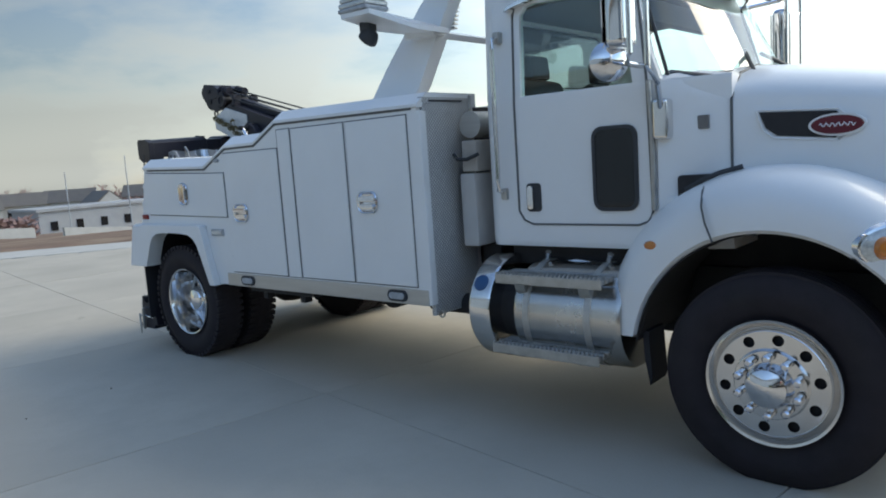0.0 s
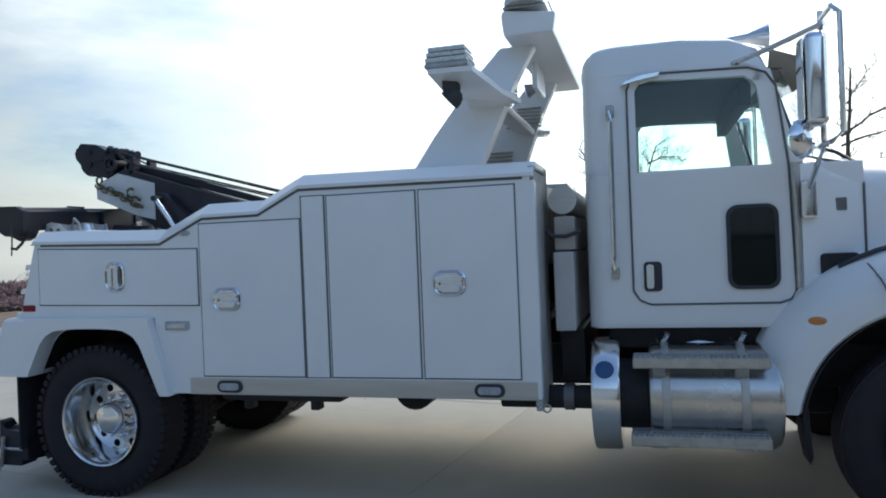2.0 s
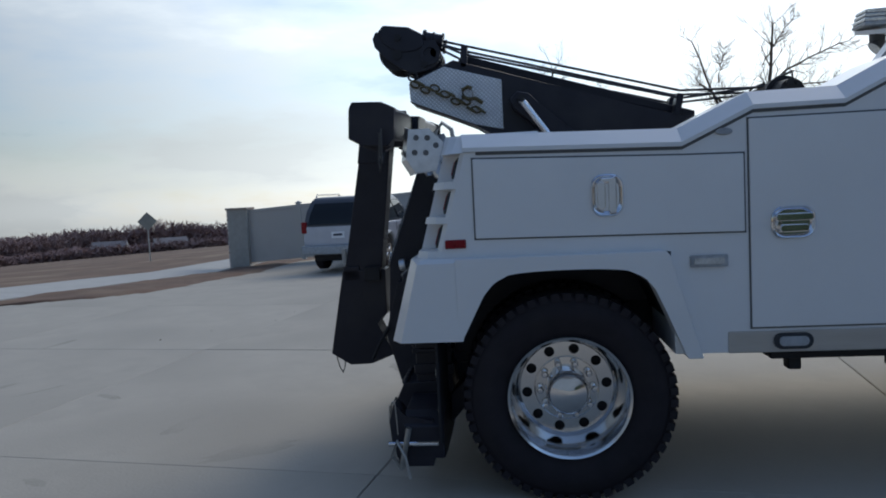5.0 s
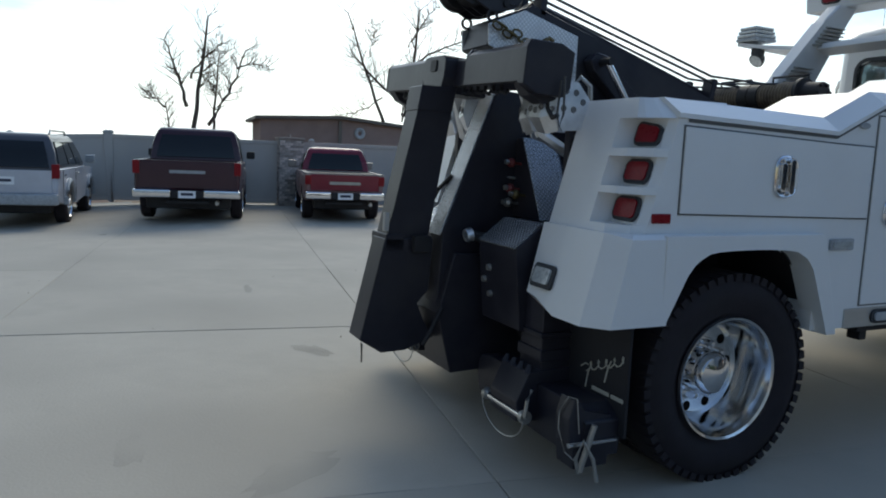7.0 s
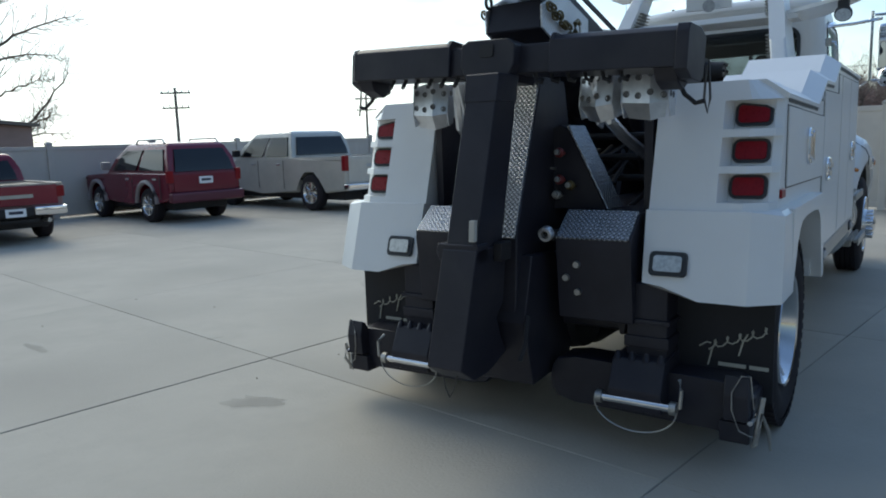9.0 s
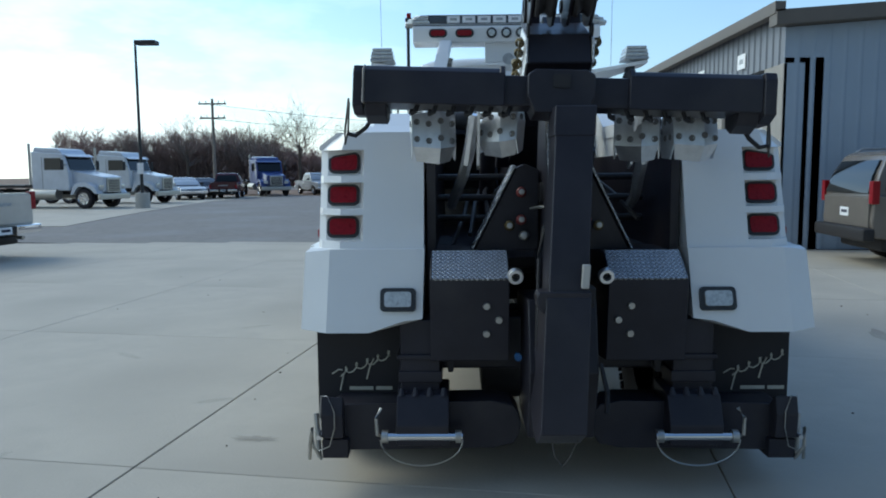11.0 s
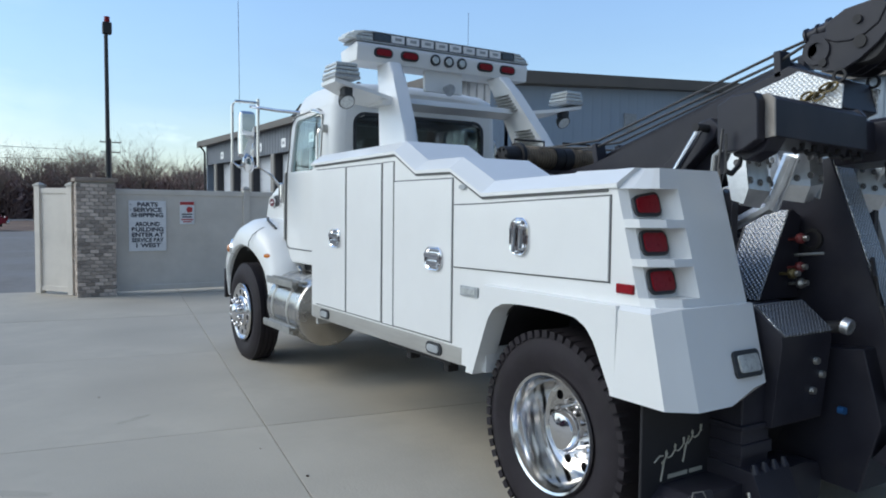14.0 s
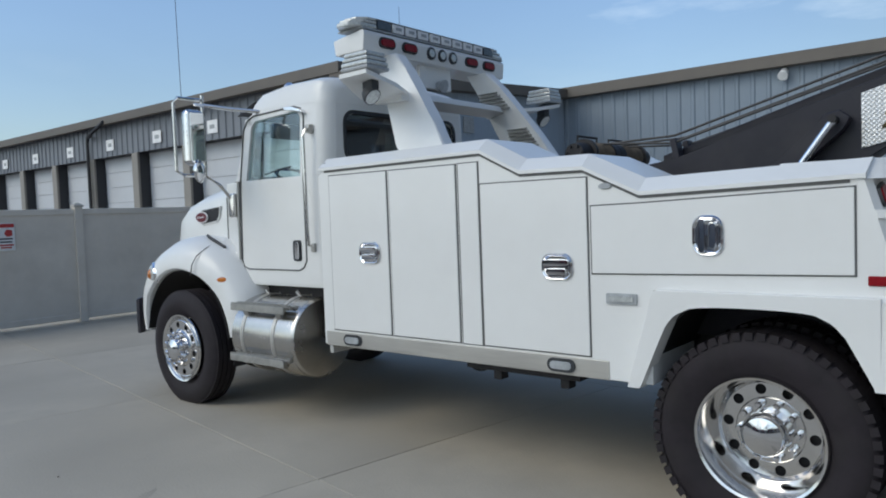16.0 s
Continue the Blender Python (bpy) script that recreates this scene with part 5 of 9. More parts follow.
def build_vehicles():
    head = 90 - 11
    DUSTY_TAN = car_paint("faded_beige_paint", (0.36, 0.31, 0.27), 0.4, 0.1)
    PALE_CLAD = car_paint("pale_cladding", (0.34, 0.29, 0.28), 0.55, 0.0)
    FADED_ROSE = car_paint("faded_rose_paint", (0.27, 0.15, 0.14), 0.5, 0.0)
    OLD_RED = car_paint("old_red_paint", (0.21, 0.010, 0.028))
    DARK_ROSE = car_paint("dark_red_bumper", (0.11, 0.012, 0.03), 0.5, 0.0)
    def at_tail(x, y):
        return (x, y, 0)
    vehicle("black_pickup", "dark maroon-black full-size pickup with a chrome rear bumper", "pickup truck", at_tail(-1.2, 11.3), head, car_paint("maroon_black_paint", (0.050, 0.014, 0.024)), 5.6, 2.03, 1.90, "pickup", (1.95, 3.75), 0.40, 0.95, 1.2, 1.18)
    vehicle("red_pickup", "older red pickup with faded rose bed sides and chrome bumper", "pickup truck", at_tail(2.0, 11.35), head, FADED_ROSE, 4.9, 1.72, 1.60, "pickup", (2.05, 3.3), 0.34, 0.8, 1.0, 1.02, accent=DUSTY_TAN, cab_paint=OLD_RED, gate_paint=OLD_RED)
    vehicle("red_suv", "deep red two-tone SUV with grey arch flares and roof rails", "SUV", at_tail(6.0, 11.3), head + 3, car_paint("deep_red_paint", (0.18, 0.008, 0.026)), 4.4, 1.76, 1.72, "suv", (0.0, 2.55), 0.37, 0.86, 1.12, 1.08, accent=PALE_CLAD, chrome_bumper=False, rails=True, bumper_paint=DARK_ROSE)
    vehicle("tan_crew_pickup", "dusty pale tan crew-cab pickup with a chrome bumper", "pickup truck", at_tail(9.15, 9.1), head + 2, car_paint("dusty_tan_paint", (0.60, 0.565, 0.50)), 5.9, 2.0, 1.92, "pickup", (2.0, 4.2), 0.43, 0.95, 1.3, 1.24)
    vehicle("white_suv", "white and grey SUV with dark rear glass and roof rails", "SUV", (-4.35, 12.1, lie(-4.0, 13.5)), head + 4, car_paint("white_grey_paint", (0.55, 0.56, 0.60), 0.3, 0.1), 4.6, 1.86, 1.80, "suv", (0.0, 2.9), 0.37, 0.95, 1.22, 1.14, accent=LAMP_GREY, chrome_bumper=False, rails=True, cab_paint=car_paint("dark_roof_paint", (0.10, 0.10, 0.11), 0.3, 0.1))
    vehicle("brown_suv", "grey-brown full-size SUV beside the workshop wall", "SUV", (8.3, -6.25, 0), -95, car_paint("grey_brown_paint", (0.16, 0.14, 0.12)), 5.2, 2.0, 1.92, "suv", (0.0, 3.3), 0.41, 1.05, 1.42, 1.2, chrome_bumper=False, rails=True)
    # beyond the gateway
    far = [("silver_pickup", "silver pickup parked nose-out", "pickup truck", (59.0, 13.6), 212, (0.40, 0.41, 0.42), 5.4, 1.9, 1.8, "pickup", (1.9, 3.7)),
           ("white_car", "low white saloon car", "car", (60, 11.0), 210, (0.62, 0.63, 0.65), 4.6, 1.75, 1.42, "suv", (0.4, 3.0)),
           ("white_pickup", "white pickup parked nose-out", "pickup truck", (59.5, 8.4), 206, (0.66, 0.67, 0.68), 5.4, 1.9, 1.82, "pickup", (1.9, 3.6)),
           ("dark_pickup", "black pickup parked nose-out", "pickup truck", (60.5, -5.2), 206, (0.03, 0.03, 0.035), 5.4, 1.9, 1.82, "pickup", (1.9, 3.6)),
           ("maroon_pickup", "dark maroon pickup seen from the tail", "pickup truck", (46, 16.6), 10, (0.08, 0.012, 0.018), 5.2, 1.9, 1.78, "pickup", (2.0, 3.5)),
           ("white_van", "white car with a sloping nose", "car", (47.5, 20.6), 216, (0.6, 0.62, 0.64), 4.8, 1.85, 1.5, "suv", (0.3, 3.0)),
           ("dark_car", "dark saloon car parked in the row", "car", (50.5, 20.2), 216, (0.05, 0.05, 0.06), 4.6, 1.8, 1.45, "suv", (0.3, 3.0)),
           ("red_car", "small red car beyond the fence gap", "car", (53.5, 2.2), 100, (0.30, 0.01, 0.03), 4.4, 1.75, 1.42, "suv", (0.3, 2.9))]
    for nm, lb, ct, (x, y), hd, col, L, Wd, H, kd, cb in far:
        vehicle(nm, lb, ct, (x, y, -0.02), hd, car_paint(nm + "_paint", col), L, Wd, H, kd, cb, belt=H * 0.62, tail_low=0.7, tail_high=0.95)
    for nm, lb, at, hd, col in (("blue_highway_truck", "blue conventional highway truck with a flat bed, parked nose-out", (57.0, 17.4, -0.02), 210, (0.02, 0.05, 0.20)),
                                ("white_highway_truck", "white conventional highway truck in a parked row", (40.0, 23.8, -0.02), 258, (0.62, 0.64, 0.66)),
                                ("white_bonnet_truck", "white bonneted truck at the row's end", (34.0, 24.2, -0.02), 258, (0.60, 0.63, 0.68))):
        far_truck(nm, lb, at, hd, car_paint(nm + "_paint", col, 0.3, 0.0))


def far_truck(name, label, at, heading, paint):
    """A parked highway tractor, nose along local +x."""
    t = thing(name, label, "truck", "parked trucks", at, heading)
    part("cab", prism(B(), [(2.4, 0.9), (4.6, 0.9), (4.6, 1.9), (4.3, 2.75), (2.4, 2.9)], "y", -1.05, 1.05, 0.08), paint, t)
    part("windscreen", prism(B(), [(4.58, 1.95), (4.64, 1.95), (4.36, 2.65), (4.30, 2.65)], "y", -0.9, 0.9), DARK_GLASS, t)
    part("hood", prism(B(), [(4.5, 0.8), (6.3, 0.8), (6.35, 1.6), (4.5, 1.95)], "y", -0.75, 0.75, 0.1), paint, t)
    gr = part("grille", box(B(), 6.3, 6.4, -0.5, 0.5, 0.8, 1.55, 0.04), GALV, t, "dull chrome radiator shell")
    for k in range(7):
        part("grille_bar", box(B(), 6.395, 6.41, -0.42, 0.42, 0.88 + 0.085 * k, 0.93 + 0.085 * k), CHASSIS, gr)
    part("bumper", box(B(), 6.3, 6.5, -1.15, 1.15, 0.45, 0.75, 0.05), GALV, t, "dull metal bumper")
    part("sun_visor", prism(B(), [(4.28, 2.70), (4.55, 2.60), (4.56, 2.63), (4.30, 2.76)], "y", -0.95, 0.95, 0.01), paint, t)
    part("roof_fairing", prism(B(), [(2.4, 2.88), (4.2, 2.74), (3.9, 3.02), (2.5, 3.12)], "y", -0.9, 0.9, 0.06), paint, t)
    part("hood_seam", box(B(), 4.49, 4.52, -0.77, 0.77, 0.9, 1.93), CHASSIS, t)
    part("frame", box(B(), -2.0, 5.5, -0.45, 0.45, 0.7, 0.95, 0.03), CHASSIS, t)
    part("flat_bed", box(B(), -2.2, 2.1, -1.2, 1.2, 1.05, 1.2, 0.02), CHASSIS, t)
    for s in (-1, 1):
        part("fender", prism(B(), [(4.7, 0.7), (4.9, 1.15), (5.2, 1.3), (5.7, 1.3), (6.1, 1.1), (6.3, 0.75), (6.1, 0.75), (5.9, 1.0), (5.6, 1.12), (5.2, 1.12), (5.0, 0.95), (4.9, 0.7)], "y", s * 0.7, s * 1.15, 0.02), paint, t)
        part("headlight", box(B(), 6.2, 6.32, s * 0.62, s * 0.95, 0.95, 1.2, 0.03), CLEAR_LENS, t)
        part("arch_liner", prism(B(), [(4.86, 0.5), (4.98, 0.95), (5.2, 1.11), (5.65, 1.11), (5.9, 0.97), (6.05, 0.5)], "y", s * 0.55, s * 0.80), CHASSIS, t)
        part("exhaust_stack", cyl(B(), (2.25, s * 0.95, 1.2), (2.25, s * 0.95, 3.3), 0.07, seg=10), GALV, t)
        part("fuel_tank", cyl(B(), (2.3, s * 0.95, 0.72), (3.9, s * 0.95, 0.72), 0.28, seg=16), GALV, t, "dull metal fuel tank")
        mr = part("mirror", box(B(), 4.42, 4.50, s * 1.22, s * 1.40, 1.95, 2.45, 0.02), CHASSIS, t)
        part("mirror_arm", box(B(), 4.44, 4.48, s * 1.04, s * 1.25, 2.18, 2.22), CHASSIS, mr)
        part("door_seam", box(B(), 3.05, 3.07, s * 1.045, s * 1.056, 1.0, 2.6), CHASSIS, t)
        part("side_glass", box(B(), 3.2, 4.2, s * 1.04, s * 1.062, 1.95, 2.55, 0.004, 1), DARK_GLASS, t)
        for x in (5.45, 0.4, -0.9):
            car_wheel(t, x, s * 0.98, 0.5, 0.3, s)


def build_yard_clutter():
    d = thing("waste_bin", "dark green steel skip beside the workshop wing", "dumpster", at=(6.2, -14.75, 0))
    part("body", prism(B(), [(-0.55, 0.1), (0.5, 0.1), (0.62, 1.45), (-0.6, 1.55)], "x", -1.05, 1.05, 0.02), GREEN_BIN, d)
    for k in range(5):
        part("rib", box(B(), -0.95 + 0.45 * k, -0.87 + 0.45 * k, 0.56, 0.63, 0.25, 1.3), GREEN_BIN, d)
    part("lid", box(B(), -1.08, 1.08, -0.64, 0.66, 1.53, 1.58, 0.02), CHASSIS, d)
    for x in (8.45, 9.0):
        b = thing("bollard", "tall yellow steel bollard beside the workshop", "bollard", "bollards", (x, -14.15, 0))
        part("post", cyl(B(), (0, 0, 0), (0, 0, 1.56), 0.085), YELLOW, b)
        part("dome", cyl(B(), (0, 0, 1.56), (0, 0, 1.62), 0.085, 0.035), YELLOW, b)
    structure("planting_bed", box(B(), 7.6, 10.3, -15.35, -14.4, -0.1, 0.16, 0.04), MULCH, "dark mulch bed along the metal wall", "planting bed")
    twig_shrub(8.1, -14.8, 1.6, 3)
    twig_shrub(7.75, -14.9, 1.5, 5)


build_ground()
panel_fence("vinyl_fence", (11.75, 1.55), (11.75, -5.98), 1.97, FENCE, "smooth taupe vinyl fence along the yard's front")
panel_fence("gate_fence", (12.6, 2.62), (11.95, 2.15), 1.97, FENCE, "short taupe vinyl return beside the brick column", 1.0)
brick_column(11.49, 12.05, 1.48, 2.12, 2.08, label="square brick gate column with mixed brown bricks and a stone cap")
panel_fence("rear_fence", (-2.5, 16.85), (15.0, 14.14), 1.76, FENCE_GREY, "smooth grey vinyl fence behind the parked vehicles", 2.5)
low_run = panel_fence("rear_fence", (-2.5, 16.85), (-8.95, 17.85), 1.76, FENCE_GREY, "smooth grey vinyl fence stepping down to the corner column", 2.2)
low_run.matrix_basis = pose(-2.5, 16.85, 0, 0, 3.2, 171.2)
brick_column(-9.25, -8.6, 17.55, 18.2, 1.93, "stone_column", "square grey stone column that ends the rear fence").location.z = -0.5
brick_column(1.60, 2.24, 15.92, 16.40, 1.80, "brick_column", "square weathered brick column in the rear fence", facing=2)
build_workshop()
build_far_hut()
build_far_town()
build_poles()
build_signs()
limbed_tree(13.2, 36.5, -0.3, [((0, 0), (0.5, 9.9), 0.19), ((-0.15, 1.2), (-3.5, 9.4), 0.13)],
            [((0.0, 4.9), (-3.4, 7.3), 0.35, 0.085), ((0.2, 6.7), (4.6, 8.9), 0.45, 0.075), ((0.2, 6.2), (4.1, 7.0), 0.35, 0.065), ((0.1, 4.4), (2.2, 5.5), 0.25, 0.055),
             ((0.1, 2.0), (4.1, 6.0), -0.5, 0.08), ((0.2, 2.2), (4.2, 2.9), 0.4, 0.06), ((0.2, 2.4), (3.6, 3.9), 0.2, 0.055), ((-1.2, 5.0), (-3.6, 3.9), 0.5, 0.045), ((0.3, 8.0), (1.9, 10.4), 0.2, 0.05), ((-2.0, 7.2), (-1.7, 9.0), 0.1, 0.04)], 4)
limbed_tree(1.35, 36.0, -0.3, [((-0.1, 0), (0.9, 8.3), 0.16), ((0.9, 0), (1.6, 6.6), 0.11), ((-0.7, 0), (-1.1, 3.9), 0.09)],
            [((-0.1, 3.8), (-1.2, 6.9), -0.2, 0.09), ((0.1, 5.2), (1.5, 7.0), 0.3, 0.06), ((0.95, 2.9), (2.9, 6.9), -0.3, 0.09), ((2.4, 5.9), (4.1, 6.2), 0.4, 0.05), ((-1.1, 3.7), (-1.9, 4.5), 0.1, 0.05), ((0.2, 5.6), (1.2, 4.9), 0.2, 0.04)], 9)
def fan_tree(x, y, h, seed):
    """A far bare tree whose many thin limbs fan out from a short trunk."""
    rng = random.Random(seed)
    t = thing("bare_tree", "tall bare tree with a fine fan of winter twigs", "tree", "far bare trees", (x, y, -0.6))
    part("trunk", tube(B(), [(0, 0, 0), (0.05, 0, h * 0.15), (0, 0.03, h * 0.30), (0.06, 0, h * 0.46)], 0.26, 7, 0.13), BARK, t)
    crown = B()
    for k in range(22):
        a, e = k * 2.4 + rng.uniform(-0.3, 0.3), rng.uniform(0.0, 1.0)
        d = Vector((math.cos(a) * (1.3 - e), math.sin(a) * (1.3 - e), 0.42 + e * 0.6)).normalized()
        branch(crown, (0, 0, h * rng.uniform(0.26, 0.46)), d, h * rng.uniform(0.19, 0.27), 0.058, 4, rng, 0.52, 0.03)
    part("crown", crown, FAR_BARK, t)
    return t


for k, (x, y, h) in enumerate(((95, 21.6, 14.0), (95, 37, 12.5), (96, 12.7, 11.5), (95, 6, 12.5), (92, -6, 11), (96, -14, 12), (90, 2, 10), (94, 44, 10), (98, 16, 11), (104, -22, 12), (97, 29, 10.5), (94, 25, 11), (99, 33, 10), (96, -2, 11.5), (99, 9, 10.5), (100, -9, 11), (98, 49, 9))):
    fan_tree(x, y, h, 200 + k)
woods("far_woods", [(130, -45), (112, 0), (106, 30), (100, 56)], 7, 8.2, 10.4, 1300, 3, "brown winter woods with dark evergreens beyond the lot", -1.2, 8000, 0.5, 0.9)
woods("field_woods", [(40, 120), (-20, 135), (-70, 110), (-120, 60), (-150, 10)], 8, 5.6, 6.2, 260, 8, "dense low brown winter tree line beyond the dry field", -5.8, 11000, 0.74, 0.92, DARK_BRUSH)
woods("field_brush", [(-30, 104), (-62, 88), (-90, 60)], 3, 3.2, 3.6, 50, 18, "dark brown brush at the foot of the far tree line", -5.7, 2600, 0.7, 0.95, DARK_BRUSH)
woods("roadside_brush", [(-46, 11.0), (-48, 13.8)], 1.4, 2.4, 3.0, 8, 28, "brown leafless brush beyond the roadside barrier", -2.6, 240, 0.5, 0.95, DARK_BRUSH)
build_vehicles()
build_yard_clutter()


# ---- the tow truck ----
HW = 1.21                 # half the body's width
TOP = [(-0.50, 1.735), (0.55, 1.705), (0.87, 1.855), (1.27, 1.858), (1.55, 1.998), (2.99, 1.985)]


def top_at(x):
    for (x0, z0), (x1, z1) in zip(TOP, TOP[1:]):
        if x <= x1:
            return z0 + (z1 - z0) * max(0, (x - x0)) / (x1 - x0)
    return TOP[-1][1]


def rear_x(z):
    """The upper rear face leans forward with height."""
    return -0.722 + (z - 1.16) * 0.285


truck = thing("tow_truck", "white heavy tow truck with black boom and folded black underlift", "tow truck", at=(0, 0, 0.04))
AXLE = 0.463              # wheel centres above the body's own zero


def wrecker_body(s):
    """One side's tool-box tower, its cap, doors and lower fender."""
    side = "left" if s > 0 else "right"
    # tower in cross sections along x
    bm = B()
    stations = [(-0.10, 1.16), (0.49, 1.16), (0.50, 0.672), (0.55, 0.672), (0.87, 0.672), (1.27, 0.672), (1.55, 0.672), (2.97, 0.672)]
    loft(bm, [[(x, s * HW, zb), (x, s * HW, top_at(x) - 0.05), (x, s * 0.64, top_at(x) - 0.05), (x, s * 0.64, zb)] for x, zb in stations])
    tower = part("tool_body", bm, WHITE, truck, "white painted tool-box body")
    # rear block, in slabs so that the three lamps sit in corner recesses
    lamps = (1.602, 1.434, 1.270)
    cuts = [1.16] + [z for c in sorted(lamps) for z in (c - 0.066, c + 0.066)] + [1.759]
    for k, (z0, z1) in enumerate(zip(cuts, cuts[1:])):
        rings = []
        for z in (z0, z1):
            xr = rear_x(z)
            if k % 2:
                plan = [(xr, 0.66), (xr, 0.968), (xr + 0.10, 0.996), (xr + 0.10, 1.172), (xr + 0.125, HW), (-0.0995, HW), (-0.0995, 0.66), (-0.3, 0.66)]
            else:
                plan = [(xr, 0.66), (xr, 1.085), (xr + 0.02, 1.12), (xr + 0.06, 1.185), (xr + 0.12, HW), (-0.0995, HW), (-0.0995, 0.66), (-0.3, 0.66)]
                if z > 1.7:      # drawn in under the cap's slope
                    plan = [(x, min(y, 1.06 + 0.25 * (x - xr)) if y < HW else 1.12) for x, y in plan]
            rings.append([(x, s * y, z) for x, y in plan])
        crisp(part("rear_corner" if k % 2 == 0 else "lamp_pocket", loft(B(), rings), WHITE, tower))
    for c in lamps:
        xr = rear_x(c) + 0.098
        def lamp_outline(a, b, r):
            line = rounded(-a, a, -b, b, r)
            return line if c < 1.5 else [(y, min(z, b - max(0.0, s * y - 0.025) * 0.6)) for y, z in line]
        lamp = part("tail_light", turned(prism(B(), lamp_outline(0.083, 0.056, 0.03), "x", -0.008, 0.006, 0.003, 1), Matrix.Translation((xr - 0.004, s * 1.083, c)) @ Matrix.Rotation(0.28, 4, "Y")), SEAM, truck, "black oval bezel")
        part("lens", turned(prism(B(), lamp_outline(0.068, 0.042, 0.018), "x", -0.014, -0.004, 0.005, 2), Matrix.Translation((xr - 0.004, s * 1.083, c)) @ Matrix.Rotation(0.28, 4, "Y")), RED_LENS, lamp, "red lens")
    # cap along the top
    bm = B()
    xs = [(-0.46, 0)] + [(x, 1) for x, _ in TOP[1:]]
    rings = []
    for x, _ in xs:
        t = top_at(x)
        rings.append([(x, s * (HW + 0.012), t - 0.062), (x, s * (HW + 0.012), t - 0.042), (x - (0.012 if x < 0 else 0), s * 1.125, t + 0.028), (x - (0.012 if x < 0 else 0), s * 0.63, t + 0.028), (x, s * 0.63, t - 0.062)])
    loft(bm, rings)
    crisp(part("cap", bm, WHITE, tower, "white moulded top cap"), 0.12)
    bm = B()
    loft(bm, [[(x, s * (HW - 0.005), top_at(x) - 0.078), (x, s * (HW + 0.004), top_at(x) - 0.078), (x, s * (HW + 0.004), top_at(x) - 0.063), (x, s * (HW - 0.005), top_at(x) - 0.063)] for x in (-0.40, 0.55, 0.87, 1.27, 1.55, 2.93)])
    part("cap_seam", bm, SEAL, tower)
    # doors
    def door(name, outline, lab):
        cx, cz = sum(p[0] for p in outline) / len(outline), sum(p[1] for p in outline) / len(outline)
        def grow(d):
            return [(x + (d if x > cx else -d), z + (d if z > cz else -d)) for x, z in outline]
        part("door_seal", prism(B(), grow(0.0032), "y", s * (HW - 0.02), s * (HW + 0.0035)), SEAL, tower)
        return part(name, prism(B(), grow(-0.004), "y", s * (HW - 0.01), s * (HW + 0.010), 0.004, 2), WHITE, truck, lab)
    d0 = door("drawer_door", [(-0.42, 1.255), (0.828, 1.235), (0.828, 1.60), (0.56, 1.605), (-0.42, 1.64)], "white drop-down locker door")
    d1 = door("locker_door", [(0.845, 0.785), (1.555, 0.785), (1.555, 1.755), (0.845, 1.755)], "white locker door")
    part("door_strip", prism(B(), [(1.57, 0.785), (1.715, 0.785), (1.715, 1.885), (1.57, 1.885)], "y", s * (HW - 0.01), s * (HW + 0.008), 0.004, 2), WHITE, tower)
    part("door_seal", prism(B(), [(1.561, 0.780), (1.724, 0.780), (1.724, 1.891), (1.561, 1.891)], "y", s * (HW - 0.02), s * (HW + 0.003)), SEAL, tower)
    d2 = door("locker_door", [(1.735, 0.785), (2.300, 0.785), (2.300, 1.885), (1.735, 1.885)], "tall white locker door")
    d3 = door("locker_door", [(2.318, 0.785), (2.885, 0.785), (2.885, 1.885), (2.318, 1.885)], "tall white locker door with latch")
    for dr, x, z, up in ((d0, 0.205, 1.435, True), (d1, 1.035, 1.272, False), (d3, 2.49, 1.34, False)):
        latch(dr, x, z, s, up)
    # stainless rub rail with oval marker lamps
    rail = part("rub_rail", prism(B(), [(0.74, 0.668), (2.975, 0.668), (2.975, 0.772), (0.74, 0.772)], "y", s * (HW - 0.05), s * (HW + 0.006), 0.006), STEEL, truck, "brushed stainless rub rail")
    for x in (1.03, 2.70):
        l = part("marker_lamp", turned(prism(B(), rounded(-0.088, 0.088, -0.038, 0.038, 0.036), "y", s * (HW - 0.02), s * (HW + 0.016), 0.005), Matrix.Translation((x, 0, 0.722))), SEAM, rail, "black oval grommet")
        part("marker_lens", turned(prism(B(), rounded(-0.066, 0.066, -0.022, 0.022, 0.02), "y", s * (HW + 0.005), s * (HW + 0.024), 0.005), Matrix.Translation((x, 0, 0.722))), LAMP_GREY, rail, "smoky grey oval lens")
    sl = part("slot_lamp", turned(prism(B(), rounded(-0.085, 0.085, -0.028, 0.028, 0.006), "y", s * (HW - 0.01), s * (HW + 0.012), 0.003), Matrix.Translation((0.66, 0, 1.108))), LAMP_GREY, truck, "slim rectangular side lamp")
    part("slot_lens", turned(prism(B(), rounded(-0.068, 0.068, -0.014, 0.014, 0.004), "y", s * (HW + 0.01), s * (HW + 0.018), 0.002, 1), Matrix.Translation((0.66, 0, 1.108))), CLEAR_LENS, sl)
    part("side_reflector", box(B(), -0.565, -0.465, s * (HW - 0.015), s * (HW + 0.012), 1.215, 1.257, 0.004, 1), RED_LENS, truck, "small red side reflector")
    part("fuel_flap_lamp", turned(lathe(B(), [(0, 0.012), (0.035, 0.010), (0.04, 0.0), (0.04, -0.02)], (0, 0, 0), seg=16), Matrix.Translation((0.74, s * (HW + 0.002), 1.70)) @ Matrix.Diagonal((1.0, s, 0.42, 1))), LAMP_GREY, truck, "small dull grey oval side lamp")
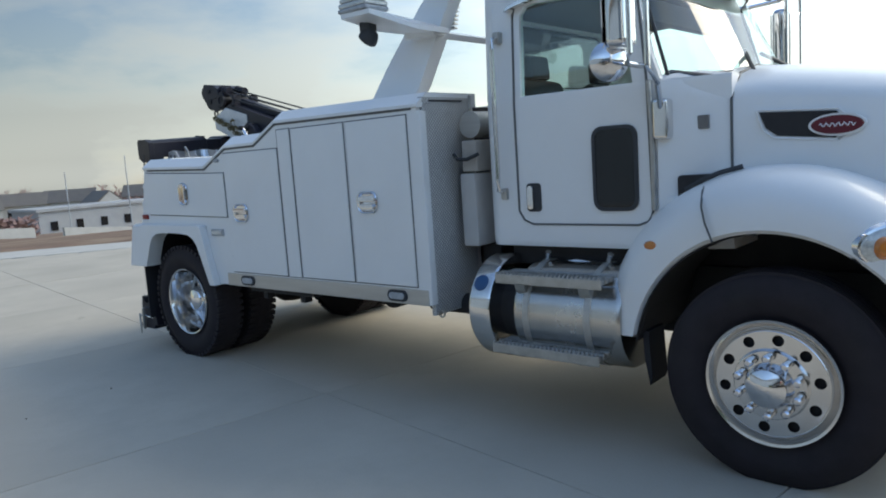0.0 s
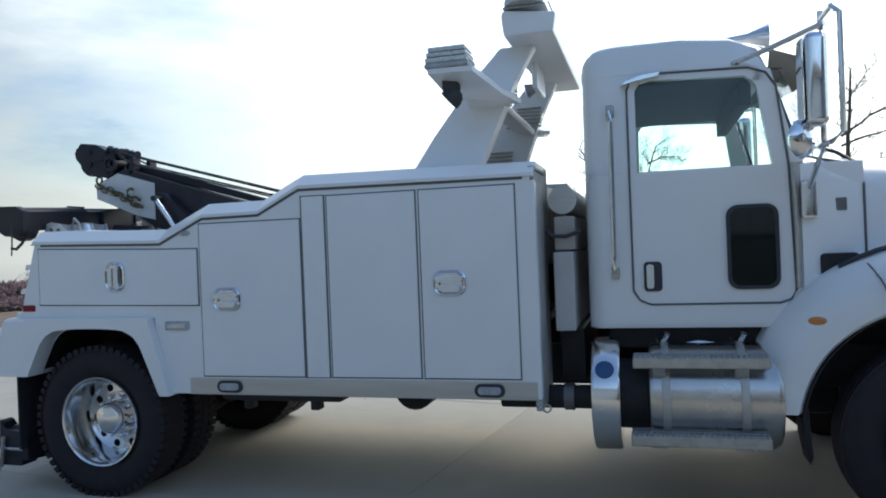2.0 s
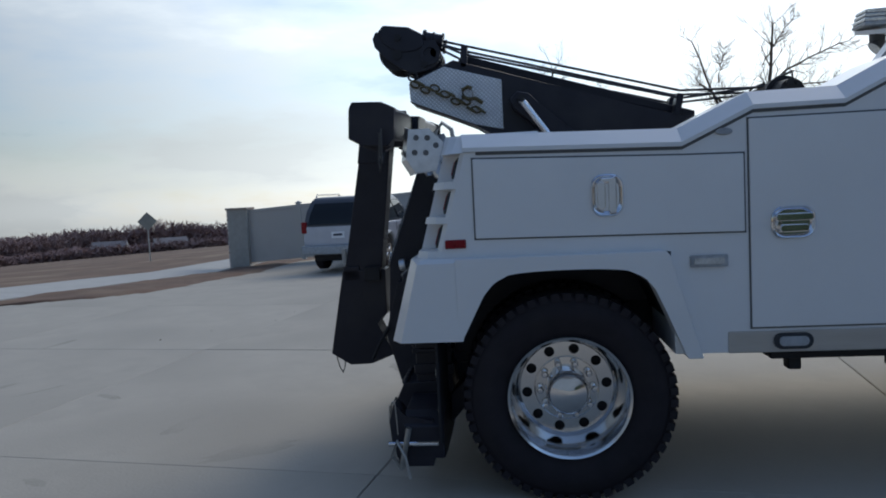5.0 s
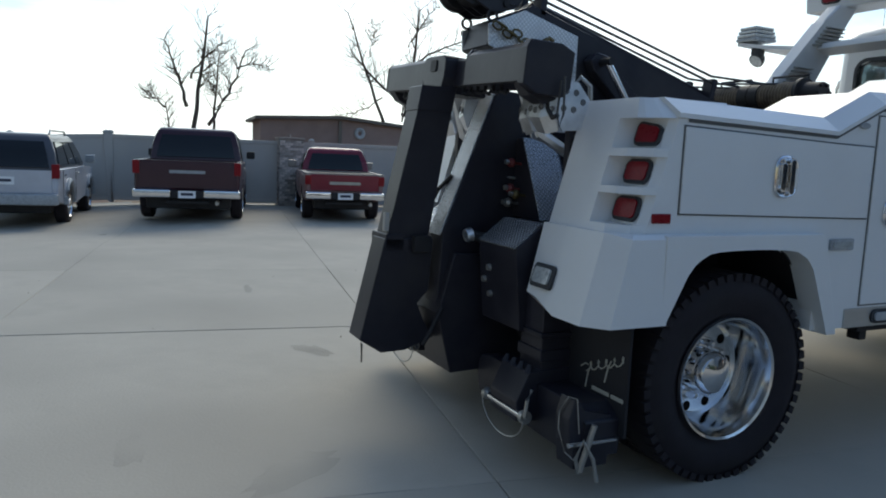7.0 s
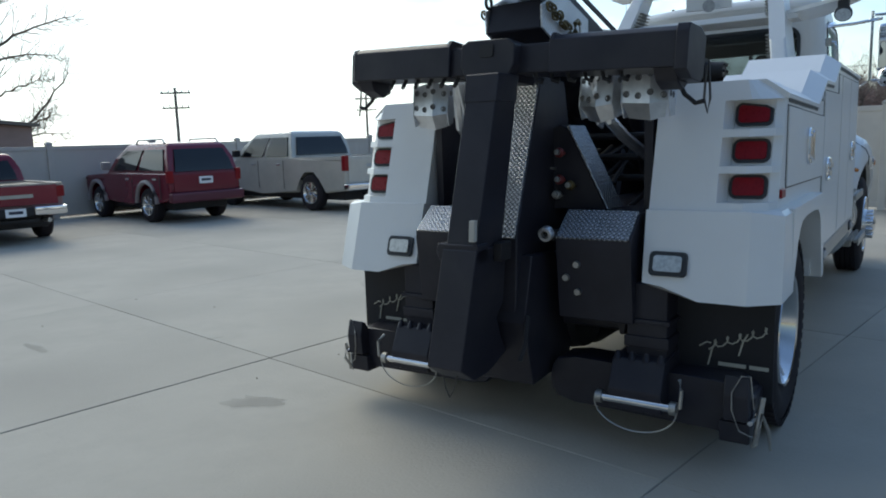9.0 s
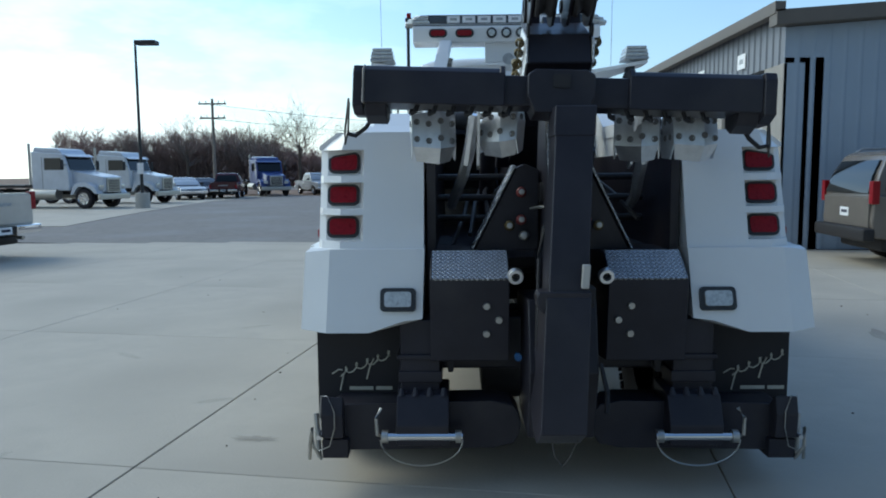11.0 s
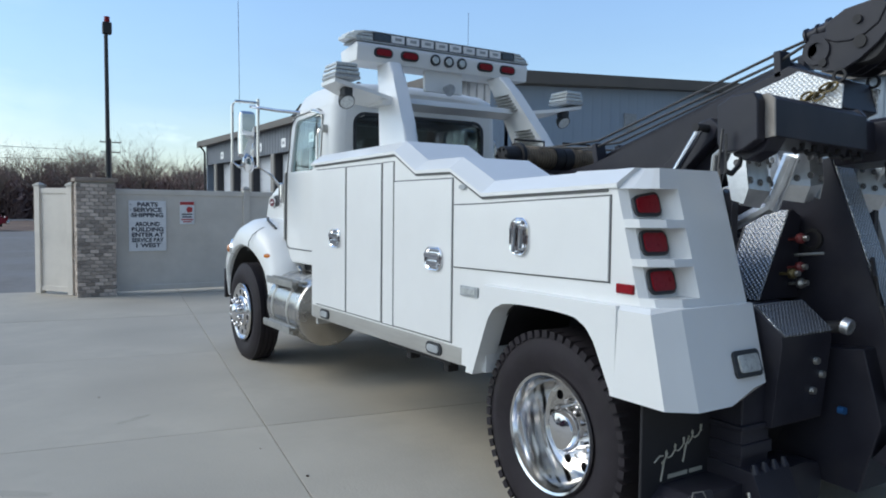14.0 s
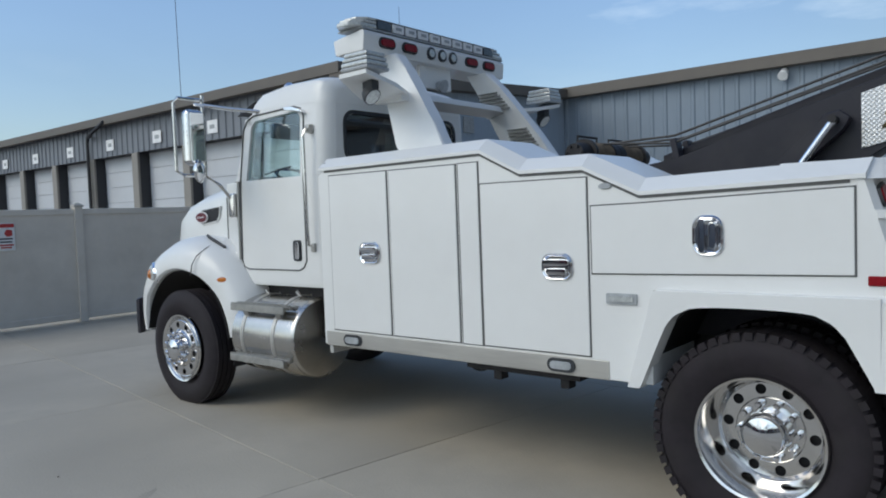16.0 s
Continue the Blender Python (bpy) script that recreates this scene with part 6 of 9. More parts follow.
    # fender: side skirt with a trapezoid arch, and a chamfered rear corner
    out = [(-0.52, 1.168), (0.455, 1.168), (0.475, 1.15), (0.615, 0.66), (0.545, 0.66), (0.425, 0.95), (0.37, 1.06), (0.23, 1.098), (-0.22, 1.098), (-0.35, 1.06), (-0.41, 0.95), (-0.50, 0.775), (-0.52, 0.775)]
    arch_line = out[4:12]
    for _ in range(2):      # round the arch's corners
        soft_line = [arch_line[0]]
        for (xa, za), (xb, zb) in zip(arch_line, arch_line[1:]):
            soft_line += [(xa * 0.75 + xb * 0.25, za * 0.75 + zb * 0.25), (xa * 0.25 + xb * 0.75, za * 0.25 + zb * 0.75)]
        arch_line = soft_line + [arch_line[-1]]
    out = out[:4] + arch_line + out[12:]
    fender = part("rear_fender", prism(B(), out, "y", s * 1.14, s * 1.272, 0.010, 2), WHITE, truck, "white moulded rear fender")
    bm = B()
    lo = [(-0.50, 0.665, 0.83), (-0.83, 0.665, 0.83), (-0.84, 0.76, 0.82), (-0.855, 0.93, 0.765), (-0.855, 1.14, 0.765), (-0.795, 1.274, 0.775), (-0.495, 1.274, 0.775), (-0.50, 0.9, 0.775)]
    hi = [(-0.50, 0.655, 1.168), (-0.745, 0.655, 1.168), (-0.745, 0.76, 1.168), (-0.745, 0.93, 1.168), (-0.745, 1.13, 1.168), (-0.70, 1.262, 1.168), (-0.44, 1.262, 1.168), (-0.50, 0.9, 1.168)]
    loft(bm, [[(x, s * y, z) for x, y, z in lo], [(x, s * y, z - 0.018 if y > 1.2 else z) for x, y, z in hi], [(x + (0.018 if x < -0.6 else 0), s * (y - (0.02 if y > 1.1 else 0)), z + 0.001) for x, y, z in hi]])
    crisp(part("corner_skirt", bm, WHITE, fender, "white chamfered rear corner skirt"), 0.12)
    bu = part("reversing_lamp", turned(prism(B(), rounded(-0.088, 0.088, -0.058, 0.058, 0.02), "x", -0.02, 0.02, 0.006), Matrix.Translation((-0.806, s * 0.785, 0.92)) @ Matrix.Rotation(0.32, 4, "Y")), SEAM, truck, "black-framed reversing lamp")
    part("reversing_lens", turned(prism(B(), rounded(-0.066, 0.066, -0.038, 0.038, 0.014), "x", -0.03, -0.012, 0.005), Matrix.Translation((-0.806, s * 0.785, 0.92)) @ Matrix.Rotation(0.32, 4, "Y")), CLEAR_LENS, bu, "clear ribbed lens")
    # wheel well and inner faces
    bm = B()
    prism(bm, [(-0.50, 0.80), (-0.40, 1.00), (-0.30, 1.09), (0.30, 1.09), (0.42, 0.98), (0.55, 0.70), (0.60, 0.70), (0.48, 1.13), (-0.52, 1.13)], "y", s * 0.55, s * 1.15)
    box(bm, -0.5, 0.55, s * 0.52, s * 0.56, 0.5, 1.12)
    part("wheel_liner", bm, CHASSIS, fender, "black wheel-well liner")
    part("inner_panel", box(B(), -0.62, 2.9, s * 0.6, s * 0.645, 0.85, 1.66, 0.004), BLACK, tower, "black inner panel of the tool body")
    # mud flap with scrawled pale lettering as plain strokes
    flap = part("mud_flap", box(B(), -0.64, -0.625, s * 0.70, s * 1.225, 0.26, 0.80, 0.003, 1), FLAP, truck, "black rubber mud flap with pale script strokes")
    y_in, sgn = (1.125, -1) if s > 0 else (-0.915, -1)
    rise = 0.37
    def stroke(u, lift):
        return (-0.6435, y_in + sgn * u, 0.482 + rise * u + lift)
    # one looping pale line that climbs across the flap, with two tails and a pointed start
    loops = [stroke(0.02 + 0.0085 * k + 0.016 * math.sin(k * 0.95), 0.022 - 0.022 * math.cos(k * 0.95)) for k in range(33)]
    part("script_stroke", tube(B(), loops, 0.0036, 5), SCRIPT, flap, "pale looping script line")
    for u, drop in ((0.035, 0.075), (0.175, 0.065)):
        part("script_stroke", tube(B(), [stroke(u + 0.02, 0.03), stroke(u, 0.0), stroke(u - 0.018, -drop)], 0.0042, 5), SCRIPT, flap, "pale slanting tail")
    part("script_stroke", tube(B(), [stroke(-0.025, 0.03), stroke(0.01, 0.04), stroke(0.03, 0.03)], 0.0036, 5), SCRIPT, flap)
    for u, w, z, h, mat in ((0.065, 0.125, 0.416, 0.018, SCRIPT), (0.205, 0.085, 0.416, 0.018, SCRIPT), (0.085, 0.07, 0.388, 0.009, LAMP_GREY)):
        part("text_bar", box(B(), -0.643, -0.640, y_in + sgn * u, y_in + sgn * (u + w), z, z + h), mat, flap, "small pale bar of lettering")


def latch(parent, x, z, s, upright):
    """Chrome paddle latch: dished oval plate with a folding T handle."""
    rot = Matrix.Rotation(radians(90 if upright else 0), 4, "Y")
    m = Matrix.Translation((x, s * (HW + 0.010), z)) @ Matrix.Diagonal((1, s, 1, 1)) @ rot
    w, h = 0.098, 0.074
    bm = B()
    rings = []
    for f, d in ((1.0, 0.001), (1.0, 0.009), (0.93, 0.016), (0.84, 0.013), (0.74, 0.004), (0.02, 0.003)):
        rings.append([(p[0] * f, d, p[1] * f) for p in rounded(-w, w, -h, h, 0.055, 6)])
    loft(bm, rings)
    prism(bm, rounded(-0.082, 0.082, 0.006, 0.040, 0.014, 3), "y", 0.003, 0.028, 0.007)
    prism(bm, rounded(-0.064, 0.064, -0.046, -0.010, 0.014, 3), "y", 0.003, 0.024, 0.007)
    box(bm, -0.082, -0.055, 0.003, 0.022, -0.03, 0.03, 0.006)
    part("latch", turned(bm, m), CHROME, parent, "polished chrome paddle latch")


wrecker_body(1)
wrecker_body(-1)


def front_bulkhead():
    for s in (-1, 1):
        bh = part("bulkhead", box(B(), 2.955, 2.992, s * 0.70, s * (HW - 0.035), 0.60, 1.985, 0.006), TREAD_DULL, truck, "diamond tread-plate front of the tool body")
        part("corner_post", box(B(), 2.90, 2.998, s * (HW - 0.06), s * (HW + 0.002), 0.672, 1.90, 0.01), WHITE, truck)
        part("top_slot", box(B(), 2.985, 2.995, s * 0.78, s * (HW - 0.10), 1.955, 1.967), SEAM, bh, "dark slot under the cap")
        part("edge_roll", cyl(B(), (2.985, s * 0.695, 1.45), (2.985, s * 0.695, 2.0), 0.014, seg=10), STEEL, bh, "rolled steel edge")
    part("deck", box(B(), -0.35, 2.95, -0.64, 0.64, 1.02, 1.08, 0.01), BLACK, truck, "black steel deck between the tool bodies")
    bm = B()
    box(bm, 2.45, 2.95, -0.66, 0.66, 1.40, 1.93, 0.01)
    part("winch_housing", bm, BLACK, truck, "black boxed base under the light pylon")


front_bulkhead()


def chassis():
    bm = B()
    for s in (-1, 1):
        box(bm, -0.75, 5.9, s * 0.38, s * 0.46, 0.62, 0.88, 0.01)
    for x in (0.7, 1.8, 3.0, 4.2):
        box(bm, x, x + 0.1, -0.4, 0.4, 0.66, 0.84, 0.01)
    frame_rail = part("frame_rail", bm, CHASSIS, truck, "black chassis frame rails")
    bm = B()
    part("front_axle", cyl(B(), (4.98, -0.95, AXLE), (4.98, 0.95, AXLE), 0.075), CHASSIS, frame_rail, "black front axle")
    cyl(bm, (0.0, -0.95, AXLE), (0.0, 0.95, AXLE), 0.075)
    lathe(bm, [(0.0, -0.28), (0.14, -0.26), (0.24, -0.12), (0.26, 0.0), (0.24, 0.12), (0.14, 0.26), (0.0, 0.28)], (0, 0, 0.5), (0, 1, 0), 20)
    lathe(bm, [(0.0, -0.30), (0.16, -0.22), (0.2, 0.0), (0.14, 0.2), (0.0, 0.24)], (0.1, 0, 0.5), (1, 0, 0), 20)
    part("rear_axle", bm, CHASSIS, frame_rail, "black rear axle and differential")
    part("drive_shaft", cyl(B(), (0.2, 0, 0.55), (4.2, 0, 0.75), 0.06), CHASSIS, frame_rail)
    bm = B()
    cyl(bm, (2.05, -0.62, 0.60), (2.05, 0.62, 0.60), 0.14)
    cyl(bm, (2.55, 0.5, 0.64), (3.25, 0.5, 0.64), 0.13)
    part("air_tank", bm, CHASSIS, frame_rail, "round black air tanks")
    for s in (-1, 1):
        hanger = part("toolbox_hanger", box(B(), 0.95, 1.75, s * 1.0, s * 1.15, 0.62, 0.665, 0.01), CHASSIS, frame_rail)
        for x in (1.05, 1.52):
            part("hanger_foot", box(B(), x, x + 0.06, s * 1.02, s * 1.1, 0.555, 0.64, 0.008), CHASSIS, frame_rail)
    part("gearbox", box(B(), 3.6, 4.7, -0.36, 0.36, 0.42, 1.05, 0.08), CHASSIS, frame_rail, "dark engine and gearbox underside")
    part("exhaust_pipe", tube(B(), [(2.7, -0.85, 0.62), (3.3, -0.85, 0.62)], 0.070, 14), CHASSIS, frame_rail, "dark exhaust pipe")
    part("exhaust_clamp", tube(B(), [(3.08, -0.85, 0.62), (3.14, -0.85, 0.62)], 0.080, 14), DULL_STEEL, frame_rail)
    part("tie_ring", lathe(B(), [(0.016, -0.005), (0.026, -0.005), (0.026, 0.005), (0.016, 0.005), (0.016, -0.005)], (3.01, -1.14, 0.61), (0, 1, 0), 14), GALV, frame_rail, "small bright ring under the tool body")
    part("engine_block", box(B(), 4.3, 5.8, -0.42, 0.42, 0.7, 1.45, 0.1), CHASSIS, frame_rail, "dark engine mass under the hood")


chassis()


# wheels
def tyre(bm, cy, s, ribbed=False, R=0.512, w=0.27, rim=0.302):
    h = w / 2
    crown = [(R, -h * 0.4), (R, h * 0.4)]
    if ribbed:
        crown = []
        for y in (-0.075, -0.025, 0.025, 0.075):
            crown += [(R - 0.006, y - 0.021), (R + 0.007, y - 0.019), (R + 0.007, y + 0.019), (R - 0.006, y + 0.021)]
    lathe(bm, [(rim - 0.012, -h + 0.045), (rim + 0.03, -h + 0.02), (rim + 0.09, -h), (R - 0.075, -h + 0.004), (R - 0.022, -h + 0.022), (R - 0.006, -h + 0.04)] + crown + [(R - 0.006, h - 0.04), (R - 0.022, h - 0.022), (R - 0.075, h - 0.004), (rim + 0.09, h), (rim + 0.03, h - 0.02), (rim - 0.012, h - 0.045)], (0, cy, 0), (0, 1, 0), 72)
    return bm


def lugs(bm, cy, R=0.512, w=0.27):
    h = w / 2
    for k in range(54):
        a = 2 * math.pi * k / 54
        for q, off in ((-1, 0), (1, 0.5)):
            c = 2 * math.pi * (k + off) / 54
            m = Matrix.Translation((0, cy, 0)) @ Matrix.Rotation(c, 4, "Y")
            pts = [m @ Vector((u, y, r)) for r in (R - 0.03, R + 0.007) for u, y in ((-0.019, q * 0.045), (0.019, q * 0.045), (0.019 + 0.006, q * (h + 0.001)), (-0.019 + 0.006, q * (h + 0.001)))]
            v = [bm.verts.new(p) for p in pts]
            bm.faces.new(v[4:])
            for i in range(4):
                bm.faces.new((v[i], v[(i + 1) % 4], v[4 + (i + 1) % 4], v[4 + i]))
        m = Matrix.Translation((0, cy, 0)) @ Matrix.Rotation(a, 4, "Y")
        pts = [m @ Vector((u, y, r)) for r in (R - 0.02, R + 0.006) for u, y in ((-0.02, -0.036), (0.02, -0.036), (0.02, 0.036), (-0.02, 0.036))]
        v = [bm.verts.new(p) for p in pts]
        bm.faces.new(v[4:])
        for i in range(4):
            bm.faces.new((v[i], v[(i + 1) % 4], v[4 + (i + 1) % 4], v[4 + i]))
    return bm


def disc_with_holes(bm, y, s, r_in, r_out, r_ring, r_hole, n=10, t=0.012, dish=0.0, spin=0.0):
    """Flat wheel disc pierced by hand holes."""
    seg = 8
    for k in range(n):
        a0 = spin + 2 * math.pi * k / n
        half = math.pi / n
        hole, edge = [], []
        turns = [2 * math.pi * i / (4 * seg) for i in range(4 * seg)]
        for rr in (r_in, r_out):
            for sg in (-1, 1):
                turns.append(math.atan2(sg * rr * math.sin(half), rr * math.cos(half) - r_ring) % (2 * math.pi))
        for t_ in sorted(turns):
            hx, hz = r_ring + r_hole * math.cos(t_), r_hole * math.sin(t_)
            hole.append((hx, hz))
            # matching point on the sector's rim
            dx, dz = math.cos(t_), math.sin(t_)
            best = 10.0
            for rr, sign in ((r_out, 1), (r_in, -1)):
                b_, c_ = r_ring * dx, r_ring * r_ring - rr * rr
                disc = b_ * b_ - c_
                if disc > 0:
                    for q in (-b_ + math.sqrt(disc), -b_ - math.sqrt(disc)):
                        if q > 0:
                            best = min(best, q)
            for sg in (-1, 1):
                nx, nz = -math.sin(half) , sg * math.cos(half)
                den = nx * dx + nz * dz
                if abs(den) > 1e-6:
                    q = -(nx * r_ring) / den
                    if q > 0:
                        best = min(best, q)
            edge.append((r_ring + best * dx, best * dz))
        def place(p, yy):
            r, ang = math.hypot(p[0], p[1]), math.atan2(p[1], p[0]) + a0
            return (r * math.cos(ang), yy, r * math.sin(ang))
        ins = [[bm.verts.new(place(p, y + s * d)) for p in ring] for ring, d in ((edge, 0), (hole, 0), (hole, -0.035))]
        m = len(hole)
        for i in range(m):
            j = (i + 1) % m
            bm.faces.new((ins[0][i], ins[0][j], ins[1][j], ins[1][i]))
            bm.faces.new((ins[1][i], ins[1][j], ins[2][j], ins[2][i]))
    return bm


def front_wheel(x, s):
    cy, fy = s * (1.07 if s > 0 else 1.03), s * 1.035
    wh = part("wheel", tyre(B(), 0, s, True), RUBBER, truck, "black front tyre on a polished alloy wheel")
    wh.location = (x, cy, AXLE)
    bm = B()
    lathe(bm, [(0.298, s * 0.115), (0.306, s * 0.132), (0.302, s * 0.142), (0.290, s * 0.138), (0.268, s * 0.105), (0.262, s * 0.11)], (0, 0, 0), (0, 1, 0), 72)
    lathe(bm, [(0.262, s * 0.02), (0.30, -s * 0.115)], (0, 0, 0), (0, 1, 0), 48)
    lathe(bm, [(0.268, s * 0.105), (0.258, s * 0.132), (0.250, s * 0.139)], (0, 0, 0), (0, 1, 0), 72)
    disc_with_holes(bm, s * 0.139, s, 0.170, 0.250, 0.212, 0.026, spin=0.16)
    lathe(bm, [(0.170, s * 0.139), (0.165, s * 0.146), (0.160, s * 0.158), (0.105, s * 0.160)], (0, 0, 0), (0, 1, 0), 48)
    part("rim", bm, ALLOY, wh, "polished alloy rim with ten round hand holes")
    part("rim_back", cyl(B(), (0, -s * 0.02, 0), (0, s * 0.09, 0), 0.255, seg=32), CHASSIS, wh)
    part("hub_cap", lathe(B(), [(0.108, s * 0.158), (0.104, s * 0.19), (0.088, s * 0.222), (0.05, s * 0.24), (0.0, s * 0.244)], (0, 0, 0), (0, 1, 0), 40), CHROME, wh, "domed chrome hub cap")
    for k in range(10):
        a = 0.32 + 2 * math.pi * k / 10
        c = (0.136 * math.cos(a), 0.136 * math.sin(a))
        bm = cyl(B(), (c[0], s * 0.155, c[1]), (c[0], s * 0.195, c[1]), 0.019, 0.017, 12)
        lathe(bm, [(0.021, s * 0.195), (0.020, s * 0.212), (0.012, s * 0.222), (0.0, s * 0.224)], (c[0], 0, c[1]), (0, 1, 0), 12)
        part("lug_nut", bm, CHROME, wh)


def rear_wheel(s):
    cy = s * 1.065
    wh = part("wheel", tyre(B(), 0, s), RUBBER, truck, "black outer rear tyre with deep lug tread")
    wh.location = (0, cy, AXLE)
    tagged(part("tread_lug", turned(lugs(B(), 0), Matrix.Diagonal((0.988, 0.93, 0.988, 1))), RUBBER, wh), kind="stuff")
    inner = part("wheel", tyre(B(), 0, s), RUBBER, truck, "black inner rear tyre with deep lug tread")
    inner.location = (0, cy - s * 0.335, AXLE)
    tagged(part("tread_lug", lugs(B(), 0), RUBBER, inner), kind="stuff")
    bm = B()
    lathe(bm, [(0.296, s * 0.092), (0.306, s * 0.112), (0.300, s * 0.126), (0.288, s * 0.120), (0.268, s * 0.06), (0.262, -s * 0.01), (0.250, -s * 0.075), (0.235, -s * 0.090)], (0, 0, 0), (0, 1, 0), 72)
    disc_with_holes(bm, -s * 0.090, s, 0.165, 0.236, 0.203, 0.026, spin=0.1)
    lathe(bm, [(0.165, -s * 0.090), (0.158, -s * 0.082), (0.105, -s * 0.080)], (0, 0, 0), (0, 1, 0), 48)
    part("rim", bm, ALLOY, wh, "deep-dish polished alloy rim")
    part("rim_back", cyl(B(), (0, -s * 0.22, 0), (0, -s * 0.14, 0), 0.25, seg=32), CHASSIS, wh)
    part("hub_cap", lathe(B(), [(0.112, -s * 0.085), (0.110, s * 0.0), (0.106, s * 0.03), (0.09, s * 0.05), (0.05, s * 0.062), (0.0, s * 0.066)], (0, 0, 0), (0, 1, 0), 40), CHROME, wh, "chrome rear hub cap")
    for k in range(10):
        a = 2 * math.pi * k / 10
        c = (0.136 * math.cos(a), 0.136 * math.sin(a))
        bm = cyl(B(), (c[0], -s * 0.085, c[1]), (c[0], -s * 0.04, c[1]), 0.018, 0.016, 10)
        lathe(bm, [(0.018, -s * 0.04), (0.012, -s * 0.028), (0.0, -s * 0.026)], (c[0], 0, c[1]), (0, 1, 0), 10)
        part("lug_nut", bm, CHROME, wh)


for s in (-1, 1):
    front_wheel(5.02 if s < 0 else 4.96, s)
    rear_wheel(s)


# ---- cab ----
CY = 0.925                # half width at the door


def cab_shell():
    # lower shell below the belt
    bm = B()
    low = [(3.245, 0.80), (3.254, 0.845), (3.278, 0.885), (3.315, 0.914), (3.36, CY), (4.36, CY), (4.52, 0.87), (4.74, 0.80)]
    rings = []
    for z, f in ((1.035, 0.985), (1.07, 1.0), (1.9, 0.995), (1.93, 0.99)):
        left = [(x, y * f, z) for x, y in low]
        rings.append(left + [(x, -y, z_) for x, y, z_ in left[::-1]])
    loft(bm, rings)
    cab = part("cab", bm, WHITE, truck, "white painted steel cab")
    # rear wall with a wide window opening
    hole = rounded(-0.70, 0.70, 2.03, 2.43, 0.10, 5)
    bm = B()
    cut = [(-0.80, 1.93), (0.80, 1.93), (0.785, 2.50), (0.76, 2.58), (0.66, 2.625), (0.3, 2.648), (-0.3, 2.648), (-0.66, 2.625), (-0.76, 2.58), (-0.785, 2.50)]
    # frame built as a fan between matched outlines
    def match(k):
        a = 2 * math.pi * k / 48 + 0.001
        d = Vector((math.cos(a), math.sin(a)))
        c = Vector((0, 2.2))
        def ray(poly):
            best = None
            for i in range(len(poly)):
                p, q = Vector(poly[i]) - c, Vector(poly[(i + 1) % len(poly)]) - c
                e = q - p
                den = d.x * e.y - d.y * e.x
                if abs(den) < 1e-9:
                    continue
                t = (p.x * e.y - p.y * e.x) / den
                u = (p.x * d.y - p.y * d.x) / den
                if t > 0 and -1e-6 <= u <= 1 + 1e-6 and (best is None or t > best):
                    best = t
            return tuple(c + d * best)
        return ray(cut), ray(hole)
    pairs = [match(k) for k in range(48)]
    ring_outline(bm, [p[0] for p in pairs], [p[1] for p in pairs], "x", 3.247, 3.29)
    part("rear_wall", bm, WHITE, cab)
    part("rear_window", prism(B(), rounded(-0.695, 0.695, 2.035, 2.425, 0.095), "x", 3.268, 3.274), SMOKED_GLASS, cab, "wide smoked rear cab window").visible_shadow = False
    part("window_rubber", ring_outline(B(), rounded(-0.715, 0.715, 2.015, 2.445, 0.115), rounded(-0.685, 0.685, 2.045, 2.415, 0.085), "x", 3.240, 3.255), SEAM, cab)
    # roof: crowned, in sections
    bm = B()
    rings = []
    for x, zs, zr, ys in ((3.243, 2.49, 2.585, 0.775), (3.252, 2.49, 2.625, 0.812), (3.276, 2.49, 2.662, 0.850), (3.312, 2.495, 2.690, 0.876), (3.36, 2.50, 2.705, 0.888), (3.45, 2.50, 2.715, 0.8895), (3.8, 2.50, 2.715, 0.8895), (4.08, 2.48, 2.685, 0.882), (4.22, 2.46, 2.62, 0.86), (4.275, 2.44, 2.50, 0.82)):
        half = [(x, ys, zs), (x, ys * 0.99, zs + (zr - zs) * 0.50), (x, ys * 0.95, zs + (zr - zs) * 0.82), (x, ys * 0.83, zs + (zr - zs) * 1.0), (x, ys * 0.45, zr + 0.024), (x, 0, zr + 0.03)]
        ring = half + [(a, -b, c) for a, b, c in half[-2::-1]]
        rings.append(ring)
    loft(bm, rings)
    part("roof", bm, WHITE, cab, "white crowned cab roof")
    part("headliner", box(B(), 3.33, 4.2, -0.82, 0.82, 2.44, 2.48, 0.01), INTERIOR, cab)
    # side frames round the door windows, pillars
    for s in (-1, 1):
        y = lambda z: s * (CY - 0.006 - (z - 1.92) * 0.055)
        def slab(pts, t=0.045):
            bm_ = B()
            a = [bm_.verts.new((x, y(z), z)) for x, z in pts]
            b = [bm_.verts.new((x, y(z) - s * t, z)) for x, z in pts]
            bm_.faces.new(a)
            bm_.faces.new(b[::-1])
            for i in range(len(pts)):
                j = (i + 1) % len(pts)
                bm_.faces.new((a[i], b[i], b[j], a[j]))
            return bm_
        arc = [(3.247, 0.80), (3.256, 0.845), (3.280, 0.885), (3.317, 0.914), (3.36, CY - 0.004)]
        crn = []
        for z in (1.925, 2.2, 2.505):
            f = 1 - max(0.0, z - 1.92) * 0.060
            crn.append([(px, s * py * f, z) for px, py in arc] + [(px + 0.03, s * (py - 0.05) * f, z) for px, py in arc[::-1]])
        part("rear_pillar", loft(B(), crn), WHITE, cab, "white rounded rear cab corner")
        part("rear_pillar", slab([(3.355, 1.93), (3.55, 1.93), (3.55, 2.40), (3.58, 2.445), (3.64, 2.455), (3.64, 2.53), (3.355, 2.51)]), WHITE, cab)
        part("door_header", slab([(3.64, 2.455), (4.14, 2.43), (4.18, 2.40), (4.24, 2.40), (4.22, 2.475), (4.08, 2.52), (3.64, 2.53)]), WHITE, cab)
